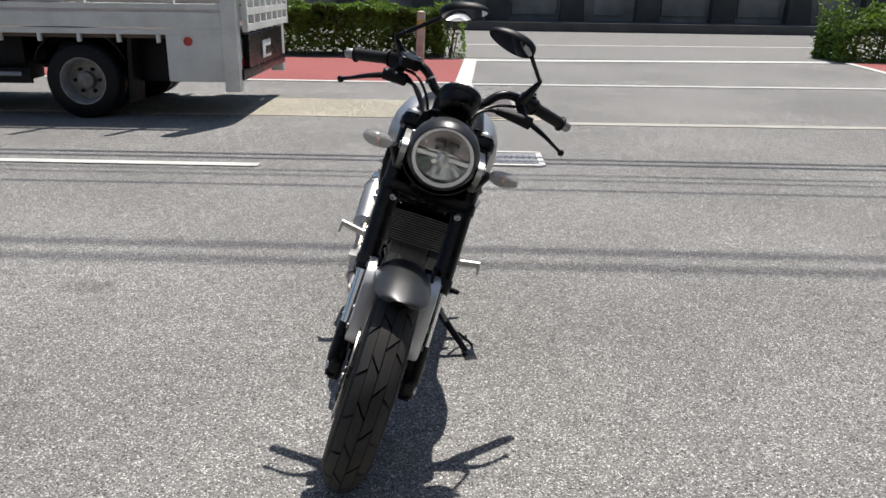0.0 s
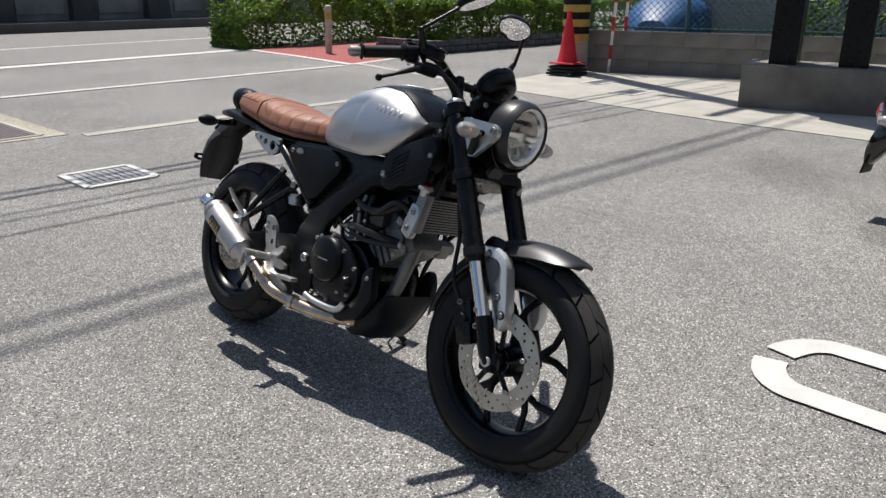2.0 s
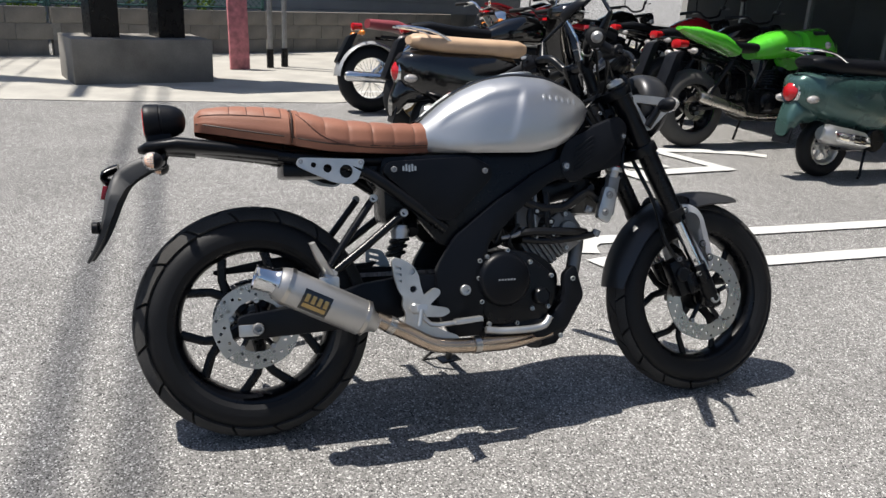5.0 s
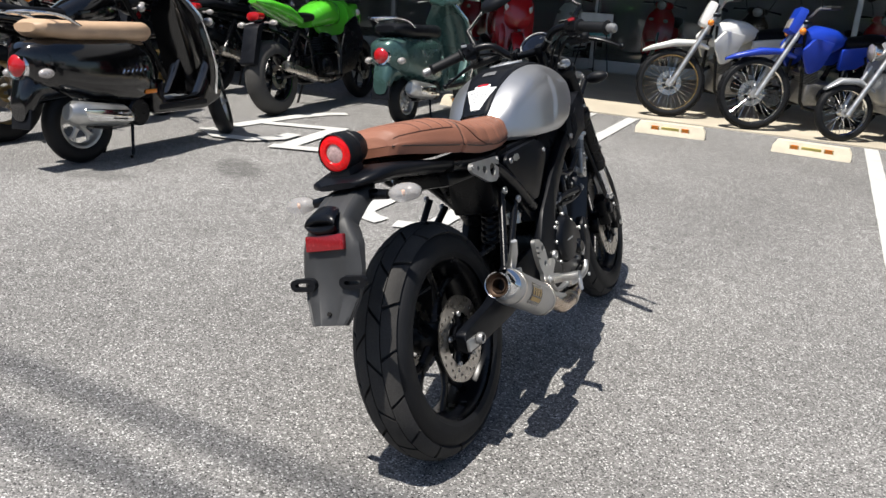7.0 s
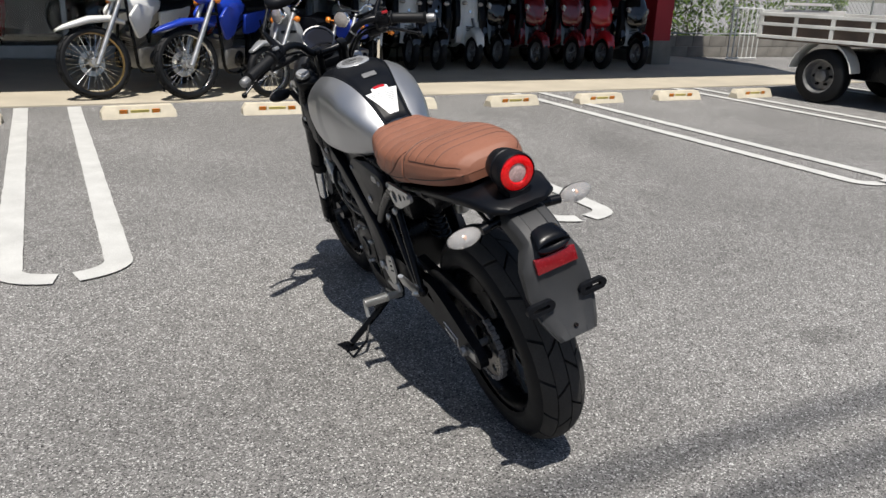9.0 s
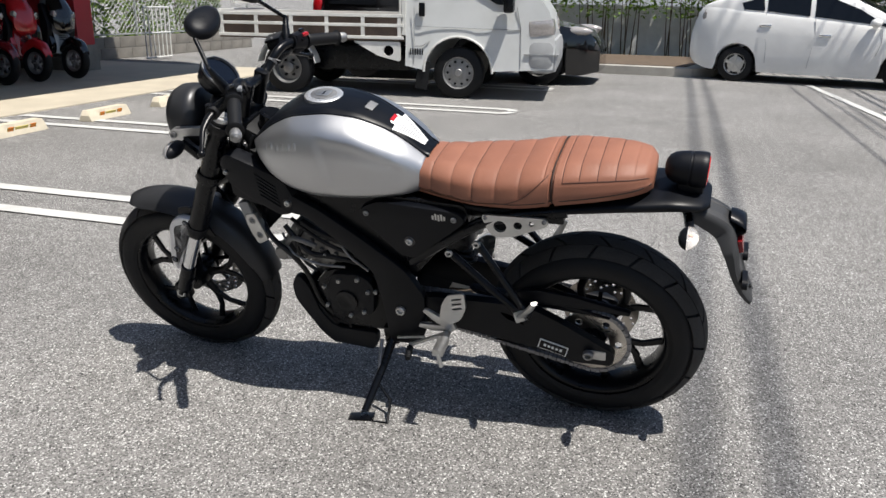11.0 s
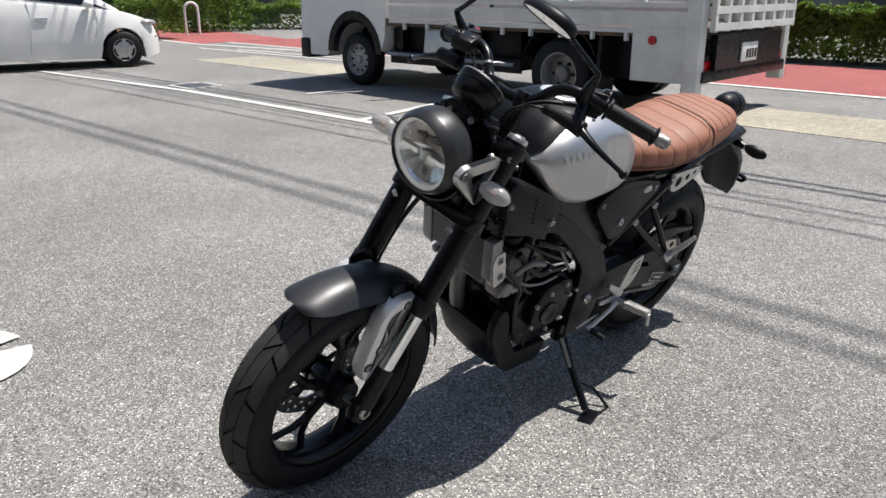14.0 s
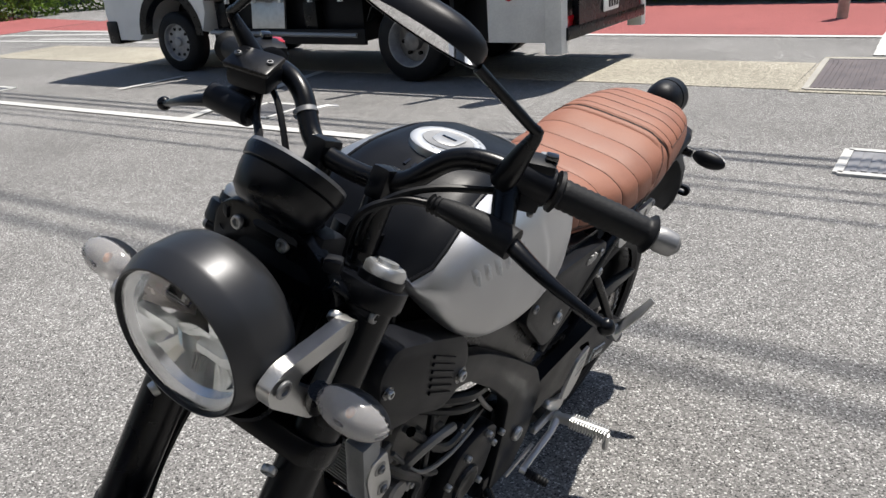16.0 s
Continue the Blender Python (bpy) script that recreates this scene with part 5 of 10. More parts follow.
    tube(b, [p * m for p in (Vector((0.246, 0.172, 1.038)), Vector((0.268, 0.182, 1.016)), Vector((0.292, 0.196, 1.000)))], [0.017, 0.014, 0.013], 12)
    tube(b, [p * m for p in (Vector((0.296, 0.205, 0.996)), Vector((0.297, 0.170, 0.998)))], [0.015, 0.013], 12)
    if s > 0:
        P("clutch_perch", b, M_BLACK, "black clutch lever perch")
        b = BM()
        pts = [Vector((0.297, 0.214, 0.995)), Vector((0.297, 0.196, 0.997)), Vector((0.296, 0.165, 0.998)), Vector((0.297, 0.140, 0.999)), Vector((0.299, 0.122, 0.999)), Vector((0.301, 0.110, 0.998))]
        tube(b, pts, [0.018, 0.0175, 0.015, 0.0125, 0.0100, 0.0065], 14, smooth=3)
        for q in (0.113, 0.119, 0.125):
            lathe(b, [(0.007, -0.0025), (0.0112, 0), (0.007, 0.0025)], (0.300, q, 0.999), (0, 1, 0), 14)
        P("cable_boot", b, M_RUBBER, "black rubber cable boot", 40)
    else:
        disc(b, (0.296, -0.150, 0.999), (0, -1, 0), 0.017, 0.070, 18, chamfer=0.004)
        P("master_cylinder", b, M_PLAST, "black brake master cylinder", 40)
    # mirror, turned inwards
    b = BM()
    base = Vector((0.262, 0.170, 1.038))
    elbow = Vector((0.279, 0.200, 1.110)) if s > 0 else Vector((0.274, 0.214, 1.100))
    head = Vector((0.336, 0.146, 1.172)) if s > 0 else Vector((0.300, 0.110, 1.190))
    tube(b, [p * m for p in (base, base.lerp(elbow, 0.30), base.lerp(elbow, 0.62), elbow, elbow.lerp(head, 0.12), elbow.lerp(head, 0.95))], [0.0145, 0.0135, 0.0105, 0.0062, 0.0056, 0.0056], 10, smooth=4)
    mir = P("mirror", b, M_BLACK, "black oval mirror on a bent stalk")
    tip, foot = (Vector((0.346, 0.020, 1.198)), Vector((0.338, 0.150, 1.172))) if s > 0 else (Vector((0.319, 0.004, 1.240)), Vector((0.303, -0.116, 1.188)))
    mc = (tip + foot) / 2
    ax = (foot - tip).normalized()
    nrm = Vector((0.50, 0.16, -0.85)) if s > 0 else Vector((0.47, 0.24, -0.85))
    nrm = (nrm - ax * nrm.dot(ax)).normalized()
    dn = nrm.cross(ax)
    half_l = (foot - tip).length / 2

    def oval(q, k=1.0):
        c = math.cos(q)
        return ax * (c * half_l * k) + dn * (math.sin(q) * k * (0.040 + 0.006 * c))
    ring = [2 * math.pi * k / 32 for k in range(32)]
    b = BM()
    rows = [[mc + oval(q, 0.94) + nrm * 0.001 for q in ring], [mc + oval(q, 1.0) + nrm * 0.001 for q in ring], [mc + oval(q, 1.02) - nrm * 0.004 for q in ring]]
    for i in range(1, 9):
        t = i / 8
        rows.append([mc + oval(q, max(0.02, 1.0 - 0.98 * t ** 2.4)) + ax * (0.014 * t) - nrm * (0.004 + 0.026 * math.sin(t * math.pi / 2)) for q in ring])
    grid(b, rows, closed_v=True)
    part("mirror_shell", fix(b), M_PLAST, mir, "black mirror shell", 60)
    b = BM()
    b.faces.new([b.verts.new(mc + oval(q, 0.95)) for q in ring])
    part("mirror_glass", fix(b), M_MIRROR, mir, "mirror glass", 0)
# brake reservoir and cables
b = BM()
RV = pose(0.288, -0.158, 1.046, 0, 12, 14)
box(b, RV @ Vector((0, 0, 0)), (0.044, 0.056, 0.026), RV, bevel=0.010)
rsv = P("brake_reservoir", b, M_PLAST, "black brake fluid reservoir")
b = BM()
box(b, RV @ Vector((0, 0, 0.016)), (0.046, 0.058, 0.008), RV, bevel=0.004)
lid_ = part("lid", fix(b), M_BLACK, rsv)
for q in (-0.021, 0.021):
    b = BM()
    bolt(b, RV @ Vector((0, q, 0.020)), RV.to_3x3() @ Vector((0, 0, 1)), 0.0045, 0.003)
    part("screw", fix(b), M_ALU_D, lid_)
for pts, r in (([(0.302, 0.108, 0.998), (0.318, 0.080, 0.994), (0.345, 0.050, 0.965), (0.345, 0.045, 0.88), (0.30, 0.085, 0.80)], 0.0055),
               ([(0.255, 0.165, 1.022), (0.300, 0.100, 1.010), (0.330, 0.060, 0.975), (0.322, 0.040, 0.89)], 0.0045),
               ([(0.296, -0.150, 0.999), (0.318, -0.118, 0.992), (0.350, -0.090, 0.955), (0.385, -0.078, 0.90), (0.43, -0.07, 0.74)], 0.0052),
               ([(0.262, -0.172, 1.010), (0.302, -0.138, 1.002), (0.328, -0.098, 0.960), (0.335, -0.060, 0.90), (0.31, -0.04, 0.86)], 0.0045),
               ([(0.252, -0.165, 1.020), (0.280, -0.125, 1.016), (0.305, -0.085, 0.975), (0.318, -0.06, 0.91), (0.28, -0.05, 0.86)], 0.0042),
               ([(0.43, 0.05, 0.80), (0.39, 0.09, 0.75), (0.33, 0.11, 0.70), (0.30, 0.11, 0.62)], 0.006),
               ([(0.42, -0.03, 0.78), (0.38, -0.09, 0.74), (0.36, -0.10, 0.66)], 0.006)):
    b = BM()
    tube(b, pts, r, 8, smooth=6)
    P("cable", b, M_CABLE)
# a cable tie on the right half of the bar, with its tail left long
b = BM()
lathe(b, [(0.0135, -0.003), (0.0150, -0.003), (0.0150, 0.003), (0.0135, 0.003)], (0.272, -0.090, 1.019), (-0.4, -0.72, 0.66), 16, closed=True)
tube(b, [(0.268, -0.084, 1.026), (0.252, -0.076, 1.029), (0.236, -0.072, 1.026)], 0.0028, 6, flat=0.4)
P("cable_tie", b, M_ALU_D, "grey cable tie with a long tail")
b = BM()
tube(b, [(0.345, 0.09, 0.775), (0.30, 0.118, 0.772), (0.25, 0.13, 0.765)], 0.006, 8)
for k in range(14):
    q = Vector((0.345, 0.09, 0.775)).lerp(Vector((0.25, 0.13, 0.765)), k / 13)
    lathe(b, [(0.006, -0.002), (0.0085, 0), (0.006, 0.002)], q, (-1, 0.4, 0), 8)
P("spring_sleeve", b, M_ALU_D, "coiled steel cable sleeve")
b = BM()
disc(b, (0.455, -0.02, 0.775), (0.9, 0, -0.4), 0.036, 0.03, 20, chamfer=0.008)
box(b, (0.43, -0.02, 0.775), (0.04, 0.03, 0.03), bevel=0.006)
P("horn", b, M_BLACK, "black horn below the headlamp")

# ---- tank ----
TZB = [(-0.215, 0.745), (-0.15, 0.738), (0.06, 0.735), (0.14, 0.748), (0.20, 0.778), (0.24, 0.815), (0.265, 0.85)]
TZT = [(-0.215, 0.829), (-0.155, 0.880), (-0.096, 0.917), (-0.02, 0.948), (0.06, 0.960), (0.12, 0.957), (0.19, 0.934), (0.24, 0.899), (0.265, 0.872)]
THW = [(-0.215, 0.088), (-0.15, 0.128), (-0.05, 0.160), (0.05, 0.170), (0.13, 0.168), (0.19, 0.158), (0.235, 0.136), (0.265, 0.100)]


def ease(t):
    t = max(0.0, min(1.0, t))
    return t * t * t * (t * (6 * t - 15) + 10)


def tank_half(x, n=22):
    zb, zt, w = track(x, TZB), track(x, TZT), track(x, THW)
    h = zt - zb
    pts = spline([(w * 0.86, zb, 0), (w * 0.955, zb + 0.10 * h, 0), (w, zb + 0.34 * h, 0), (w * 0.955, zb + 0.60 * h, 0), (w * 0.80, zb + 0.82 * h, 0), (w * 0.50, zb + 0.955 * h, 0), (w * 0.22, zt - 0.002, 0), (0, zt, 0)], 9)
    out = []
    top = track(x, [(-0.215, 0.785), (-0.139, 0.838), (-0.084, 0.866), (-0.03, 0.887), (0.05, 0.900)])
    for p in pts:
        y, z = p.x, p.y
        front = lerp(0.018, 0.048, (z - 0.79) / 0.11)
        k = ease((front - x) / 0.034 + 0.5) * ease((top - z) / 0.034 + 0.5) * ease((z - zb - 0.004) / 0.060)
        k *= ease((x + 0.205) / 0.06)
        y -= 0.0058 * k
        out.append((y, z))
    return out


b = BM()
rows = []
N = 130
for i in range(N + 1):
    x = lerp(-0.215, 0.265, i / N)
    half = tank_half(x)
    rows.append([(x, -y, z) for y, z in half] + [(x, y, z) for y, z in reversed(half[:-1])])
vs = grid(b, rows)
cap(b, vs[0])
cap(b, vs[-1])
tank = P("fuel_tank", b, M_SILVER, "brushed silver fuel tank", 50)
b = BM()
rows = []
for i in range(45):
    x = lerp(-0.222, 0.2635, i / 44)
    half = tank_half(max(-0.215, x))
    w = track(x, [(-0.222, 0.040), (-0.13, 0.052), (0.0, 0.078), (0.1, 0.092), (0.15, 0.096), (0.20, 0.104), (0.235, 0.106), (0.264, 0.090)])
    row = []
    for k in range(15):
        y = lerp(-w, w, k / 14)
        z = half[-1][1]
        for (ya, za), (yb, zb) in zip(half, half[1:]):
            if yb <= abs(y) <= ya:
                z = lerp(zb, za, (abs(y) - yb) / max(1e-6, ya - yb))
        row.append((x, y, z + (0.0045 if 0 < k < 14 else 0.0)))
    rows.append(row)
grid(b, rows)
P("tank_cover", b, M_MATT, "matt black centre cover of the tank", 50)
for s in (-1, 1):
    b = BM()
    tube(b, [rows[i][0 if s < 0 else 14] for i in range(0, 45, 2)], 0.003, 6)
    P("tank_piping", b, M_PLAST)
# filler cap
FC, FAx = Vector((0.082, 0, 0.9610)), Vector((-0.06, 0, 1)).normalized()
b = BM()
lathe(b, [(0.036, 0.0065), (0.0375, 0.0072), (0.050, 0.0066), (0.0525, 0.0045), (0.053, -0.006)], FC, FAx, 48)
fc = P("filler_cap", b, mat("frosted_silver", (0.60, 0.61, 0.62), 0.42, metal=0.75, vary=0.05, scale=40), "flat silver fuel filler cap with a lock", 40)
b = BM()
lathe(b, [(1e-4, 0.0078), (0.0352, 0.0078), (0.0362, 0.0062)], FC, FAx, 40)
cc_ = part("cap_lid", b, M_ALU_D, fc, "dull silver lid")
b = BM()
plate(b, rounded([(0.062, -0.019), (0.098, -0.019), (0.106, 0.0), (0.098, 0.019), (0.062, 0.019)], 0.008), 0.9683, 0.9707, plane="xy", bevel=0.0008)
part("lock_cover", fix(b), M_ALU, cc_, "hinged lock cover")
b = BM()
box(b, (0.080, 0, 0.9711), (0.004, 0.022, 0.0012))
part("lock_slot", b, M_GLOSSB, cc_, "", 0)
for k in range(11):
    b = BM()
    a = 2 * math.pi * k / 22 + 0.1
    box(b, FC + Vector((0.0445 * math.cos(a), 0.0445 * math.sin(a), 0.0068 - 0.06 * 0.0445 * math.cos(a) * -1)), (0.003, 0.006, 0.0008), Matrix.Rotation(a, 3, "Z"))
    part("print_bar", b, M_GREYP, fc, "", 0)
b = BM()
for k in range(3):
    box(b, (0.155, -0.012 + 0.012 * k, 0.952), (0.014, 0.004, 0.003), pose(0, 0, 0, 0, 12, 0))
part("breather", b, M_GLOSSB, tank, "", 0)


def on_tank(x, z, s, out=0.0):
    """The place on the tank's side at x and height z."""
    half = tank_half(x)
    for (ya, za), (yb, zb) in zip(half, half[1:]):
        if za <= z <= zb:
            return Vector((x, s * (lerp(ya, yb, (z - za) / max(1e-6, zb - za)) + out), z))
    return Vector((x, s * half[2][0], z))


# raised maker's mark on both sides, as plain blocks
for s in (-1, 1):
    for k in range(6):
        b = BM()
        x = 0.108 + 0.0185 * k
        z0 = 0.872 - 0.002 * k
        rows = []
        for i in range(5):
            z = lerp(z0, z0 + 0.020, i / 4)
            rows.append([on_tank(lerp(x - 0.0062, x + 0.0062, q / 4), z, s, 0.0016 if 0 < i < 4 and 0 < q < 4 else 0.0) for q in range(5)])
        grid(b, rows)
        mk = part("maker_mark", fix(b), M_SILVER, tank, "embossed silver block of the maker's mark", 20)
        b = BM()
        rows = []
        for i in range(3):
            z = lerp(z0 + (0.0 if k % 2 else 0.007), z0 + (0.012 if k % 2 else 0.020), i / 2)
            rows.append([on_tank(lerp(x - 0.0018, x + 0.0018, q), z, s, 0.0022) for q in (0, 1)])
        grid(b, rows)
        part("mark_slot", fix(b), M_GREYP, mk, "", 0)
# warning label and badge on the centre cover
def on_cover(x, y, lift=0.0058):
    half = tank_half(x)
    for (ya, za), (yb, zb) in zip(half, half[1:]):
        if yb <= abs(y) <= ya:
            return Vector((x, y, lerp(zb, za, (abs(y) - yb) / max(1e-6, ya - yb)) + lift))
    return Vector((x, y, half[-1][1] + lift))


def patch(name, pts, material, parent, label="", n=6, lift=0.0058):
    """A label laid over the cover, between two rails of points."""
    b = BM()
    (a0, a1), (c0, c1) = pts
    rows = []
    for i in range(n + 1):
        p, q = Vector(a0).lerp(Vector(a1), i / n), Vector(c0).lerp(Vector(c1), i / n)
        rows.append([on_cover(*p.lerp(q, k / 4), lift) for k in range(5)])
    grid(b, rows)
    return part(name, b, material, parent, label, 60)


lab = patch("warning_label", [((-0.128, -0.050), (-0.202, -0.014)), ((-0.128, 0.050), (-0.202, 0.014))], M_PAPER, tank, "white warning label with fine print")
patch("warning_label", [((-0.115, -0.026), (-0.137, -0.026)), ((-0.115, 0.026), (-0.137, 0.026))], M_PAPER, tank)
patch("red_panel", [((-0.112, -0.018), (-0.121, -0.018)), ((-0.112, 0.018), (-0.121, 0.018))], M_REDP, lab, "", 2, 0.0066)
for k in range(9):
    x = -0.138 - 0.0055 * k
    w = lerp(0.038, 0.010, k / 9)
    for y0, y1 in ((-w, -0.003), (0.003, w)):
        patch("print_bar", [((x, y0), (x - 0.0022, y0)), ((x, y1), (x - 0.0022, y1))], M_GREYP, lab, "", 1, 0.0066)
patch("badge", [((-0.045, -0.022), (-0.066, -0.022)), ((-0.045, 0.022), (-0.066, 0.022))], M_ALU_D, tank, "small silver badge", 3, 0.007)

# ---- seat ----
SZB = [(-0.80, 0.798), (-0.70, 0.780), (-0.58, 0.762), (-0.45, 0.742), (-0.30, 0.738), (-0.19, 0.742)]
SZT = [(-0.80, 0.842), (-0.780, 0.858), (-0.70, 0.864), (-0.62, 0.862), (-0.56, 0.855), (-0.48, 0.838), (-0.40, 0.828), (-0.30, 0.823), (-0.22, 0.824), (-0.19, 0.828)]
SHW = [(-0.80, 0.062), (-0.785, 0.085), (-0.74, 0.108), (-0.62, 0.130), (-0.50, 0.140), (-0.38, 0.135), (-0.28, 0.112), (-0.19, 0.088)]
PLEATS = [-0.190, -0.243, -0.302, -0.362, -0.424, -0.485, -0.545] + [-0.592, -0.632, -0.674, -0.716, -0.758]


def pleat(x):
    """How far the padding swells at x between its seams."""
    for a, c in zip(PLEATS, PLEATS[1:]):
        if c <= x <= a and (a < -0.58 or c > -0.55):
            t = (x - c) / (a - c)
            return (4 * t * (1 - t)) ** 0.42 - 0.75
    return 0.1


def seat_low(x):
    """How far up the side the upper cover's seam runs."""
    return 0.66 if x < -0.566 else track(x, [(-0.566, 0.90), (-0.54, 0.72), (-0.49, 0.36), (-0.43, 0.19), (-0.36, 0.15), (-0.19, 0.15)])


def seat_section(x):
    zb, zt, w = track(x, SZB), track(x, SZT), track(x, SHW)
    half = spline([(w * 0.90, zb, 0), (w, zb + 0.020, 0), (w * 0.985, lerp(zb, zt, 0.45), 0), (w * 0.90, lerp(zb, zt, 0.74), 0), (w * 0.62, lerp(zb, zt, 0.95), 0), (w * 0.25, zt, 0), (0, zt, 0)], 4)
    sw = pleat(x) * (0.0046 if x > -0.566 else 0.0026)
    low = seat_low(x)
    out = []
    for p in half:
        y, z = p.x, p.y
        f = (z - zb) / (zt - zb)
        k = max(0.0, min(1.0, (f - low) / 0.06))
        g = sw * k
        if abs(f - low) < 0.03:
            g -= 0.0012
        n = Vector((p.x / max(w, 0.01), (f - 0.35) * 1.6)).normalized()
        if abs(x + 0.566) < 0.006:
            g -= 0.006
        out.append((y + g * n.x, z + g * n.y))
    return out


b = BM()
rows = []
N = 220
for i in range(N + 1):
    x = lerp(-0.80, -0.19, i / N)
    half = seat_section(x)
    rows.append([(x, -y, z) for y, z in half] + [(x, y, z) for y, z in reversed(half[:-1])])
vs = grid(b, rows)
cap(b, vs[0])
cap(b, vs[-1])
seat = P("seat", b, M_LEATHER, "tan leather seat with cross stitched pleats", 60)


def seam(xs, lift, material, nm, r=0.0011, whole=False):
    b = BM()
    zb, zt = track(xs, SZB), track(xs, SZT)
    half = [q for q in seat_section(xs) if whole or (q[1] - zb) / (zt - zb) > seat_low(xs) or q[0] < 0.02]
    pts = [(xs, -y - lift * 0.5, z + lift) for y, z in half] + [(xs, y + lift * 0.5, z + lift) for y, z in reversed(half[:-1])]
    tube(b, pts, r, 4)
    part(nm, b, material, seat)


for x in PLEATS[1:6] + PLEATS[7:]:
    seam(x, 0.0009, M_STITCH, "seam", 0.0012)
seam(-0.566, 0.003, M_SEAM, "strap_edge", 0.0026, True)
for s in (-1, 1):
    b = BM()
    pts = []
    for i in range(30):
        x = lerp(-0.795, -0.20, i / 29)
        half = seat_section(x)
        q = half[3]
        pts.append((x, s * (q[0] + 0.0012), q[1] + 0.004))
    tube(b, pts, 0.0022, 5)
    part("piping", b, M_SEAM, seat, "dark lower piping")
    for x0, x1, m, nm, r in ((-0.562, -0.205, M_STITCH, "cover_seam", 0.0016), (-0.79, -0.592, M_STITCH, "top_seam", 0.0012)):
        b = BM()
        pts = []
        for i in range(40):
            x = lerp(x0, x1, i / 39)
            half = seat_section(x)
            zb, zt = track(x, SZB), track(x, SZT)
            z = lerp(zb, zt, seat_low(x))
            y = half[0][0]
            for (ya, za), (yb, zc) in zip(half, half[1:]):
                if za <= z <= zc:
                    y = lerp(ya, yb, (z - za) / max(1e-6, zc - za))
            pts.append((x, s * (y + 0.0008), z))
        tube(b, pts, r, 5)
        part(nm, b, m, seat, "dark seam")

# ---- tail ----
b = BM()
secs = []
for x, zc, w, h in ((-0.935, 0.757, 0.050, 0.014), (-0.915, 0.762, 0.080, 0.028), (-0.84, 0.768, 0.100, 0.040), (-0.72, 0.756, 0.110, 0.036), (-0.56, 0.734, 0.116, 0.032), (-0.40, 0.720, 0.113, 0.034), (-0.22, 0.722, 0.095, 0.036)):
    secs.append([(x, w * math.copysign(abs(math.cos(a)) ** 0.6, math.cos(a)), zc + h / 2 * math.copysign(abs(math.sin(a)) ** 0.7, math.sin(a))) for a in [2 * math.pi * k / 24 for k in range(24)]])
loft(b, secs)
P("tail_cowl", b, M_MATT, "black tail cowl below the seat", 50)
TA, TC = Vector((-1, 0, -0.05)).normalized(), Vector((-0.916, 0, 0.828))
b = BM()
lathe(b, [(1e-4, -0.096), (0.016, -0.094), (0.028, -0.088), (0.0365, -0.075), (0.0410, -0.058), (0.0430, -0.040), (0.0412, -0.038), (0.0412, -0.034), (0.0437, -0.032), (0.0450, -0.012), (0.0445, 0.0), (0.042, 0.004), (0.040, 0.0)], TC, TA, 44)
box(b, (-0.885, 0, 0.785), (0.062, 0.056, 0.040), bevel=0.012)
tl = P("tail_lamp", b, M_PLAST, "round black tail lamp, lit red ring", 35)
b = BM()
lathe(b, [(0.040, 0.001), (0.034, 0.006), (0.024, 0.006), (0.021, 0.003)], TC, TA, 36)
part("red_ring", b, M_TAIL, tl, "lit red ring")
b = BM()
lathe(b, [(1e-4, 0.005), (0.012, 0.005), (0.021, 0.002)], TC, TA, 28)
part("white_core", b, M_TAILC, tl, "pale lamp centre")
# rear fender and plate holder
b = BM()
line_pts = [(-0.80, 0.740), (-0.88, 0.746), (-0.940, 0.733), (-0.990, 0.700), (-1.012, 0.645), (-1.022, 0.590), (-1.038, 0.535), (-1.064, 0.484)]
wid = [0.050, 0.054, 0.052, 0.050, 0.074, 0.078, 0.070, 0.046]
dep = [0.020, 0.030, 0.042, 0.046, 0.034, 0.022, 0.013, 0.007]
rows = []
sp = spline([(x, 0, z) for x, z in line_pts], 5)
for i, p in enumerate(sp):
    j = min(int(i / 5), 6)
    w, d = lerp(wid[j], wid[j + 1], i / 5 - j), lerp(dep[j], dep[j + 1], i / 5 - j)
    t = (sp[min(i + 1, len(sp) - 1)] - sp[max(i - 1, 0)]).normalized()
    n = Vector((t.z, 0, -t.x))
    if n.x > 0 or (abs(n.x) < 0.3 and n.z < 0):
        n = -n
    sec = [(-1.0, -d), (-1.0, -d * 0.35), (-0.93, -0.006), (-0.80, 0.0), (-0.45, 0.002), (-0.40, 0.0), (0, 0.0), (0.40, 0.0), (0.45, 0.002), (0.80, 0.0), (0.93, -0.006), (1.0, -d * 0.35), (1.0, -d)]
    rows.append([p + n * h + Vector((0, q * w, 0)) for q, h in sec] + [p + n * (min(h - 0.004, 0) if abs(q) < 0.9 else h) + Vector((0, q * (w - 0.004), 0)) for q, h in reversed(sec)])
loft(b, rows)
fd = P("rear_fender", b, M_PLAST_G, "black plastic rear fender and plate holder", 35)
b = BM()
box(b, (-1.016, 0, 0.652), (0.012, 0.100, 0.034), pose(0, 0, 0, 0, 12, 0), bevel=0.003)
part("reflector", b, mat("dark_red_reflector", (0.20, 0.006, 0.010), 0.25, vary=0.2, scale=200, coat=0.3), fd, "red rear reflector")
b = BM()
secs = []
for t in range(8):
    q = t / 7
    secs.append([(-0.986 - 0.030 * math.sin(q * math.pi) - 0.016 * q, 0.040 * math.cos(a) * (0.8 + 0.2 * math.sin(q * math.pi)), 0.714 - 0.040 * q + 0.012 * math.sin(a)) for a in [2 * math.pi * k / 16 for k in range(16)]])
loft(b, secs)
part("plate_lamp", fix(b), M_BLACK, fd, "black plate lamp cover", 50)
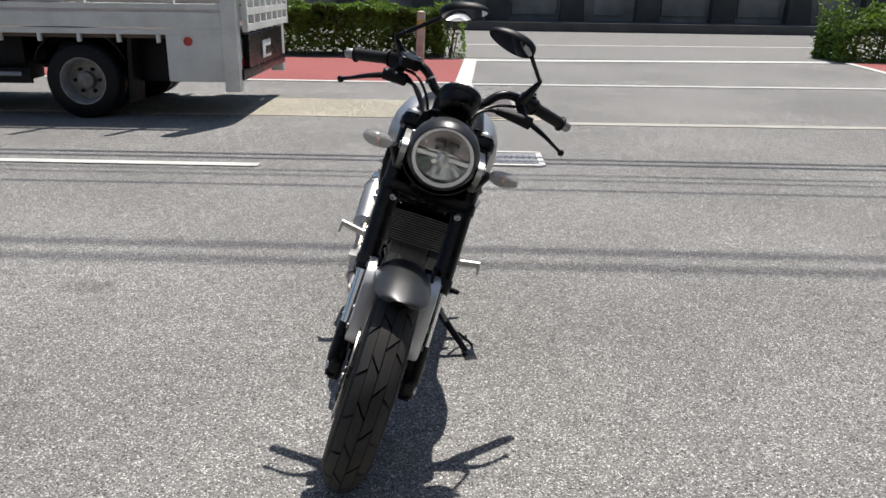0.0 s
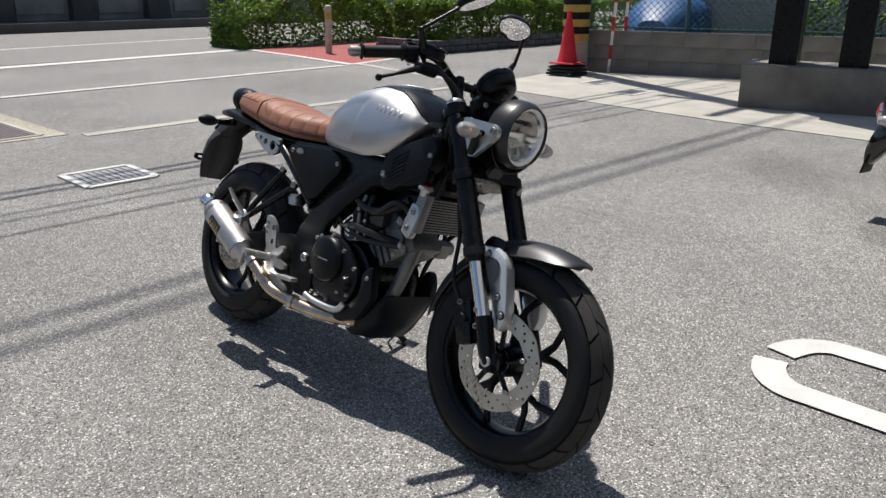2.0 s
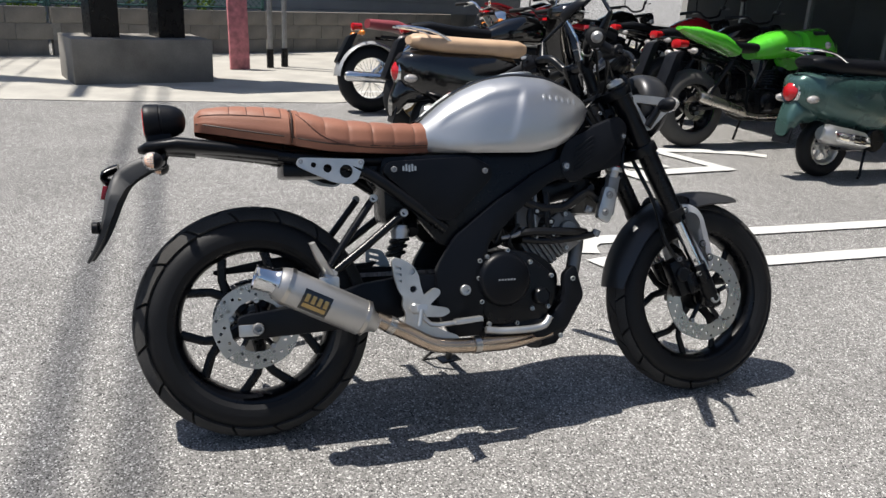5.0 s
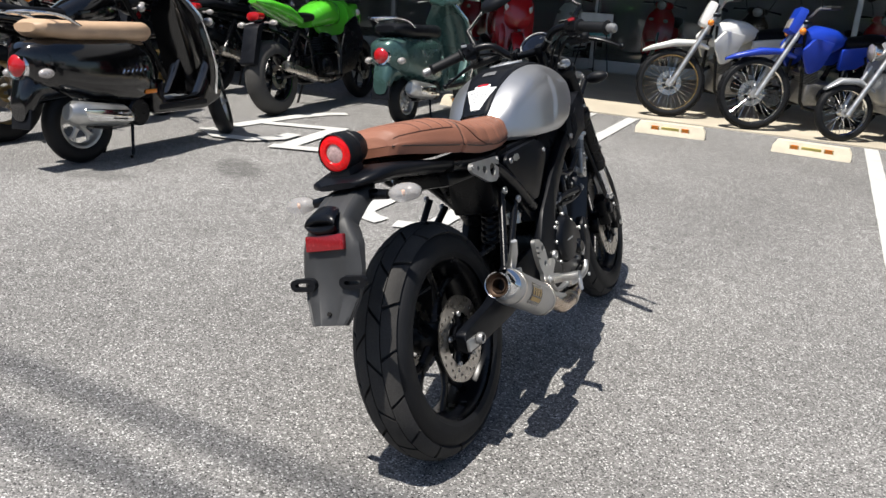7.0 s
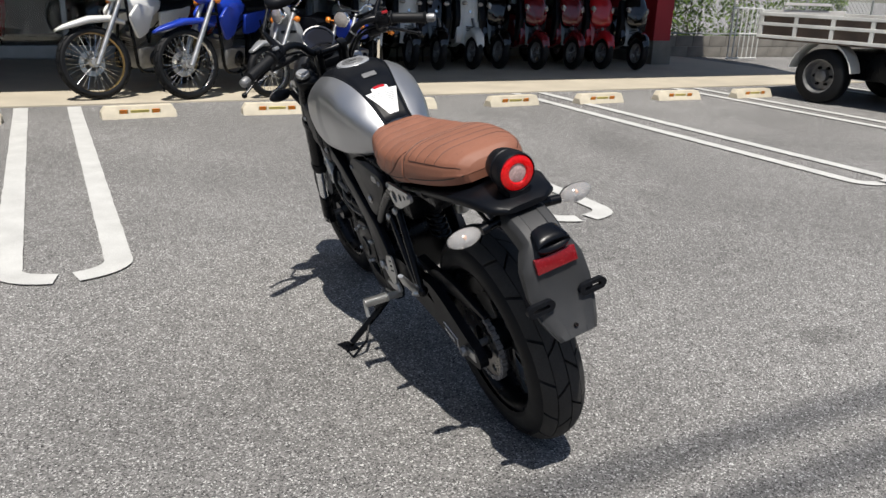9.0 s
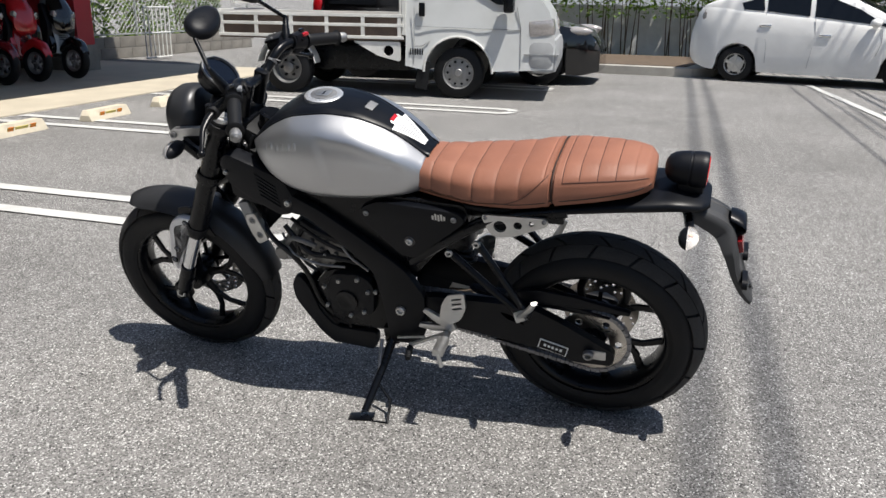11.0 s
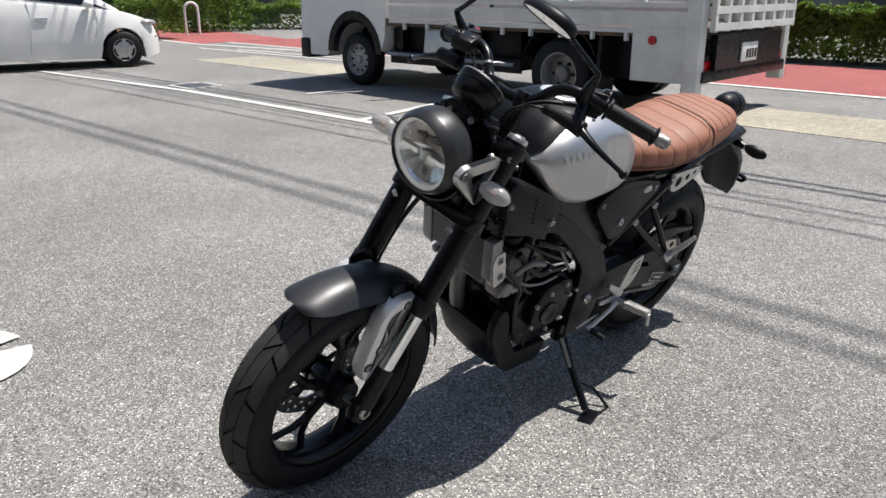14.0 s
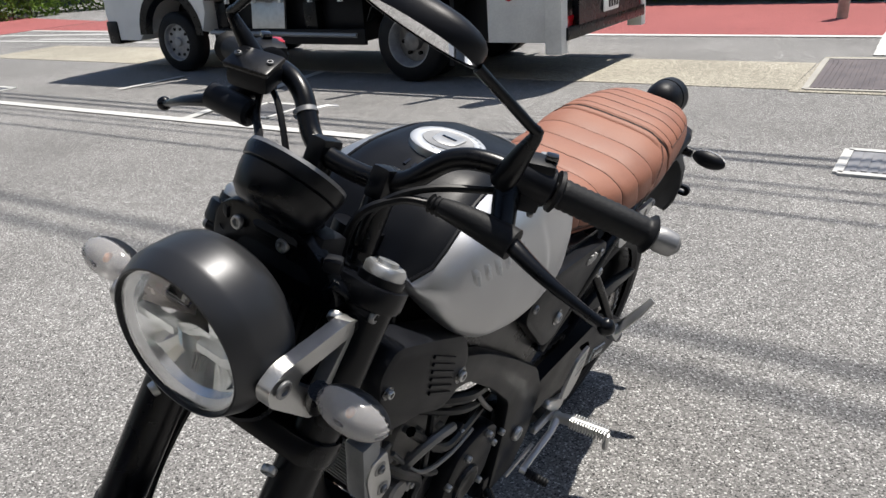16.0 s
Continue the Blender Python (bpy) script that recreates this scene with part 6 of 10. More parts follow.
for s in (-1, 1):
    b = BM()
    outl = [(s * 0.066 + 0.036 * math.copysign(1, math.cos(a)) * 0.5 + 0.016 * math.cos(a), 0.568 + 0.014 * math.sin(a)) for a in [2 * math.pi * k / 24 for k in range(24)]]
    hole = [(s * 0.066 + 0.030 * math.copysign(1, math.cos(a)) * 0.5 + 0.006 * math.cos(a), 0.568 + 0.005 * math.sin(a)) for a in [2 * math.pi * k / 24 for k in range(24)]]
    vo = [[b.verts.new((x, y, z)) for y, z in outl] for x in (-1.042, -1.030)]
    vi = [[b.verts.new((x, y, z)) for y, z in hole] for x in (-1.042, -1.030)]
    for i in range(24):
        j = (i + 1) % 24
        b.faces.new((vo[0][i], vo[0][j], vo[1][j], vo[1][i]))
        b.faces.new((vi[0][i], vi[1][i], vi[1][j], vi[0][j]))
        for k in range(2):
            b.faces.new((vo[k][i], vo[k][j], vi[k][j], vi[k][i]))
    part("plate_tab", fix(b), M_PLAST, fd, "slotted plate tab", 30)
b = BM()
disc(b, (-1.054, 0, 0.506), (-1, 0, 0.2), 0.005, 0.004, 10)
part("hole_plug", b, M_GLOSSB, fd)

# ---- frame, side covers, engine ----
for s in (-1, 1):
    b = BM()
    spar = rounded([(0.170, 0.725), (0.300, 0.800), (0.345, 0.80), (0.352, 0.70), (0.27, 0.678), (0.130, 0.655), (0.030, 0.575), (-0.055, 0.492), (-0.070, 0.40), (-0.078, 0.245), (-0.165, 0.245), (-0.198, 0.30), (-0.205, 0.43), (-0.150, 0.515), (-0.030, 0.605), (0.08, 0.680)], 0.02)
    plate(b, spar, s * 0.112, s * 0.138, bevel=0.006)
    P("frame_spar", b, M_MATT, "matt black perimeter frame spar", 40)
    b = BM()
    cov = rounded([(-0.345, 0.690), (-0.325, 0.716), (-0.095, 0.728), (-0.040, 0.700), (-0.038, 0.668), (-0.150, 0.558), (-0.190, 0.556), (-0.240, 0.600)], 0.02)
    plate(b, cov, s * 0.105, s * 0.134, bevel=0.007)
    sc = P("side_cover", b, M_MATT, "matt black side cover", 40)
    for px, pz in ((-0.310, 0.695), (-0.060, 0.688)):
        b = BM()
        bolt(b, (px, s * 0.133, pz), (0, s, 0), 0.008, 0.005)
        part("bolt", fix(b), M_ALU_D, sc)
    if s > 0:
        b = BM()
        lathe(b, [(0.002, 0.001), (0.015, 0.001), (0.016, 0.0)], (-0.178, 0.1342, 0.612), (0, 1, 0), 20)
        part("bolt_recess", fix(b), M_GLOSSB, sc)
        b = BM()
        bolt(b, (-0.178, 0.134, 0.612), (0, 1, 0), 0.0105, 0.006)
        part("bolt", fix(b), M_ALU, sc)
    b = BM()
    for k in range(5):
        box(b, (-0.285 + 0.008 * k, s * 0.1345, 0.697 + 0.002 * (k % 2)), (0.005, 0.003, 0.018 if 0 < k < 4 else 0.012))
    part("badge", b, M_ALU, sc, "small silver badge", 0)
    b = BM()
    vc = rounded([(0.152, 0.716), (0.176, 0.768), (0.262, 0.806), (0.345, 0.838), (0.372, 0.806), (0.356, 0.742), (0.300, 0.700), (0.205, 0.650), (0.166, 0.660)], 0.018)
    plate(b, vc, s * 0.086, s * 0.142, bevel=0.012)
    v = P("vent_cover", b, M_PLAST, "black vented side panel", 40)
    for k in range(6):
        b = BM()
        q = k / 5
        box(b, (lerp(0.232, 0.226, q), s * 0.1425, lerp(0.762, 0.698, q)), (0.068, 0.005, 0.0050), pose(0, 0, 0, 0, -31, 0), bevel=0.001)
        part("vent_slat", fix(b), M_PLAST, v, "", 0)
    for px, pz, r in ((0.174, 0.697, 0.0085), (0.352, 0.778, 0.006)):
        b = BM()
        lathe(b, [(0.002, 0.0015), (r * 1.5, 0.0015), (r * 1.6, 0)], (px, s * 0.1415, pz), (0, s, 0), 18)
        bw = part("bolt_recess", fix(b), M_GLOSSB, v)
        b = BM()
        bolt(b, (px, s * 0.1425, pz), (0, s, 0), r, 0.006)
        part("bolt", fix(b), M_ALU, bw)
    # subframe rail and seat hanger plate
    b = BM()
    tube(b, [(-0.17, s * 0.115, 0.535), (-0.30, s * 0.122, 0.635), (-0.42, s * 0.12, 0.705), (-0.60, s * 0.10, 0.735)], 0.016, 10, smooth=3)
    P("subframe_rail", b, M_BLACK)
    b = BM()
    hp = rounded([(-0.385, 0.722), (-0.555, 0.728), (-0.562, 0.708), (-0.470, 0.665), (-0.425, 0.658), (-0.405, 0.668)], 0.012)
    plate(b, hp, s * 0.128, s * 0.136, hole=[(-0.435, 0.692, 0.017), (-0.482, 0.700, 0.011), (-0.517, 0.709, 0.007)])
    bk = BM()
    plate(bk, rounded([(-0.390, 0.716), (-0.545, 0.722), (-0.465, 0.672), (-0.420, 0.664)], 0.012), s * 0.112, s * 0.120, bevel=0.002)
    P("hanger_backing", bk, M_RUBBER, "", 30)
    hg = P("hanger_plate", b, M_ALU, "silver seat hanger plate with three holes", 30)
    for px, pz in ((-0.397, 0.714), (-0.549, 0.718)):
        b = BM()
        bolt(b, (px, s * 0.135, pz), (0, s, 0), 0.006, 0.004)
        part("bolt", fix(b), M_ALU_D, hg)
    # passenger peg bracket
    b = BM()
    tube(b, [(-0.365, s * 0.115, 0.620), (-0.44, s * 0.135, 0.52), (-0.50, s * 0.150, 0.435)], 0.010, 10)
    tube(b, [(-0.285, s * 0.115, 0.580), (-0.39, s * 0.135, 0.50), (-0.495, s * 0.150, 0.425)], 0.011, 10)
    ball(b, (-0.50, s * 0.150, 0.428), 0.017)
    P("peg_bracket", b, M_BLACK, "black passenger peg bracket")
    b = BM()
    tube(b, [(-0.488, s * 0.158, 0.428), (-0.500, s * 0.172, 0.446), (-0.520, s * 0.192, 0.480), (-0.538, s * 0.208, 0.516)], [0.016, 0.014, 0.013, 0.009], 10, flat=0.6)
    box(b, (-0.490, s * 0.160, 0.430), (0.030, 0.026, 0.030), pose(0, 0, 0, s * 30, 30, 0), bevel=0.004)
    P("passenger_peg", b, M_ALU, "folded silver passenger peg")
    for px, pz in ((-0.365, 0.622), (-0.285, 0.582)):
        b = BM()
        bolt(b, (px, s * 0.122, pz), (0, s, 0), 0.011, 0.008)
        P("bolt", b, M_ALU)
    b = BM()
    bolt(b, (-0.127, s * 0.138, 0.371), (0, s, 0), 0.015, 0.010)
    P("pivot_nut", b, M_ALU, "silver swingarm pivot nut")
b = BM()
box(b, (-0.20, 0, 0.63), (0.26, 0.15, 0.16), bevel=0.03)
P("air_box", b, M_BLACK, "black air box")
b = BM()
box(b, (0.20, 0, 0.71), (0.26, 0.15, 0.10), bevel=0.03)
P("inner_frame", b, M_BLACK, "black inner frame")
b = BM()
box(b, (-0.42, 0, 0.70), (0.34, 0.17, 0.04), bevel=0.012)
P("seat_pan", b, M_BLACK)
for s in (-1, 1):
    b = BM()
    plate(b, rounded([(-0.335, 0.728), (-0.10, 0.736), (0.16, 0.745), (0.31, 0.80), (0.30, 0.69), (0.13, 0.655), (0.02, 0.565), (-0.07, 0.49), (-0.18, 0.49), (-0.25, 0.575), (-0.345, 0.675)], 0.015), s * 0.080, s * 0.111, bevel=0.004)
    P("inner_panel", b, M_BLACK, "black inner panel", 40)
for s in (-1, 1):
    b = BM()
    tube(b, [(-0.45, s * 0.06, 0.70), (-0.62, s * 0.07, 0.735), (-0.78, s * 0.05, 0.755)], 0.012, 8)
    P("seat_rail", b, M_BLACK)

# engine block
b = BM()
plate(b, rounded([(-0.075, 0.255), (0.085, 0.250), (0.150, 0.300), (0.165, 0.40), (0.110, 0.455), (0.040, 0.47), (-0.060, 0.455), (-0.085, 0.40)], 0.03), -0.105, 0.105, bevel=0.008)
eng = P("engine", b, M_BLACK, "black single cylinder engine")
CY = pose(0.125, 0, 0.46, 0, 55, 0)
b = BM()
box(b, CY @ Vector((0, 0, 0.01)), (0.09, 0.11, 0.09), CY)
part("cylinder", fix(b), M_ENGINE, eng, "grey finned cylinder")
for k in range(7):
    b = BM()
    box(b, CY @ Vector((0, 0, -0.03 + 0.014 * k)), (0.105 - 0.004 * (k % 2), 0.125 + 0.012 * (k % 2), 0.009), CY, bevel=0.002)
    part("cooling_fin", fix(b), M_ENGINE, eng)
b = BM()
box(b, CY @ Vector((0.0, 0, 0.088)), (0.115, 0.135, 0.060), CY, bevel=0.012)
box(b, CY @ Vector((0.01, 0, 0.130)), (0.095, 0.120, 0.040), CY, bevel=0.014)
part("cylinder_head", fix(b), M_ENGINE, eng, "grey cylinder head")
for s in (-1, 1):
    b = BM()
    disc(b, CY @ Vector((0.0, s * 0.066, 0.105)), (0, s, 0), 0.026, 0.012, 20, chamfer=0.003)
    hc_ = part("head_cover", fix(b), M_ALU_D, eng)
    for px, pz in ((0.04, 0.07), (-0.04, 0.07), (0.045, 0.115), (-0.04, 0.125)):
        b = BM()
        bolt(b, CY @ Vector((px, s * 0.066, pz)), (0, s, 0), 0.007, 0.007)
        part("bolt", fix(b), M_ALU, hc_)
# right side: clutch cover
b = BM()
plate(b, rounded([(-0.085, 0.33), (-0.06, 0.27), (0.09, 0.265), (0.135, 0.32), (0.145, 0.385), (0.10, 0.43), (0.03, 0.475), (-0.06, 0.465), (-0.09, 0.40)], 0.03), -0.135, -0.10, bevel=0.008)
cc = part("clutch_case", fix(b), M_BLACK, eng)
b = BM()
lathe(b, [(1e-4, 0.024), (0.060, 0.024), (0.068, 0.020), (0.074, 0.010), (0.076, 0.0)], (-0.014, -0.132, 0.394), (0, -1, 0), 44)
part("clutch_cover", b, M_MATT, cc, "round matt black clutch cover")
b = BM()
for k in range(6):
    box(b, (-0.034 + 0.0085 * k, -0.1565, 0.394), (0.0055, 0.0012, 0.0045))
part("cover_mark", b, M_GREYP, cc, "", 0)
b = BM()
lathe(b, [(1e-4, 0.020), (0.018, 0.020), (0.024, 0.014), (0.026, 0)], (0.093, -0.132, 0.342), (0, -1, 0), 24)
part("oil_filter_cover", b, M_BLACK, cc)
for px, pz in ((-0.083, 0.447), (-0.087, 0.400), (-0.080, 0.336), (-0.062, 0.457), (-0.003, 0.472), (0.063, 0.437), (0.125, 0.397), (0.066, 0.309), (0.113, 0.312), (-0.06, 0.275), (0.02, 0.272)):
    b = BM()
    bolt(b, (px, -0.133, pz), (0, -1, 0), 0.0065, 0.010)
    part("bolt", fix(b), M_ALU, cc)
# left side: generator and sprocket covers
b = BM()
plate(b, rounded([(0.115, 0.40), (0.085, 0.465), (-0.01, 0.475), (-0.05, 0.44), (-0.035, 0.33), (0.07, 0.315), (0.11, 0.345)], 0.025), 0.10, 0.135, bevel=0.010)
gc = part("generator_cover", fix(b), M_MATT, eng, "matt black generator cover")
b = BM()
lathe(b, [(1e-4, 0.004), (0.020, 0.004), (0.026, 0.008), (0.034, 0.008), (0.036, 0)], (0.045, 0.133, 0.375), (0, 1, 0), 28)
part("timing_plug", b, M_BLACK, gc)
for px, pz in ((0.112, 0.418), (0.061, 0.445), (0.0, 0.458), (-0.029, 0.418), (-0.055, 0.424), (-0.007, 0.342), (0.112, 0.350), (0.04, 0.322)):
    b = BM()
    bolt(b, (px, 0.134, pz), (0, 1, 0), 0.0065, 0.010)
    part("bolt", fix(b), M_ALU, gc)
b = BM()
plate(b, rounded([(-0.05, 0.46), (-0.07, 0.30), (-0.13, 0.30), (-0.15, 0.40), (-0.11, 0.45)], 0.02), 0.08, 0.115, bevel=0.008)
part("sprocket_cover", fix(b), M_BLACK, eng)
b = BM()
box(b, (0.03, 0, 0.55), (0.17, 0.10, 0.12), pose(0, 0, 0, 0, -25, 0), bevel=0.03)
box(b, (0.215, 0, 0.64), (0.16, 0.12, 0.07), pose(0, 0, 0, 0, -10, 0), bevel=0.02)
part("air_duct", fix(b), M_BLACK, eng)
# throttle body, hoses, wiring between frame and head
b = BM()
tube(b, [(0.05, 0.0, 0.60), (0.09, 0.0, 0.58), (0.14, 0.0, 0.545)], 0.032, 14)
box(b, (0.075, 0.04, 0.585), (0.06, 0.04, 0.05), bevel=0.008)
box(b, (0.09, -0.045, 0.56), (0.07, 0.04, 0.06), bevel=0.01)
part("throttle_body", fix(b), M_ALU_D, eng)
for pts, r, m in (([(0.29, -0.10, 0.60), (0.24, -0.125, 0.625), (0.17, -0.125, 0.585), (0.10, -0.115, 0.565)], 0.010, M_CABLE), ([(0.25, -0.10, 0.51), (0.18, -0.128, 0.515), (0.08, -0.128, 0.52), (0.03, -0.11, 0.515)], 0.012, M_CABLE), ([(0.03, -0.118, 0.46), (0.01, -0.122, 0.50), (0.04, -0.118, 0.54)], 0.005, M_CABLE), ([(0.09, -0.118, 0.62), (0.085, -0.126, 0.56), (0.09, -0.122, 0.50)], 0.006, M_ALU_D), ([(0.12, -0.118, 0.62), (0.118, -0.128, 0.56), (0.125, -0.122, 0.50)], 0.006, M_CABLE),
                  ([(0.30, 0.10, 0.60), (0.26, 0.125, 0.56), (0.20, 0.125, 0.50), (0.175, 0.11, 0.43), (0.15, 0.11, 0.34), (0.12, 0.10, 0.29)], 0.008, M_CABLE), ([(0.22, 0.11, 0.60), (0.15, 0.128, 0.53), (0.08, 0.125, 0.52), (0.0, 0.11, 0.50)], 0.008, M_CABLE), ([(0.20, 0.10, 0.62), (0.12, 0.122, 0.58), (0.05, 0.12, 0.545), (-0.04, 0.10, 0.50)], 0.006, M_CABLE), ([(0.23, 0.11, 0.53), (0.19, 0.128, 0.57), (0.12, 0.124, 0.55)], 0.008, M_ENGINE), ([(0.16, 0.11, 0.62), (0.10, 0.126, 0.60), (0.03, 0.118, 0.57)], 0.010, M_CABLE)):
    b = BM()
    tube(b, pts, r, 8, smooth=5)
    P("hose", b, m)
for pts, r, m, nm in (([(0.05, -0.115, 0.498), (0.13, -0.122, 0.492), (0.22, -0.118, 0.498), (0.275, -0.108, 0.505)], 0.0095, M_CABLE, "hose"),
                      ([(0.126, -0.120, 0.625), (0.124, -0.128, 0.560), (0.132, -0.124, 0.490)], 0.0075, M_BLACK, "bracket_bar"),
                      ([(0.085, -0.118, 0.60), (0.070, -0.126, 0.555), (0.082, -0.122, 0.505)], 0.010, M_BLACK, "bracket_bar"),
                      ([(-0.105, -0.112, 0.50), (-0.085, -0.122, 0.53), (-0.068, -0.118, 0.495), (-0.050, -0.122, 0.525), (-0.030, -0.118, 0.492), (-0.012, -0.122, 0.53), (0.0, -0.112, 0.50)], 0.0038, M_CABLE, "wire"),
                      ([(-0.01, -0.115, 0.505), (0.03, -0.124, 0.512), (0.055, -0.118, 0.53)], 0.0055, M_ALU_D, "wire"),
                      ([(0.03, -0.116, 0.62), (0.10, -0.124, 0.585), (0.19, -0.118, 0.59), (0.27, -0.105, 0.64)], 0.013, M_CABLE, "hose"),
                      ([(0.16, 0.105, 0.60), (0.185, 0.122, 0.545), (0.17, 0.118, 0.485), (0.135, 0.120, 0.46)], 0.0055, M_CABLE, "wire"),
                      ([(0.05, 0.112, 0.575), (0.02, 0.124, 0.53), (-0.03, 0.116, 0.48)], 0.0045, M_ENGINE, "wire"),
                      ([(0.24, 0.10, 0.565), (0.20, 0.126, 0.515), (0.12, 0.128, 0.49), (0.04, 0.122, 0.487)], 0.0040, M_ENGINE, "wire")):
    b = BM()
    tube(b, pts, r, 8, smooth=5)
    P(nm, b, m)
for q in ((0.088, -0.128, 0.575), (0.128, -0.130, 0.545), (0.135, -0.128, 0.510), (0.278, -0.112, 0.508), (0.255, -0.112, 0.575), (0.155, 0.118, 0.535), (0.095, 0.122, 0.525), (0.215, 0.118, 0.50)):
    b = BM()
    box(b, q, (0.022, 0.014, 0.020), pose(0, 0, 0, 0, 25, 0), bevel=0.004)
    cn = P("connector", b, M_PLAST if q[0] < 0.2 else M_ALU_D)
    b = BM()
    bolt(b, Vector(q) + Vector((0, math.copysign(0.007, q[1]), 0)), (0, math.copysign(1, q[1]), 0), 0.005, 0.004)
    part("bolt", fix(b), M_ALU, cn)
# grey head casting seen from the left
b = BM()
plate(b, rounded([(0.205, 0.575), (0.165, 0.592), (0.080, 0.548), (0.035, 0.505), (0.060, 0.470), (0.120, 0.462), (0.175, 0.470), (0.215, 0.525)], 0.016), 0.060, 0.082, bevel=0.008)
part("head_casting", fix(b), M_ENGINE, eng, "grey head casting")
for px, pz in ((0.190, 0.566), (0.155, 0.540), (0.110, 0.540), (0.085, 0.500), (0.165, 0.492), (0.130, 0.510)):
    b = BM()
    bolt(b, (px, 0.081, pz), (0, 1, 0), 0.008 if px < 0.15 else 0.0065, 0.010)
    part("bolt", fix(b), M_ALU_D, eng)
b = BM()
box(b, (0.245, 0.085, 0.50), (0.04, 0.05, 0.05), pose(0, 0, 0, 0, 20, 0), bevel=0.008)
disc(b, (0.245, 0.105, 0.505), (0, 1, 0), 0.022, 0.02, 18, chamfer=0.004)
P("water_pump", b, M_ENGINE)
# radiator
RX = pose(0.318, 0, 0.612, 0, 12, 0)
b = BM()
box(b, RX @ Vector((0, 0, 0)), (0.028, 0.205, 0.105), RX)
rad = P("radiator", b, M_BLACK, "black radiator with silver side plates", 0)
for k in range(13):
    b = BM()
    box(b, RX @ Vector((0.015, 0, -0.048 + 0.008 * k)), (0.006, 0.20, 0.0028), RX)
    part("fin", b, M_ALU_D, rad, "", 0)
for s in (-1, 1):
    b = BM()
    plate(b, rounded([(0.303, 0.640), (0.334, 0.632), (0.338, 0.605), (0.317, 0.540), (0.308, 0.534), (0.277, 0.551), (0.279, 0.570)], 0.008), s * 0.104, s * 0.128, bevel=0.005)
    sp = part("side_plate", fix(b), M_ALU, rad, "silver radiator side plate")
    for px, pz in ((0.315, 0.615), (0.300, 0.567)):
        b = BM()
        lathe(b, [(0.004, 0.001), (0.010, 0.001), (0.0115, 0.0)], (px, s * 0.1285, pz), (0, s, 0), 16)
        part("bolt_recess", fix(b), M_ALU_D, sp)
        b = BM()
        bolt(b, (px, s * 0.1285, pz), (0, s, 0), 0.0065, 0.005)
        part("bolt", fix(b), M_ALU_D, sp)
for s in (-1, 1):
    b = BM()
    box(b, RX @ Vector((0.006, s * 0.108, 0.004)), (0.036, 0.034, 0.118), RX, bevel=0.009)
    part("end_tank", fix(b), M_TANKG, rad, "dull grey end tank")
b = BM()
lathe(b, [(0.013, -0.012), (0.014, 0.004), (0.021, 0.006), (0.022, 0.012), (0.019, 0.017), (1e-4, 0.018)], RX @ Vector((0.002, -0.118, 0.066)), (0.2, -0.1, 1), 20)
rc_ = part("radiator_cap", fix(b), M_ALU, rad)
b = BM()
disc(b, RX @ Vector((0.004, -0.1195, 0.0855)), (0.2, -0.1, 1), 0.0145, 0.002, 20)
part("cap_label", b, M_REDP, rc_, "red cap label", 0)
# header pipe, belly cover, exhaust
# front run in a darker grey than the exhaust pipe below
b = BM()
tube(b, [(0.215, -0.02, 0.525), (0.255, -0.03, 0.505), (0.245, -0.040, 0.44), (0.225, -0.045, 0.37), (0.185, -0.055, 0.29), (0.12, -0.10, 0.235)], 0.0205, 16, smooth=5)
P("header_pipe", b, M_ENGINE, "dark grey header pipe", 50)
b = BM()
tube(b, [(0.13, -0.097, 0.238), (0.12, -0.10, 0.235), (0.0, -0.14, 0.222), (-0.12, -0.165, 0.226), (-0.225, -0.178, 0.238), (-0.30, -0.184, 0.275), (-0.385, -0.190, 0.320)], 0.0205, 16, smooth=5)
P("exhaust_pipe", b, M_TITAN, "burnt steel exhaust pipe", 50)
for q0, q1 in (((-0.10, -0.162, 0.226), (-0.118, -0.165, 0.226)), ((-0.335, -0.187, 0.295), (-0.352, -0.188, 0.304))):
    b = BM()
    tube(b, [q0, q1], 0.024, 16)
    P("pipe_clamp", b, M_STEEL)
M0, M1 = Vector((-0.398, -0.194, 0.314)), Vector((-0.628, -0.206, 0.427))
MD = (M0 - M1).normalized()
b = BM()
tube(b, [M0 + MD * 0.02, M0, M0 - MD * 0.012, M0 - MD * 0.018, M1 + MD * 0.03, M1 + MD * 0.014, M1], [0.022, 0.028, 0.043, 0.0455, 0.0455, 0.043, 0.036], 32)
muf = P("muffler", b, mat("brushed_titanium", (0.50, 0.49, 0.475), 0.42, metal=0.85, vary=0.06, scale=10, bump=0.05, bump_scale=600), "satin steel slip-on muffler", 40)
for q in (M0 - MD * 0.02, M1 + MD * 0.03):
    b = BM()
    tube(b, [q + MD * 0.005, q - MD * 0.005], 0.0468, 32)
    part("band", fix(b), M_STEEL, muf)
TD = Vector((-0.955, -0.03, 0.295)).normalized()
b = BM()
lathe(b, [(0.040, -0.006), (0.034, 0.002), (0.0310, 0.010), (0.0305, 0.044), (0.0325, 0.049), (0.0318, 0.051), (0.030, 0.050), (0.0285, 0.046)], M1, TD, 32)
part("tail_pipe", fix(b), M_CHROME, muf, "polished tail pipe")
b = BM()
lathe(b, [(0.0285, 0.046), (0.025, 0.038), (0.0195, 0.035), (0.0185, 0.040), (0.0165, 0.040), (0.0155, 0.030), (0.015, 0.004)], M1, TD, 28)
part("baffle", fix(b), M_SOOT, muf, "sooty inner pipe")
b = BM()
disc(b, M1 + TD * 0.004, TD, 0.0155, 0.003, 20)
part("dark_bore", b, M_RUBBER, muf)
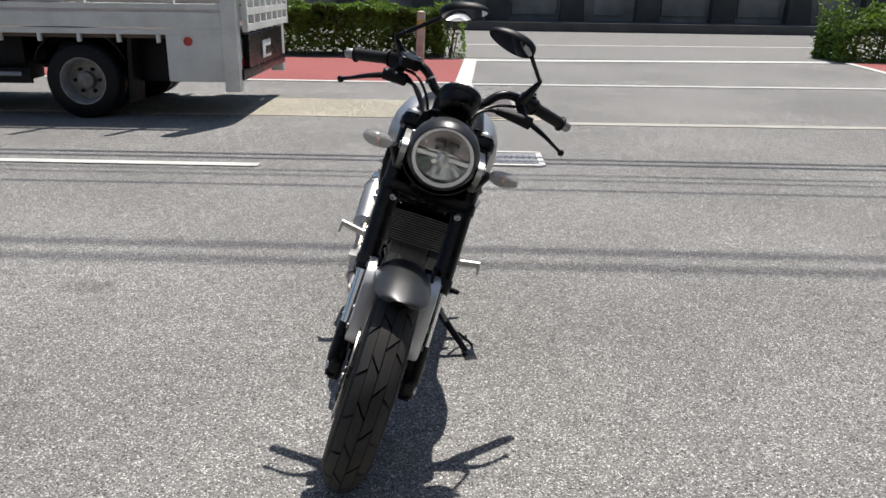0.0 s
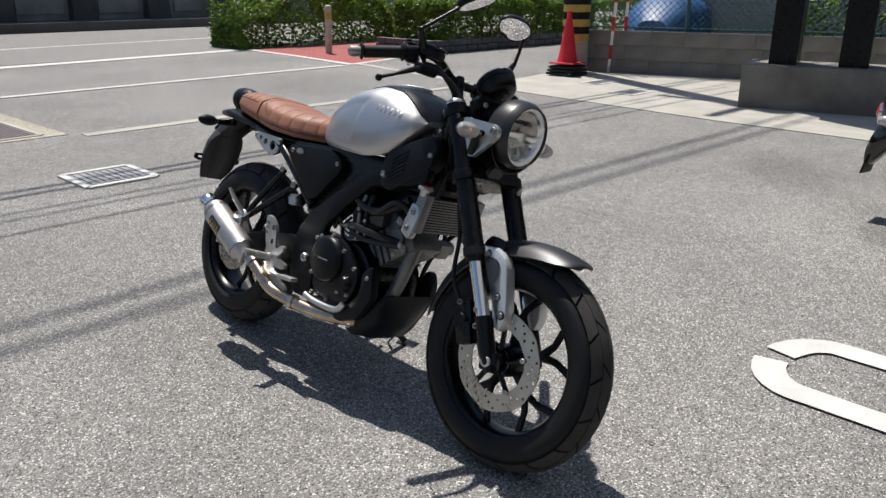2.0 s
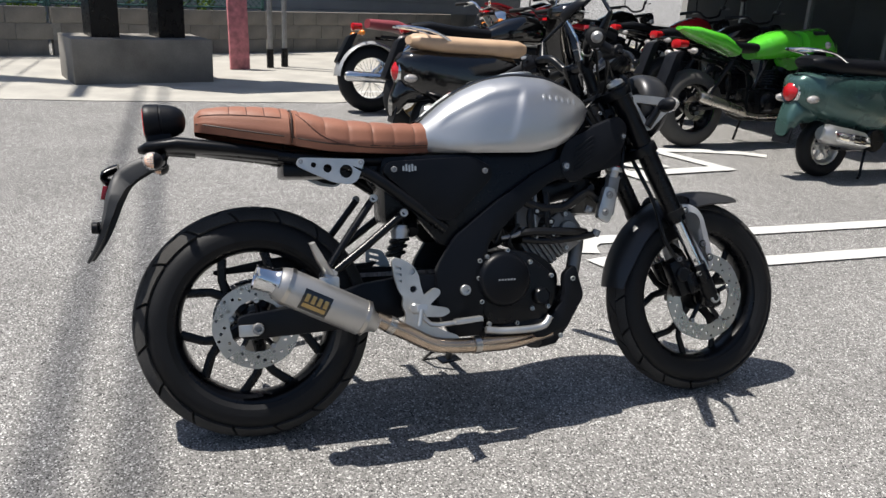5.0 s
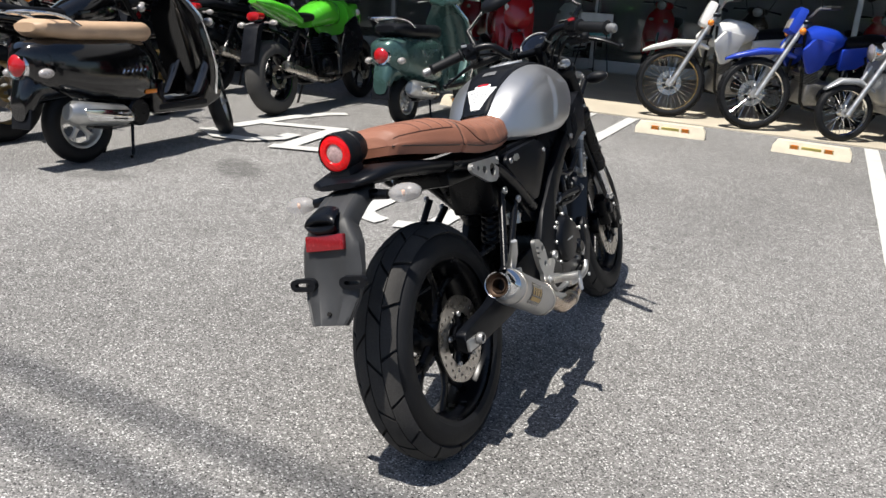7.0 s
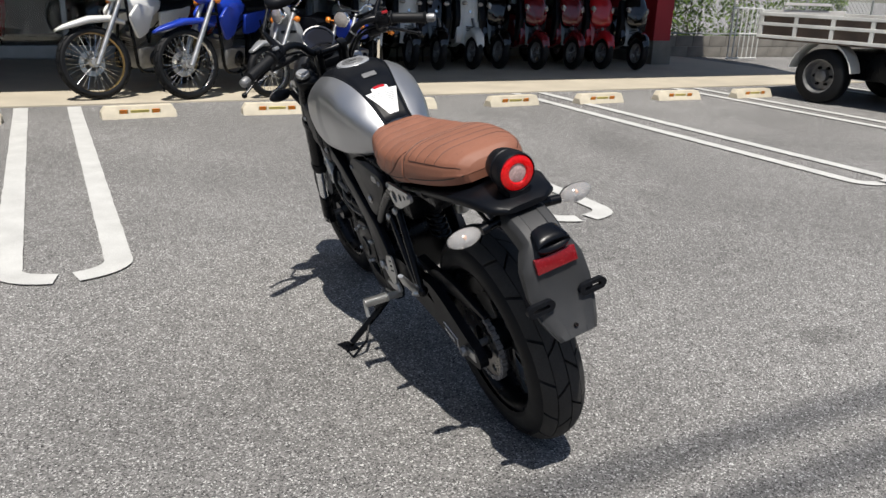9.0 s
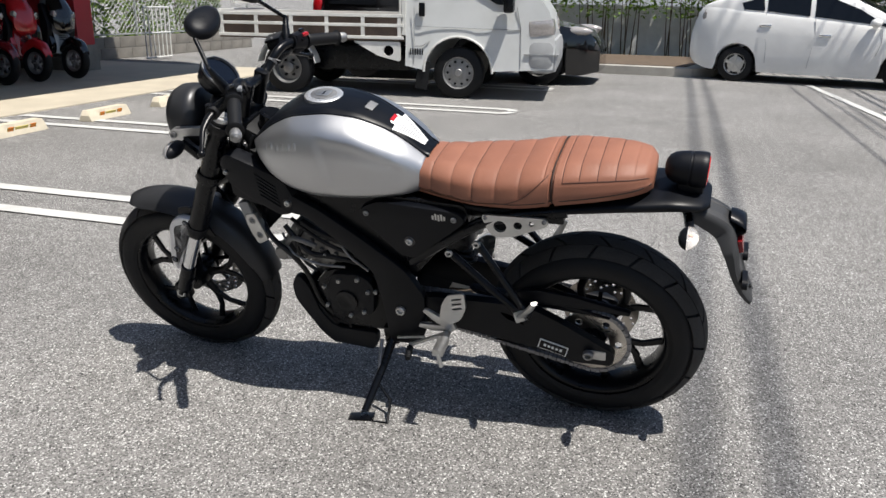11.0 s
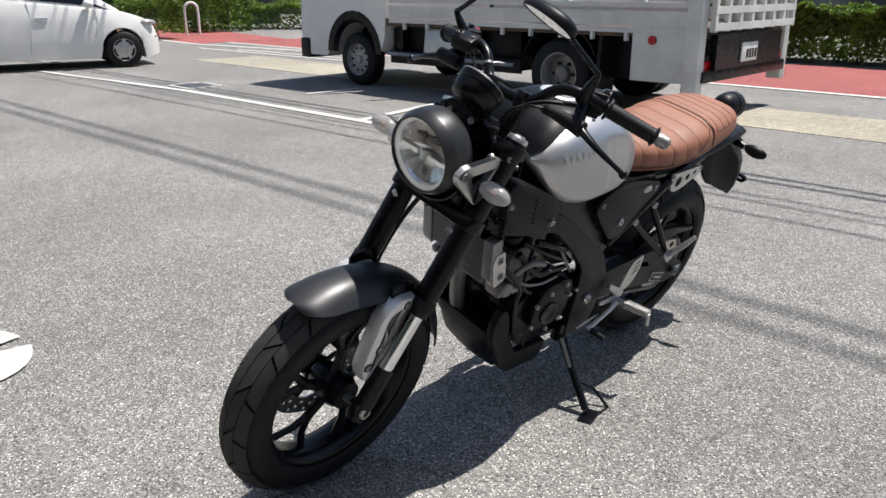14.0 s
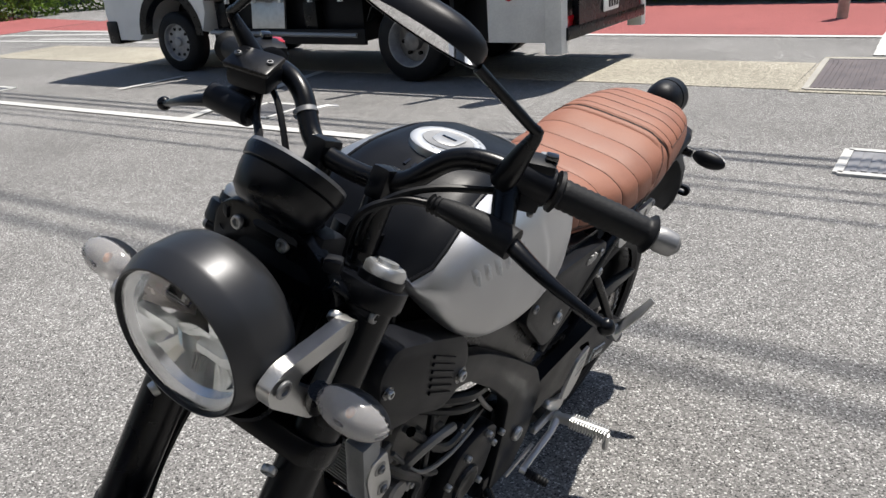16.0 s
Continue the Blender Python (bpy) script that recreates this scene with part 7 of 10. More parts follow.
# name plate on the muffler
b = BM()
up = Vector((0, -0.25, 1)) - MD * Vector((0, -0.25, 1)).dot(MD)
up.normalize()
outw = MD.cross(up).normalized()
if outw.y > 0:
    outw = -outw
PC = M0.lerp(M1, 0.60)
rows = []
for i in range(7):
    a = lerp(-0.62, 0.62, i / 6)
    rows.append([PC + MD * q + (outw * math.cos(a) + up * math.sin(a)) * 0.0464 for q in (-0.036, 0.036)])
grid(b, rows)
npl = part("name_plate", b, M_GLOSSB, muf, "black maker's plate with gold bars")
for k in range(4):
    b = BM()
    rows = []
    for i in range(4):
        a = lerp(-0.05, 0.38, i / 3)
        rows.append([PC + MD * (0.024 - 0.016 * k + q) + (outw * math.cos(a) + up * math.sin(a)) * 0.0470 for q in (-0.005, 0.005)])
    grid(b, rows)
    part("plate_bar", b, M_GOLD, npl)
b = BM()
rows = [[PC + MD * q + (outw * math.cos(a) + up * math.sin(a)) * 0.0470 for q in (-0.03, 0.03)] for a in (-0.38, -0.25, -0.14)]
grid(b, rows)
part("plate_bar", b, M_GOLD, npl)
b = BM()
tube(b, [M0.lerp(M1, 0.42) + Vector((0, 0.03, 0.045)), (-0.49, -0.158, 0.428)], 0.010, 8)
box(b, M0.lerp(M1, 0.42) + Vector((0.0, 0.02, 0.05)), (0.05, 0.012, 0.035), bevel=0.004)
P("muffler_bracket", b, M_ALU)
# belly cover
b = BM()
secs = []
for x, z0, z1, w in ((0.105, 0.178, 0.240, 0.108), (0.16, 0.188, 0.320, 0.108), (0.205, 0.235, 0.315, 0.098), (0.232, 0.292, 0.345, 0.090), (0.240, 0.318, 0.345, 0.086)):
    secs.append([(x, w, z1), (x, w * 1.02, lerp(z0, z1, 0.45)), (x, w * 0.75, z0 + 0.008), (x, w * 0.3, z0), (x, -w * 0.3, z0), (x, -w * 0.75, z0 + 0.008), (x, -w * 1.02, lerp(z0, z1, 0.45)), (x, -w, z1)])
loft(b, secs)
bl = P("belly_cover", b, M_PLAST, "black plastic belly cover", 40)
b = BM()
plate(b, rounded([(-0.08, 0.235), (0.10, 0.225), (0.175, 0.255), (0.225, 0.335), (0.200, 0.425), (0.165, 0.40), (0.165, 0.33), (0.125, 0.285), (-0.06, 0.265)], 0.014), -0.138, -0.108, bevel=0.005)
P("belly_side", b, M_PLAST, "", 40)
b = BM()
plate(b, rounded([(0.224, 0.420), (0.240, 0.384), (0.237, 0.333), (0.207, 0.279), (0.168, 0.215), (0.132, 0.180), (-0.007, 0.176), (-0.024, 0.212), (-0.024, 0.244), (0.100, 0.243), (0.126, 0.254), (0.160, 0.302), (0.181, 0.384), (0.204, 0.423)], 0.012), 0.088, 0.114, bevel=0.006)
P("belly_side", b, M_PLAST, "", 40)
b = BM()
tube(b, [(0.075, 0.10, 0.315), (0.068, 0.10, 0.235)], 0.008, 8)
P("belly_stay", b, M_BLACK)
for px, pz in ((0.190, 0.385), (0.150, 0.228), (0.010, 0.215)):
    b = BM()
    bolt(b, (px, -0.136, pz), (0, -1, 0), 0.007, 0.006)
    P("bolt", b, M_ALU)
b = BM()
tube(b, [(-0.075, -0.150, 0.262), (-0.02, -0.152, 0.255), (0.085, -0.150, 0.258), (0.115, -0.145, 0.285)], 0.010, 10, smooth=4)
P("engine_bar", b, M_ALU, "bright steel engine bar")

# swingarm, chain, shock
for s in (-1, 1):
    b = BM()
    if s < 0:
        plate(b, rounded([(-0.10, 0.40), (-0.10, 0.335), (-0.45, 0.285), (-0.71, 0.275), (-0.72, 0.335), (-0.55, 0.355), (-0.40, 0.40), (-0.25, 0.42)], 0.02), -0.118, -0.088, bevel=0.006)
    else:
        plate(b, rounded([(-0.10, 0.405), (-0.10, 0.335), (-0.30, 0.322), (-0.47, 0.300), (-0.56, 0.286), (-0.63, 0.262), (-0.735, 0.268), (-0.738, 0.312), (-0.64, 0.365), (-0.57, 0.402), (-0.50, 0.432), (-0.40, 0.430), (-0.25, 0.424)], 0.02), 0.096, 0.122, hole=[rounded([(-0.418, 0.404), (-0.440, 0.380), (-0.492, 0.368), (-0.470, 0.392)], 0.008)])
        plate(b, rounded([(-0.40, 0.425), (-0.47, 0.462), (-0.52, 0.474), (-0.62, 0.466), (-0.772, 0.438), (-0.768, 0.426), (-0.66, 0.432), (-0.55, 0.420), (-0.48, 0.405)], 0.008), 0.078, 0.096, bevel=0.004)
    P("swingarm", b, M_MATT, "matt black swingarm", 40)
    b = BM()
    box(b, (-0.690, s * 0.120, 0.300), (0.050, 0.010, 0.030), bevel=0.004)
    ad = P("axle_block", b, M_ALU, "silver chain adjuster")
    b = BM()
    bolt(b, (-0.668, s * 0.127, 0.305), (0, s, 0), 0.015, 0.014)
    part("nut", fix(b), M_ALU_D, ad)
b = BM()
box(b, (-0.569, 0.1235, 0.305), (0.082, 0.003, 0.032), pose(0, 0, 0, 0, -15, 0))
P("chain_sticker", b, M_PAPER, "small white-edged sticker", 0)
b = BM()
box(b, (-0.569, 0.1245, 0.305), (0.076, 0.0035, 0.027), pose(0, 0, 0, 0, -15, 0))
sf = P("sticker_field", b, M_BLACK, "", 0)
for k in range(5):
    b = BM()
    box(b, (-0.547 - 0.011 * k, 0.1265, 0.312 - 0.003 * k), (0.007, 0.001, 0.009 - 0.002 * (k % 2)), pose(0, 0, 0, 0, -15, 0))
    part("print_bar", b, M_PAPER, sf, "", 0)
b = BM()
teeth = 46
out = []
for k in range(teeth * 2):
    a = 2 * math.pi * k / (teeth * 2)
    r = 0.104 if k % 2 else 0.099
    out.append((RA[0] + r * math.cos(a), RA[2] + r * math.sin(a)))
plate(b, out, 0.068, 0.074, hole=[(RA[0], RA[2], 0.050)] + [(RA[0] + 0.074 * math.cos(2 * math.pi * k / 6), RA[2] + 0.074 * math.sin(2 * math.pi * k / 6), 0.011) for k in range(6)])
P("sprocket", b, M_STEEL, "steel rear sprocket", 30)
b = BM()
F0 = Vector((-0.10, 0.071, 0.375))
for k in range(27):
    a = radians(lerp(86, 266, k / 26))
    box(b, (RA[0] + 0.103 * math.cos(a), 0.071, RA[2] + 0.103 * math.sin(a)), (0.0105, 0.016 if k % 2 else 0.012, 0.011), Matrix.Rotation(-a - math.pi / 2, 3, "Y"))
for (p, q) in ((F0 + Vector((0, 0, 0.032)), Vector((RA[0], 0.071, RA[2] + 0.103))), (F0 - Vector((0, 0, 0.060)), Vector((RA[0], 0.071, RA[2] - 0.103)))):
    n = 46
    for k in range(n):
        c = p.lerp(q, (k + 0.5) / n)
        box(b, c, ((q - p).length / n * 0.86, 0.016 if k % 2 else 0.012, 0.011), (q - p).to_track_quat("X", "Z").to_matrix())
ch = P("chain", b, M_STEELPL, "drive chain", 0)
ch["kind"] = "stuff"
b = BM()
plate(b, rounded([(-0.32, 0.445), (-0.62, 0.425), (-0.72, 0.40), (-0.60, 0.408), (-0.34, 0.428)], 0.006), 0.060, 0.086, bevel=0.002)
P("chain_guard", b, M_PLAST)
b = BM()
tube(b, [(-0.245, -0.02, 0.60), (-0.29, -0.02, 0.46)], 0.018, 14)
tube(b, [(-0.255, -0.05, 0.585), (-0.262, -0.105, 0.53)], 0.02, 14)
P("shock_absorber", b, M_BLACK, "black shock absorber body")
b = BM()
coil = [Vector((-0.247, -0.02, 0.59)).lerp(Vector((-0.288, -0.02, 0.465)), k / 84) + Vector((0.026 * math.cos(k * math.pi / 6), 0.026 * math.sin(k * math.pi / 6), 0.008 * math.cos(k * math.pi / 6))) for k in range(85)]
tube(b, coil, 0.0052, 8)
P("shock_spring", b, M_BLACK)
b = BM()
lathe(b, [(1e-4, 0.034), (0.020, 0.034), (0.023, 0.028), (0.023, 0)], (-0.292, -0.10, 0.515), (0, 0, 1), 20)
lathe(b, [(0.0235, 0.024), (0.026, 0.024), (0.026, 0.014), (0.0235, 0.014)], (-0.292, -0.10, 0.515), (0, 0, 1), 20)
P("brake_fluid_cup", b, M_ALU, "small silver reservoir cup")
# rider foot controls
for s in (-1, 1):
    b = BM()
    if s < 0:
        hp = rounded([(-0.333, 0.460), (-0.324, 0.468), (-0.301, 0.463), (-0.275, 0.444), (-0.263, 0.422), (-0.257, 0.388), (-0.250, 0.366), (-0.220, 0.386), (-0.206, 0.380), (-0.205, 0.368), (-0.236, 0.341), (-0.185, 0.330), (-0.180, 0.318), (-0.201, 0.308), (-0.250, 0.311), (-0.252, 0.299), (-0.202, 0.273), (-0.160, 0.256), (-0.157, 0.244), (-0.200, 0.236), (-0.231, 0.246), (-0.291, 0.277), (-0.303, 0.292), (-0.299, 0.321), (-0.308, 0.343), (-0.305, 0.366), (-0.316, 0.381), (-0.327, 0.418)], 0.007)
        slots = [[(-0.325, z), (-0.325, z - 0.006), (-0.308, z - 0.012), (-0.308, z - 0.006)] for z in (0.448, 0.432, 0.416)]
        plate(b, hp, -0.172, -0.160, hole=[(-0.281, 0.432, 0.0095), (-0.278, 0.385, 0.0090)] + slots)
    else:
        hp = rounded([(-0.285, 0.470), (-0.334, 0.482), (-0.336, 0.430), (-0.318, 0.390), (-0.290, 0.368), (-0.255, 0.385), (-0.266, 0.436)], 0.010)
        plate(b, hp, 0.160, 0.166, hole=[[(-0.296, z), (-0.296, z - 0.006), (-0.324, z + 0.002), (-0.324, z + 0.008)] for z in (0.458, 0.442, 0.426)])
        plate(b, rounded([(-0.212, 0.406), (-0.202, 0.394), (-0.240, 0.362), (-0.285, 0.336), (-0.302, 0.345), (-0.290, 0.375), (-0.255, 0.382)], 0.008), 0.148, 0.160, bevel=0.003)
        plate(b, rounded([(-0.190, 0.348), (-0.184, 0.334), (-0.230, 0.328), (-0.290, 0.335), (-0.290, 0.356), (-0.240, 0.350)], 0.006), 0.146, 0.158, bevel=0.003)
    hh = P("heel_plate", b, M_ALU, "silver heel guard plate", 30)
    b = BM()
    tube(b, [(-0.27, s * 0.15, 0.325), (-0.275, s * 0.19, 0.335), (-0.282, s * 0.27, 0.348)], [0.011, 0.012, 0.011], 10)
    tube(b, [(-0.282, s * 0.268, 0.345), (-0.29, s * 0.272, 0.305)], 0.006, 8)
    fp = P("foot_peg", b, M_ALU, "ribbed silver foot peg")
    for k in range(14):
        b = BM()
        box(b, (-0.2755 - 0.00036 * k, s * (0.194 + 0.0055 * k), 0.3365 + 0.00075 * k), (0.029, 0.0030, 0.020), pose(0, 0, 0, s * 8, 0, s * 5), bevel=0.001)
        part("peg_rib", fix(b), M_ALU, fp)
    b = BM()
    if s < 0:
        tube(b, [(-0.26, -0.165, 0.33), (-0.235, -0.176, 0.292), (-0.17, -0.180, 0.292), (-0.125, -0.182, 0.296)], [0.010, 0.009, 0.009, 0.010], 8, smooth=3, flat=0.7)
        box(b, (-0.135, -0.185, 0.297), (0.075, 0.030, 0.012), pose(0, 0, 0, 0, -4, 0), bevel=0.003)
        disc(b, (-0.275, -0.172, 0.335), (0, -1, 0), 0.014, 0.010, 16, chamfer=0.003)
    else:
        tube(b, [(-0.28, 0.165, 0.335), (-0.235, 0.172, 0.318), (-0.155, 0.165, 0.268)], [0.010, 0.007, 0.007], 8, flat=0.7)
        tube(b, [(-0.155, 0.16, 0.268), (-0.158, 0.178, 0.266)], 0.007, 8)
        tube(b, [(-0.20, 0.155, 0.298), (-0.11, 0.15, 0.275)], 0.004, 6)
    fl = P("foot_lever", b, M_ALU, "silver foot lever")
    if s > 0:
        b = BM()
        tube(b, [(-0.157, 0.172, 0.2665), (-0.166, 0.218, 0.262)], 0.0085, 10)
        for k in range(7):
            lathe(b, [(0.008, -0.002), (0.0102, 0), (0.008, 0.002)], (-0.1580 - 0.0011 * k, 0.177 + 0.006 * k, 0.266 - 0.0006 * k), (-0.19, 1, -0.1), 12)
        part("toe_rubber", fix(b), M_RUBBER, fl, "ribbed black toe rubber")
# side stand on the left
b = BM()
tube(b, [(-0.082, 0.120, 0.250), (-0.070, 0.190, 0.190), (-0.045, 0.300, 0.105)], [0.015, 0.012, 0.011], 10)
box(b, (-0.080, 0.118, 0.26), (0.045, 0.03, 0.06), bevel=0.006)
sd = P("side_stand", b, M_BLACK, "black side stand")
b = BM()
box(b, (-0.040, 0.318, 0.094), (0.075, 0.045, 0.009), pose(0, 0, 0, 16.5, 0, 15), bevel=0.003)
tube(b, [(-0.055, 0.225, 0.160), (-0.115, 0.265, 0.130), (-0.125, 0.325, 0.098), (-0.06, 0.330, 0.094)], 0.005, 8)
part("stand_foot", fix(b), M_BLACK, sd)
b = BM()
tube(b, [(-0.055, 0.145, 0.255), (-0.06, 0.20, 0.185)], 0.006, 8)
part("stand_spring", b, M_STEELPL, sd)

# the front end, turned a little to the left on its stand
TURNED = ("tyre", "tread", "rim", "spoke", "hub", "axle", "brake_disc", "fork_tube", "fork_slider", "fork_foot", "axle_nut", "fork_cap", "fork_guard", "guard_bracket", "dust_seal", "lamp_shroud", "clutch_perch", "cable", "cable_tie", "throttle_housing", "master_cylinder", "cable_boot", "brake_caliper", "brake_hose", "front_fender", "fender_brace", "upper_clamp", "lower_clamp", "headlamp", "lamp_bracket", "lamp_stay", "indicator", "instrument", "lamp_mount", "handlebar", "bar_clamp", "grip", "bar_end", "switch_box", "lever", "mirror", "brake_reservoir", "horn", "wire_loom")
pivot = Vector((0.29, 0, 0.74))
steer_left = Matrix.Translation(pivot) @ Matrix.Rotation(radians(2.6), 4, Vector((-0.447, 0, 0.894))) @ Matrix.Translation(-pivot)
for ob in list(bike.children):
    if ob.type == "MESH" and ob.name.split(".")[0] in TURNED and sum(v.co.x for v in ob.data.vertices) / len(ob.data.vertices) > 0.1:
        for o in [ob] + list(ob.children_recursive):
            o.data.transform(steer_left)


# ---- other two-wheelers ----
def ring_sec(x, y, z, w, h, n=16, p=0.75, tilt=0.0):
    """A rounded upright section across the machine at x."""
    out = []
    for k in range(n):
        a = 2 * math.pi * k / n
        cy, cz = math.copysign(abs(math.cos(a)) ** p, math.cos(a)) * w, math.copysign(abs(math.sin(a)) ** p, math.sin(a)) * h
        out.append((x - tilt * cz, y + cy, z + cz))
    return out


def body(name, secs, material, parent, label="", p=0.75, n=16):
    b = BM()
    loft(b, [ring_sec(*s[:1], 0, *s[1:4], n, p, s[4] if len(s) > 4 else 0.0) for s in secs])
    return part(name, fix(b), material, parent, label, 50)


def rod(name, pts, r, material, parent, label="", seg=8, smooth=0):
    b = BM()
    tube(b, pts, r, seg, smooth)
    return part(name, fix(b), material, parent, label)


def scooter(m, paint, label, seat_m=None, lamp="round", shield=None, group="", rack=False, muffler_side=-1, wb=1.22, wheel_r=0.22, chrome_trim=False, tail=M_REDLENS, steer=0.0, slim=1.0):
    """A step-through scooter: leg shield, floor, rear body, seat, lamps, stand."""
    t = thing("scooter", m, label, "scooter", group)
    h = wb / 2
    sm = seat_m or M_PLAST
    for x in (h, -h):
        tyre(t, (x, 0, wheel_r), wheel_r, 0.05, wheel_r - 0.085, 0, seg=28)
        cast_rim(t, (x, 0, wheel_r), wheel_r - 0.087, 0.035, 5, 0.25, M_ALU_D if not chrome_trim else M_ALU, 0.035, 0.012, 0.04)
    body("front_fender", [(h - 0.22, wheel_r + 0.10, 0.06, 0.05), (h - 0.12, wheel_r + 0.19, 0.075, 0.07), (h, wheel_r + 0.24, 0.08, 0.06), (h + 0.12, wheel_r + 0.19, 0.07, 0.05), (h + 0.19, wheel_r + 0.10, 0.05, 0.03)], paint, t)
    b = BM()
    rows = []
    for k in range(11):
        q = k / 10
        z = lerp(0.30, 0.98, q)
        x = h - 0.17 - 0.16 * q + 0.02 * math.sin(q * math.pi)
        w = slim * track(q, [(0, 0.16), (0.35, 0.225), (0.75, 0.21), (1, 0.10)])
        rows.append([(x - 0.075 * (abs(c) ** 2) , c * w, z) for c in [lerp(-1, 1, j / 12) for j in range(13)]])
    loft(b, [r + [(x - 0.045, y * 0.96, z) for x, y, z in reversed(r)] for r in rows])
    part("leg_shield", fix(b), shield or paint, t, "", 50)
    if slim < 1:
        # dark inner guards beside a narrow shield, a vent and a small badge on it
        for s in (-1, 1):
            b = BM()
            plate(b, rounded([(h - 0.24, 0.34), (h - 0.20, 0.62), (h - 0.30, 0.90), (h - 0.36, 0.88), (h - 0.30, 0.34)], 0.03), s * 0.135, s * 0.205, bevel=0.012)
            part("leg_guard", fix(b), M_PLAST, t, "", 40)
        for k in range(3):
            b = BM()
            box(b, (h - 0.188 - 0.005 * k, 0, 0.47 + 0.022 * k), (0.012, 0.11, 0.010), bevel=0.003)
            part("vent_slat", fix(b), M_BLACK, t, "", 0)
        b = BM()
        disc(b, (h - 0.245, 0, 0.70), (1, 0, 0.2), 0.020, 0.012, 16, chamfer=0.003)
        part("badge", b, M_CHROME, t)
    if chrome_trim:
        for s in (0, 12):
            rod("shield_trim", [r[s] for r in rows], 0.011, M_CHROME, t, "chrome shield edge")
    b = BM()
    box(b, (0.06, 0, 0.285), (0.46, 0.36, 0.07), bevel=0.025)
    part("floor_board", fix(b), M_PLAST, t)
    for k in range(5):
        b = BM()
        box(b, (0.06, -0.13 + 0.065 * k, 0.324), (0.36, 0.022, 0.008), bevel=0.003)
        part("floor_rib", fix(b), M_RUBBER if not chrome_trim else M_GREYP, t, "", 0)
    body("rear_body", [(-h - 0.34, 0.61, 0.05, 0.05), (-h - 0.30, 0.60, 0.115, 0.11), (-h - 0.16, 0.575, 0.165, 0.155), (-h + 0.02, 0.54, 0.19, 0.185), (-0.32, 0.52, 0.195, 0.205), (-0.17, 0.50, 0.17, 0.205), (-0.09, 0.47, 0.13, 0.17), (-0.06, 0.44, 0.09, 0.12)], paint, t, n=28, p=0.62)
    for s in (-1, 1):
        b = BM()
        plate(b, rounded([(h - 0.20, 0.30), (h - 0.18, 0.40), (h - 0.25, 0.60), (h - 0.33, 0.46), (0.20, 0.335), (-0.10, 0.33), (-0.08, 0.46), (-0.20, 0.46), (-0.20, 0.25), (0.25, 0.235)], 0.035), s * 0.10, s * 0.178, bevel=0.016)
        part("floor_skirt", fix(b), paint, t, "", 40)
    body("seat", [(-h - 0.25, 0.79, 0.09, 0.025), (-h - 0.20, 0.785, 0.135, 0.05), (-h - 0.05, 0.765, 0.155, 0.06), (-0.42, 0.755, 0.16, 0.06), (-0.22, 0.745, 0.145, 0.065), (-0.10, 0.745, 0.11, 0.06), (-0.04, 0.745, 0.06, 0.035)], sm, t, "", 0.7, 24)
    body("rear_fender", [(-h - 0.37, 0.36, 0.06, 0.07), (-h - 0.33, 0.42, 0.08, 0.12), (-h - 0.27, 0.46, 0.09, 0.09), (-h - 0.1, 0.46, 0.10, 0.07), (-h + 0.15, 0.42, 0.10, 0.06)], paint if chrome_trim else M_BLACK, t)
    b = BM()
    box(b, (-h - 0.355, 0, 0.30), (0.012, 0.16, 0.11), pose(0, 0, 0, 0, 12, 0), bevel=0.003)
    part("plate_panel", b, M_PLAST, t)
    if chrome_trim:
        b = BM()
        lathe(b, [(0.052, 0.0), (0.078, 0.002), (0.084, -0.02), (0.080, -0.06), (0.03, -0.08)], (-h - 0.335, 0, 0.59), (-1, 0, 0.12), 28)
        tl = part("tail_lamp", fix(b), M_CHROME, t, "chrome tail lamp ring", 50)
        b = BM()
        lathe(b, [(1e-4, 0.032), (0.03, 0.028), (0.055, 0.014), (0.068, -0.004)], (-h - 0.335, 0, 0.59), (-1, 0, 0.12), 28)
        part("lens", fix(b), tail, tl, "red domed lens", 60)
    else:
        body("tail_lamp", [(-h - 0.335, 0.58, 0.03, 0.02), (-h - 0.325, 0.58, 0.075, 0.045), (-h - 0.26, 0.58, 0.09, 0.055)], tail, t, "red tail lamp")
    for s in (-1, 1):
        b = BM()
        ball(b, (-h - 0.27, s * 0.15, 0.545), 0.04, 12, 8, 0, (1.2, 0.8, 0.7))
        part("rear_indicator", b, M_INDLENS, t, "clear indicator")
    b = BM()
    box(b, (-0.36, 0, 0.27), (0.36, 0.2, 0.17), bevel=0.05)
    disc(b, (-0.28, muffler_side * 0.10, 0.27), (0, muffler_side, 0), 0.085, 0.05, 20, chamfer=0.012)
    part("engine", fix(b), M_BLACK, t)
    b = BM()
    tube(b, [(-0.38, muffler_side * 0.17, 0.25), (-0.45, muffler_side * 0.18, 0.27), (-h - 0.16, muffler_side * 0.18, 0.32), (-h - 0.20, muffler_side * 0.18, 0.33)], [0.03, 0.065, 0.07, 0.045], 14)
    mf = part("muffler", fix(b), M_ALU if chrome_trim else M_PLAST, t)
    b = BM()
    plate(b, rounded([(-0.42, 0.235), (-h - 0.12, 0.275), (-h - 0.14, 0.345), (-0.44, 0.305)], 0.02), muffler_side * 0.235, muffler_side * 0.25, bevel=0.004)
    sh = part("heat_shield", fix(b), M_CHROME if chrome_trim else M_ALU_D, mf)
    for k in range(3):
        b = BM()
        box(b, (-0.52, muffler_side * 0.2515, 0.262 + 0.022 * k), (0.10, 0.004, 0.009), pose(0, 0, 0, 0, 8, 0))
        part("slot", b, M_BLACK, sh, "", 0)
    top = Vector((h - 0.36, 0, 1.02))
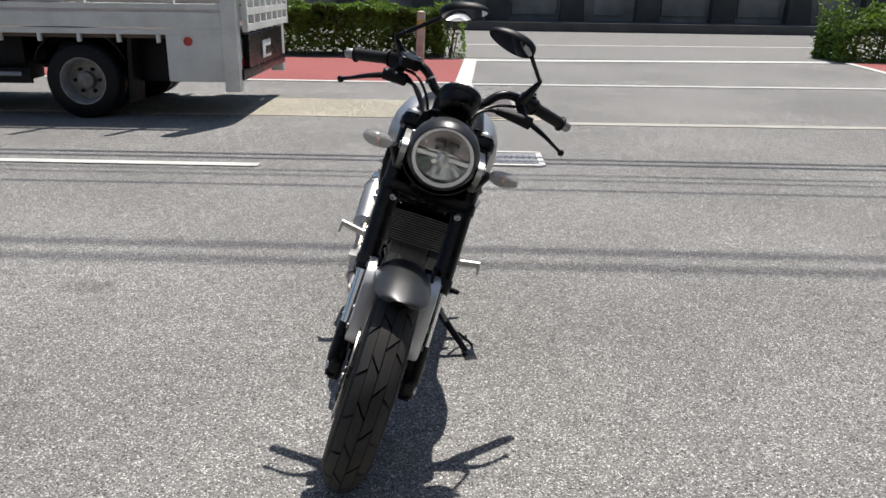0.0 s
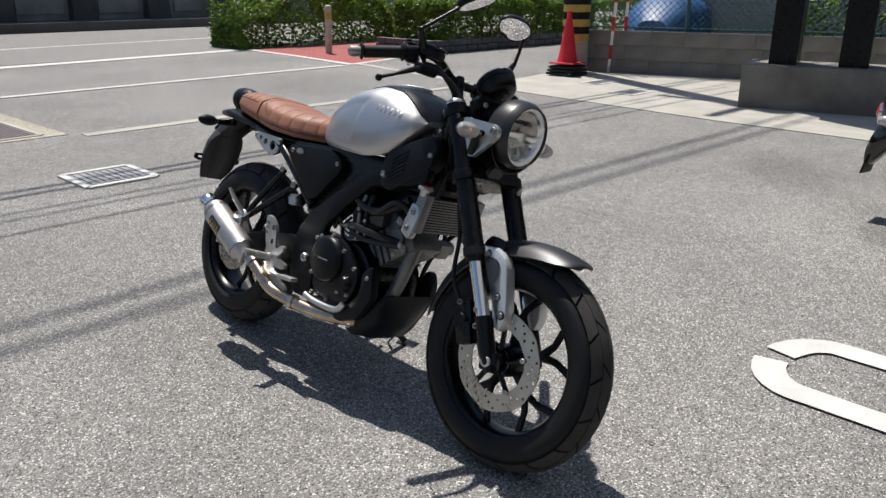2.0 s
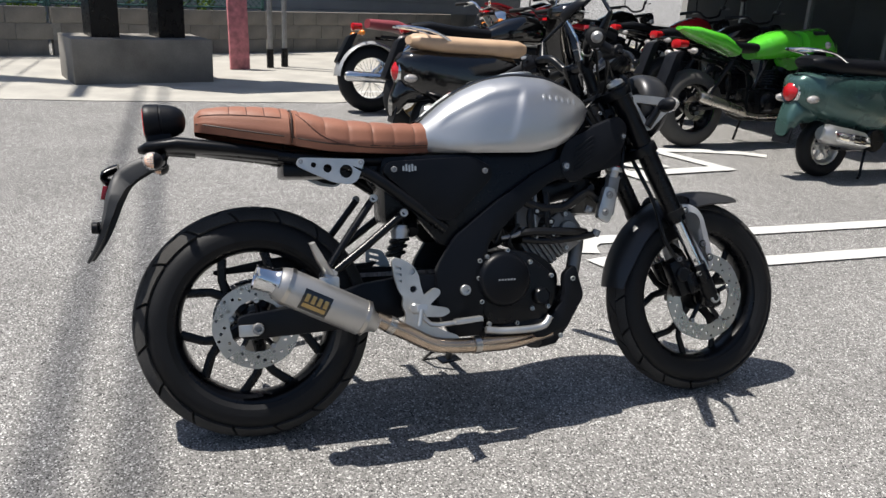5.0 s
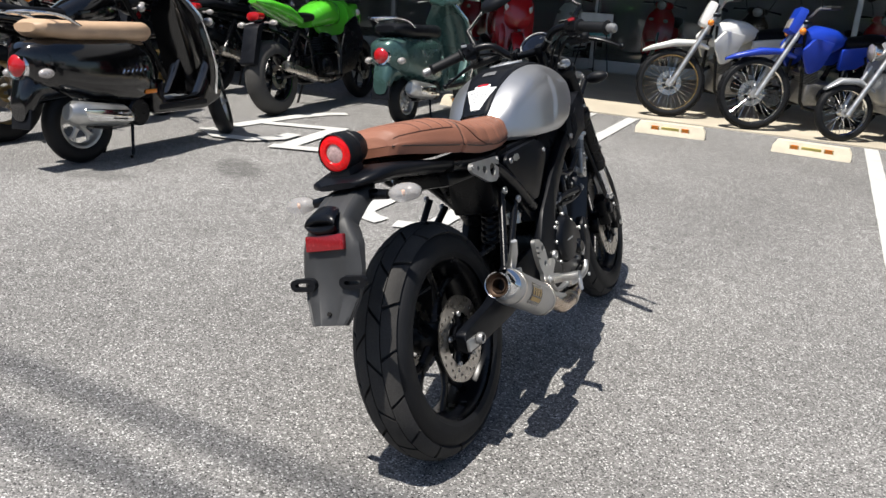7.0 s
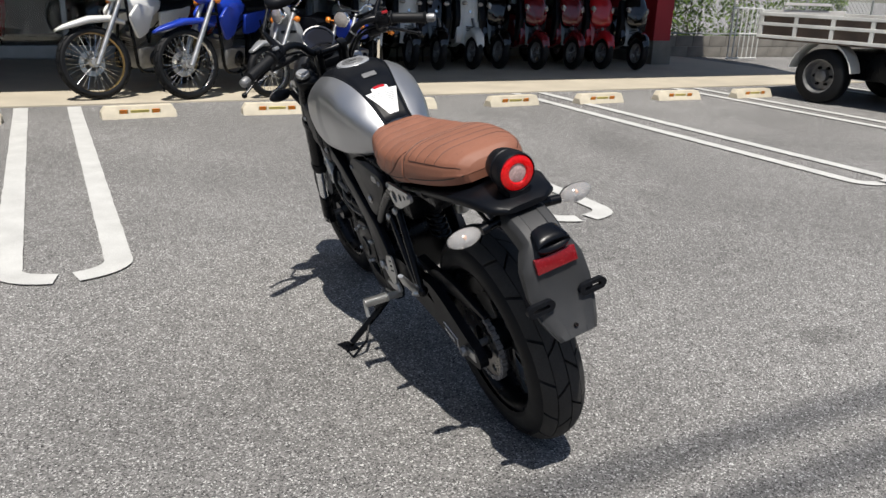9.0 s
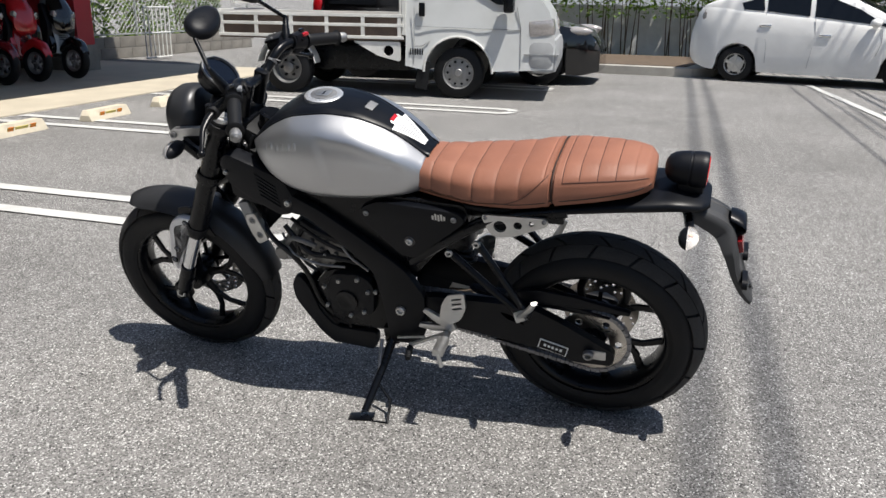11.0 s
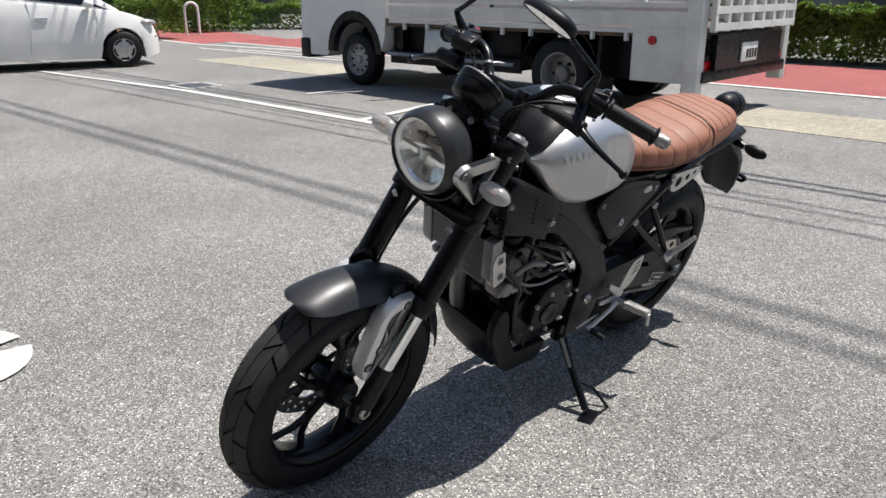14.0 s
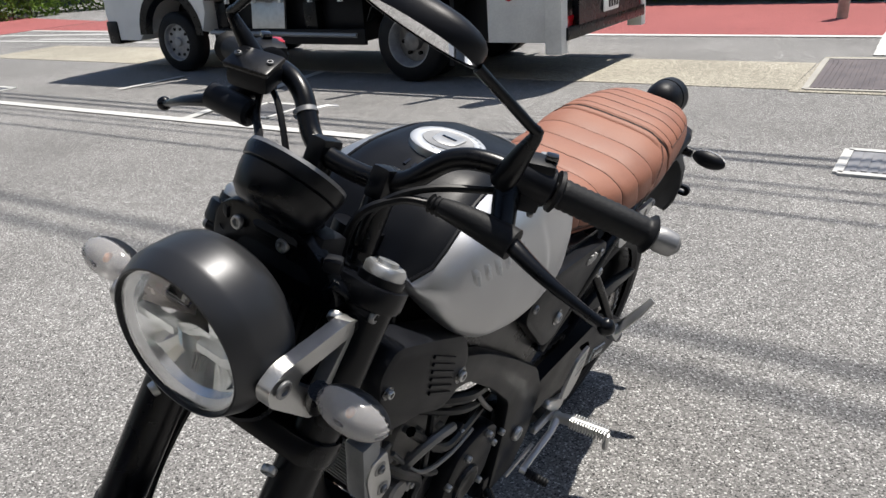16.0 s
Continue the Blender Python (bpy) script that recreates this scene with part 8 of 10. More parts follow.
    rod("fork_leg", [(h, 0.062, wheel_r), (h - 0.12, 0.055, 0.45), (h - 0.22, 0.03, 0.62)], 0.016, M_ALU_D, t)
    body("handlebar_cover", [(h - 0.47, 1.00, 0.05, 0.035), (h - 0.42, 1.01, 0.15, 0.05), (h - 0.33, 1.02, 0.15, 0.06), (h - 0.25, 1.01, 0.09, 0.06)], paint, t)
    for s in (-1, 1):
        rod("grip", [(h - 0.38, s * 0.15, 1.03), (h - 0.43, s * 0.33, 1.02)], 0.017, M_RUBBER, t)
        rod("brake_lever", [(h - 0.33, s * 0.15, 1.02), (h - 0.34, s * 0.31, 1.0)], 0.006, M_ALU, t)
        b = BM()
        tube(b, [(h - 0.36, s * 0.15, 1.05), (h - 0.33, s * 0.19, 1.15), (h - 0.35, s * 0.23, 1.24)], 0.006, 6)
        ball(b, (h - 0.35, s * 0.24, 1.27), 0.06, 14, 8, 0, (0.3, 1.0, 0.75))
        part("mirror", fix(b), M_CHROME if chrome_trim else M_BLACK, t)
        b = BM()
        ball(b, (h - 0.19, s * 0.11, 0.80), 0.04, 12, 8, 0, (0.7, 1, 0.7))
        part("front_indicator", b, M_INDLENS, t)
    if lamp == "round":
        b = BM()
        lathe(b, [(1e-4, 0.05), (0.05, 0.045), (0.068, 0.03), (0.072, 0.02), (0.075, -0.04)], (h - 0.24, 0, 1.015), (1, 0, -0.1), 24)
        hl_ = part("headlamp", b, M_CHROME, t)
        b = BM()
        lathe(b, [(1e-4, 0.056), (0.05, 0.05), (0.064, 0.036)], (h - 0.24, 0, 1.015), (1, 0, -0.1), 24)
        part("lens", b, M_INDLENS, hl_)
    else:
        for s in (-1, 1):
            b = BM()
            lx = h - 0.13
            plate(b, rounded([(s * 0.03, 0.62), (s * 0.17, 0.76), (s * 0.155, 0.82), (s * 0.02, 0.70)] if s > 0 else [(s * 0.02, 0.70), (s * 0.155, 0.82), (s * 0.17, 0.76), (s * 0.03, 0.62)], 0.02), lx - 0.07, lx - 0.01, plane="yz", bevel=0.008)
            part("headlamp", fix(b), M_INDLENS, t, "slanted clear headlamp")
        body("front_cowl", [(h - 0.10, 0.62, 0.05, 0.05), (h - 0.15, 0.70, 0.16, 0.16), (h - 0.25, 0.82, 0.17, 0.17), (h - 0.34, 0.98, 0.10, 0.08)], paint, t)
    if rack:
        b = BM()
        tube(b, [(-0.55, 0.14, 0.74), (-0.72, 0.14, 0.84), (-0.9, 0.12, 0.87), (-0.97, 0, 0.87), (-0.9, -0.12, 0.87), (-0.72, -0.14, 0.84), (-0.55, -0.14, 0.74)], 0.010, 8, smooth=4)
        tube(b, [(-0.78, 0.13, 0.86), (-0.78, -0.13, 0.86)], 0.008, 8)
        part("luggage_rack", fix(b), M_CHROME, t, "chrome luggage rack")
    rod("centre_stand", [(-0.30, 0.09, 0.22), (-0.36, 0.13, 0.012), (-0.40, 0.16, 0.010)], 0.010, M_BLACK, t)
    rod("centre_stand", [(-0.30, -0.09, 0.22), (-0.36, -0.13, 0.012), (-0.40, -0.16, 0.010)], 0.010, M_BLACK, t)
    if steer:
        turn_front(t, Vector((h - 0.22, 0, 0.62)), Vector((-0.4, 0, 1)), steer, h - 0.3)
    return t


FRONT_PARTS = ("tyre", "tread", "rim", "wire_spokes", "spoke", "hub", "axle", "rim_stripe", "brake_disc", "fork_leg", "fork_clamp", "handlebar", "grip", "lever", "mirror", "front_fender", "lamp_cowl", "headlamp", "lens", "indicator")


def turn_front(t, at, axis, deg, xmin):
    """The front wheel with all that turns with it, steered to one side."""
    turn = Matrix.Translation(at) @ Matrix.Rotation(radians(deg), 4, axis.normalized()) @ Matrix.Translation(-at)
    for ob in t.children_recursive:
        if ob.type == "MESH" and ob.name.split(".")[0] in FRONT_PARTS:
            if sum(v.co.x for v in ob.data.vertices) / len(ob.data.vertices) > xmin:
                ob.data.transform(turn)


def cycle(m, label, paint, style="naked", seat_m=None, rim=None, group="", wb=1.42, rf=0.30, rr=0.31, tw=0.055, rwide=0.075, second=None, tank_z=0.80, seat_z=0.78, stripe=None, spokes=False, bar=(0.36, 1.02), fender=None, steer=0.0):
    """A motorcycle in one of several styles."""
    t = thing("motorcycle", m, label, "motorcycle", group)
    h = wb / 2
    fa, ra = (h, 0, rf), (-h, 0, rr)
    sm = seat_m or M_PLAST
    knob = style in ("dirt", "mini")
    tyre(t, fa, rf, tw, rf - tw * 1.35, 20 if knob else 0, material=M_RUBBER, seg=36, style="knob", h=0.010)
    tyre(t, ra, rr, rwide, rr - rwide * 1.25, 20 if knob else 0, material=M_RUBBER_G if style == "sport" else M_RUBBER, seg=36, style="knob", h=0.010)
    for c, r, w in ((fa, rf - tw * 1.35, tw * 0.7), (ra, rr - rwide * 1.25, rwide * 0.72)):
        if spokes:
            wire_rim(t, c, r, w, 32, rim or M_CHROME)
        else:
            cast_rim(t, c, r, w, 5, 0.25, rim or M_BLACK, 0.045, 0.013, 0.06, stripe)
    if not spokes or style == "dirt":
        for c, y, r in ((fa, -0.065, 0.12), (ra, -0.075, 0.10)):
            b = BM()
            lathe(b, [(r * 0.6, -0.002), (r, -0.002), (r, 0.002), (r * 0.6, 0.002)], (c[0], y, c[2]), (0, 1, 0), 28, closed=True)
            part("brake_disc", fix(b), M_STEEL, t)
    rake = 0.52 if style != "cruiser" else 0.75
    ztop = bar[1] - 0.10
    fm = M_ALU if style in ("dirt", "cub", "mini", "cruiser") else M_BLACK
    for s in (-1, 1):
        rod("fork_leg", [(h, s * 0.09, rf - 0.02), (h - (ztop - rf) * rake, s * 0.09, ztop)], [0.026, 0.022], fm, t, seg=12)
    hx = h - (ztop - rf) * rake
    b = BM()
    box(b, (hx, 0, ztop - 0.02), (0.07, 0.24, 0.03), bevel=0.006)
    part("fork_clamp", fix(b), M_BLACK, t)
    b = BM()
    box(b, (hx + 0.10 * rake, 0, ztop - 0.22), (0.07, 0.24, 0.03), bevel=0.006)
    part("fork_clamp", fix(b), M_BLACK, t)
    if style == "sport":
        bp_ = [(hx - 0.02, 0.10, ztop), (hx - 0.14, bar[0], ztop - 0.02)]
        for s in (-1, 1):
            rod("grip", [(x, s * y, z) for x, y, z in bp_], 0.016, M_RUBBER, t)
    else:
        w, z = bar
        pts = [(hx - 0.16, w, z), (hx - 0.06, w * 0.55, z + 0.01), (hx - 0.02, 0.10, z - 0.06)]
        rod("handlebar", pts + [(x, -y, zz) for x, y, zz in reversed(pts)], 0.012, M_ALU_D if style == "dirt" else M_CHROME if style in ("cruiser", "cub", "mini") else M_BLACK, t, "", 8, 4)
        for s in (-1, 1):
            rod("grip", [(hx - 0.09, s * w * 0.7, z + 0.004), (hx - 0.165, s * (w + 0.01), z)], 0.018, M_RUBBER, t)
            rod("lever", [(hx - 0.03, s * w * 0.6, z), (hx - 0.08, s * w * 0.98, z - 0.01)], 0.006, M_ALU, t)
            b = BM()
            tube(b, [(hx - 0.06, s * w * 0.6, z), (hx - 0.02, s * w * 0.75, z + 0.18)], 0.006, 6)
            ball(b, (hx - 0.02, s * w * 0.78, z + 0.2), 0.055, 12, 8, 0, (0.35, 1.1, 0.7))
            part("mirror", fix(b), M_BLACK, t)
    # engine and frame
    b = BM()
    box(b, (0.0, 0, 0.36), (0.36, 0.24, 0.22), bevel=0.04)
    em_ = M_ALU_D if style in ("dirt", "cub", "mini", "cruiser") else M_BLACK
    eng_ = part("engine", fix(b), em_, t)
    for k in range(6):
        b = BM()
        box(b, (0.10 + 0.012 * k, 0, 0.47 + 0.022 * k), (0.17, 0.17, 0.010), pose(0, 0, 0, 0, 25, 0), bevel=0.002)
        part("cooling_fin", b, em_, eng_)
    b = BM()
    tube(b, [(0.08, 0, 0.44), (0.175, 0, 0.63)], 0.06, 14)
    part("cylinder", b, em_, eng_)
    for s in (-1, 1):
        b = BM()
        lathe(b, [(1e-4, 0.03), (0.06, 0.028), (0.078, 0.012), (0.08, 0)], (-0.04, s * 0.118, 0.36), (0, s, 0), 24)
        part("crank_cover", b, M_ALU if style in ("cruiser", "cub") else M_BLACK, t)
        rod("frame_tube", [(hx - 0.03, s * 0.03, ztop - 0.1), (hx - 0.08, s * 0.10, 0.5), (0.16, s * 0.12, 0.24), (-0.24, s * 0.12, 0.26), (-0.26, s * 0.10, 0.60), (-h * 0.9, s * 0.09, seat_z - 0.06)], 0.016, M_BLACK, t, "", 8, 3)
        rod("swingarm", [(-0.22, s * 0.09, 0.36), (-h, s * 0.10, rr)], 0.024, M_BLACK if style != "cruiser" else M_CHROME, t)
    # tank, seat, tail by style
    if style == "cub":
        body("leg_cover", [(0.10, 0.45, 0.16, 0.10), (0.20, 0.50, 0.20, 0.18), (0.30, 0.58, 0.19, 0.20), (0.36, 0.66, 0.12, 0.16)], paint, t)
        body("centre_body", [(-0.25, 0.52, 0.07, 0.07), (0.0, 0.48, 0.07, 0.08), (0.25, 0.62, 0.06, 0.10), (0.36, 0.80, 0.06, 0.10)], paint, t)
    elif style == "dirt":
        body("fuel_tank", [(-0.20, tank_z, 0.06, 0.05), (-0.05, tank_z, 0.12, 0.11), (0.14, tank_z - 0.01, 0.13, 0.14), (0.30, tank_z - 0.04, 0.07, 0.11)], paint, t)
        for s in (-1, 1):
            b = BM()
            plate(b, rounded([(0.02, 0.86), (0.28, 0.90), (0.40, 0.78), (0.26, 0.56), (0.12, 0.62)], 0.04), s * 0.13, s * 0.16, bevel=0.008)
            part("shroud", fix(b), second or paint, t, "", 40)
            b = BM()
            plate(b, rounded([(-0.62, 0.86), (-0.12, 0.80), (-0.14, 0.60), (-0.35, 0.62), (-0.60, 0.76)], 0.03), s * 0.085, s * 0.12, bevel=0.006)
            part("side_panel", fix(b), paint, t, "", 40)
        body("front_fender", [(h + 0.30, rf + 0.30, 0.03, 0.012), (h + 0.22, rf + 0.33, 0.075, 0.025), (h, rf + 0.39, 0.085, 0.035), (h - 0.20, rf + 0.40, 0.075, 0.03), (h - 0.33, rf + 0.36, 0.05, 0.02)], fender or paint, t)
        body("rear_fender", [(-0.5, 0.86, 0.09, 0.03), (-h, 0.90, 0.085, 0.03), (-h - 0.25, 0.90, 0.05, 0.015)], paint, t)
        b = BM()
        box(b, (hx + 0.07, 0, ztop + 0.0), (0.09, 0.20, 0.24), pose(0, 0, 0, 0, -20, 0), bevel=0.03)
        part("lamp_cowl", fix(b), second or paint, t)
        b = BM()
        box(b, (hx + 0.12, 0, ztop - 0.03), (0.04, 0.13, 0.10), pose(0, 0, 0, 0, -20, 0), bevel=0.015)
        part("headlamp", fix(b), M_INDLENS, t)
    else:
        zz = tank_z
        body("fuel_tank", [(-0.16, zz - 0.03, 0.09, 0.07), (-0.04, zz, 0.14, 0.10), (0.12, zz + 0.03, 0.155, 0.12), (0.26, zz + 0.02, 0.13, 0.11), (0.34, zz, 0.07, 0.07)] if style != "cruiser" else [(-0.12, zz - 0.02, 0.08, 0.06), (0.0, zz, 0.13, 0.09), (0.22, zz + 0.05, 0.14, 0.10), (0.40, zz + 0.06, 0.07, 0.06)], paint, t, n=20)
    if style == "sport":
        body("front_fairing", [(h - 0.02, 0.76, 0.03, 0.02), (h - 0.08, 0.78, 0.13, 0.10), (h - 0.25, 0.80, 0.20, 0.17), (h - 0.45, 0.78, 0.20, 0.16)], paint, t)
        for s in (-1, 1):
            b = BM()
            plate(b, rounded([(h - 0.30, 0.80), (h - 0.20, 0.55), (0.30, 0.30), (0.05, 0.26), (0.10, 0.50), (0.22, 0.72)], 0.05), s * 0.19, s * 0.21, bevel=0.008)
            part("side_fairing", fix(b), second or paint, t, "", 40)
        body("tail_unit", [(-h - 0.14, 0.93, 0.04, 0.015), (-h, 0.90, 0.11, 0.045), (-0.5, 0.84, 0.13, 0.06), (-0.34, 0.77, 0.12, 0.05)], paint, t)
        body("seat", [(-0.50, 0.86, 0.10, 0.03), (-0.36, 0.80, 0.13, 0.035), (-0.16, 0.79, 0.12, 0.04)], sm, t)
    elif style == "cruiser":
        body("seat", [(-h - 0.02, 0.78, 0.10, 0.04), (-0.55, 0.76, 0.13, 0.05), (-0.40, 0.70, 0.15, 0.05), (-0.12, 0.72, 0.10, 0.05)], sm, t)
        b = BM()
        rows = []
        for i in range(14):
            a = radians(lerp(30, 175, i / 13))
            rows.append([(ra[0] + (rr + 0.03 - 0.03 * abs(q) ** 3) * math.cos(a), q * 0.11, ra[2] + (rr + 0.03 - 0.03 * abs(q) ** 3) * math.sin(a)) for q in [lerp(-1, 1, k / 8) for k in range(9)]])
        loft(b, [r + [(x, y * 0.95, z - 0.006) for x, y, z in reversed(r)] for r in rows])
        part("rear_fender", fix(b), fender or M_ALU, t, "", 50)
    else:
        body("seat", [(-h - 0.10, seat_z + 0.05, 0.07, 0.025), (-h + 0.05, seat_z + 0.05, 0.12, 0.045), (-0.45, seat_z + 0.02, 0.135, 0.045), (-0.16, seat_z, 0.105, 0.05)], sm, t)
        if style != "dirt":
            body("tail_cowl", [(-h - 0.14, seat_z + 0.01, 0.04, 0.02), (-h, seat_z, 0.10, 0.04), (-0.35, seat_z - 0.05, 0.12, 0.06), (-0.16, seat_z - 0.08, 0.11, 0.06)], second or paint, t)
    if style not in ("dirt", "sport"):
        b = BM()
        lathe(b, [(1e-4, -0.12), (0.05, -0.11), (0.08, -0.04), (0.085, 0.0), (0.078, 0.01)], (hx + 0.16, 0, ztop - 0.06), (1, 0, -0.1), 24)
        hl_ = part("headlamp", b, M_CHROME if style in ("cruiser", "cub", "mini") else M_BLACK, t)
        b = BM()
        lathe(b, [(1e-4, 0.022), (0.05, 0.018), (0.078, 0.006)], (hx + 0.16, 0, ztop - 0.06), (1, 0, -0.1), 24)
        part("lens", b, M_INDLENS, hl_)
        body("front_fender", [(h + 0.20, rf + 0.20, 0.04, 0.012), (h + 0.08, rf * 2 + 0.015, 0.065, 0.03), (h - 0.08, rf * 2 + 0.02, 0.07, 0.03), (h - 0.22, rf + 0.20, 0.06, 0.02)], fender or second or paint, t)
    body("tail_lamp", [(-h - 0.17, seat_z + 0.03, 0.02, 0.015), (-h - 0.16, seat_z + 0.03, 0.06, 0.035), (-h - 0.08, seat_z + 0.03, 0.06, 0.03)], M_REDLENS, t, "red tail lamp")
    for s in (-1, 1):
        b = BM()
        tube(b, [(-h - 0.08, s * 0.05, seat_z - 0.02), (-h - 0.10, s * 0.13, seat_z - 0.03)], 0.008, 6)
        ball(b, (-h - 0.11, s * 0.16, seat_z - 0.03), 0.035, 10, 6, 0, (0.8, 1.2, 0.7))
        part("indicator", fix(b), M_ORANGE if style in ("dirt", "cub", "mini", "cruiser") else M_INDLENS, t)
        b = BM()
        tube(b, [(hx + 0.05, s * 0.09, ztop - 0.1), (hx + 0.06, s * 0.18, ztop - 0.1)], 0.008, 6)
        ball(b, (hx + 0.06, s * 0.19, ztop - 0.1), 0.032, 10, 6)
        part("indicator", fix(b), M_ORANGE if style in ("dirt", "cub", "mini", "cruiser") else M_INDLENS, t)
    if style not in ("dirt", "cub", "mini"):
        b = BM()
        plate(b, rounded([(-h - 0.20, seat_z - 0.05), (-h - 0.12, seat_z - 0.02), (-h - 0.26, 0.42), (-h - 0.32, 0.44)], 0.02), -0.07, 0.07, bevel=0.004)
        part("plate_holder", fix(b), M_PLAST, t)
    # exhaust
    em = M_CHROME if style in ("cruiser", "cub") else M_BLACK if style in ("dirt", "mini") else M_STEEL
    ez = 0.30 if style != "dirt" else 0.62
    b = BM()
    tube(b, [(0.20, -0.06, 0.50), (0.28, -0.08, 0.42), (0.22, -0.11, 0.26), (-0.10, -0.14, 0.24), (-0.30, -0.15, ez - 0.04)], 0.019, 10, smooth=4)
    part("exhaust_pipe", fix(b), em, t)
    b = BM()
    tube(b, [(-0.28, -0.15, ez - 0.05), (-0.34, -0.155, ez - 0.02), (-h - (0.25 if style == "cruiser" else 0.02), -0.17, ez + (0.02 if style == "cruiser" else 0.10)), (-h - (0.27 if style == "cruiser" else 0.04), -0.17, ez + (0.02 if style == "cruiser" else 0.104))], [0.022, 0.042, 0.046, 0.034], 14)
    part("muffler", fix(b), em, t)
    for s in (-1, 1):
        rod("shock", [(-h + 0.05, s * 0.105, rr + 0.04), (-0.42, s * 0.105, seat_z - 0.10)], 0.022, M_CHROME if style in ("cruiser", "cub", "mini") else M_BLACK, t)
        rod("foot_peg", [(-0.10, s * 0.10, 0.28), (-0.10, s * 0.24, 0.29)], 0.012, M_RUBBER, t)
    rod("side_stand", [(-0.08, 0.12, 0.25), (-0.06, 0.24, 0.015)], 0.011, M_BLACK, t)
    if steer:
        turn_front(t, Vector((hx, 0, ztop)), Vector((-rake, 0, 1)), steer, hx - 0.2)
    return t


def at_ground(x, y, heading, lean=-8):
    """A pose for a machine on its stand; heading is the way its front points, in degrees."""
    return pose(x, y, 0.0, lean, 0, heading)


vespa_like = scooter(pose(3.14, -1.53, 0, -5, 0, -91), M_GLOSSB, "glossy black retro scooter with a tan seat and chrome rack", M_TAN, "round", None, "", True, -1, 1.24, 0.235, True, steer=38)
for k in range(6):
    b = BM()
    tube(b, [(-0.42 + 0.032 * k, -0.203, 0.515 + 0.006 * (k % 2)), (-0.405 + 0.032 * k, -0.203, 0.535 - 0.004 * (k % 2))], 0.004, 4)
    part("name_mark", b, M_CHROME, vespa_like, "", 0)
b = BM()
box(b, (-0.20, -0.175, 0.39), (0.09, 0.012, 0.025), bevel=0.004)
part("side_reflector", b, M_ORANGE, vespa_like, "amber side reflector")
cycle(at_ground(3.98, -1.72, -88), "black roadster with gold wheels beside the scooter", M_GLOSSB, "naked", M_PLAST, M_GOLD, wb=1.42, rwide=0.078)
cycle(at_ground(5.08, -1.66, -88), "black and chrome cruiser with a dark red seat", M_GLOSSB, "cruiser", M_MAROON, M_CHROME, wb=1.60, rf=0.31, rr=0.30, spokes=True, tank_z=0.66, seat_z=0.72, rwide=0.085, fender=M_GREYP)
cycle(at_ground(3.42, -3.83, -88), "lime green and black sport motorcycle parked on its stand", M_GREENP, "sport", M_PLAST, M_BLACK, wb=1.46, rwide=0.085, second=M_BLACK, stripe=M_GREENP)
cycle(at_ground(5.55, -4.5, -88), "red and black roadster parked before the shop", M_REDP, "naked", M_PLAST, M_BLACK, wb=1.45, rwide=0.082, second=M_GLOSSB)
cycle(at_ground(4.55, -4.35, -88), "black roadster parked before the shop", M_GLOSSB, "naked", M_PLAST, M_BLACK, wb=1.45, rwide=0.082)
cycle(at_ground(7.9, -3.9, -80), "dark red sport motorcycle parked before the grey wall", M_REDD, "sport", M_PLAST, M_BLACK, wb=1.42, rwide=0.082, second=M_GLOSSB)
cycle(at_ground(9.0, -4.3, -84), "black roadster parked before the grey wall", M_GLOSSB, "naked", M_PLAST, M_BLACK, wb=1.42, rwide=0.082, second=M_REDD)
cycle(at_ground(6.6, -4.2, -88), "dark roadster parked before the shop", M_GLOSSB, "naked", M_PLAST, M_BLACK, wb=1.45, rwide=0.082, second=M_REDP)
scooter(pose(2.34, -4.07, 0.0, -5, 0, -91), M_TEAL, "dark green metallic retro scooter with a chrome rack", M_PLAST, "round", None, "", True, -1, 1.2, 0.21, True)
scooter(pose(3.35, -8.2, 0.012, -4, 0, 120) @ Matrix.Scale(1.15, 4), M_REDP, "bright red scooter before the shop window", M_PLAST, "slant", None, "", False, -1, 1.28, 0.23)
DR = 46.0


def diagonal(fx, fy, wb, heading=DR, lean=-7):
    a = radians(heading)
    return pose(fx - wb / 2 * math.cos(a), fy - wb / 2 * math.sin(a), 0.012, lean, 0, heading)


cycle(diagonal(0.66, -5.89, 1.38), "white trail motorcycle with wire wheels and red graphics", M_WHITE, "dirt", M_PLAST, M_GOLD, wb=1.38, rf=0.34, rr=0.32, tw=0.042, rwide=0.055, second=M_WHITE, tank_z=0.86, seat_z=0.84, spokes=True, bar=(0.38, 1.12), fender=M_WHITE, steer=-34)
cycle(diagonal(-0.15, -5.73, 1.38), "bright blue trail motorcycle with wire wheels", M_BLUEP, "dirt", M_PLAST, M_CHROME, wb=1.38, rf=0.34, rr=0.32, tw=0.042, rwide=0.055, second=M_BLUEP, tank_z=0.86, seat_z=0.84, spokes=True, bar=(0.38, 1.12), steer=-28)
cycle(diagonal(-0.95, -5.70, 1.2), "small grey step-through motorcycle with wire wheels", M_GREYP, "cub", M_PLAST, M_CHROME, wb=1.2, rf=0.26, rr=0.26, tw=0.036, rwide=0.04, tank_z=0.6, seat_z=0.72, spokes=True, bar=(0.30, 0.96), fender=M_GREYP, second=M_BLACK, steer=-25)
cycle(diagonal(-1.56, -5.60, 1.08), "small black and blue motorcycle with fat knobbly tyres", M_BLUEP, "mini", M_PLAST, M_BLACK, wb=1.08, rf=0.26, rr=0.26, tw=0.072, rwide=0.078, tank_z=0.66, seat_z=0.66, bar=(0.30, 0.94), second=M_BLACK)
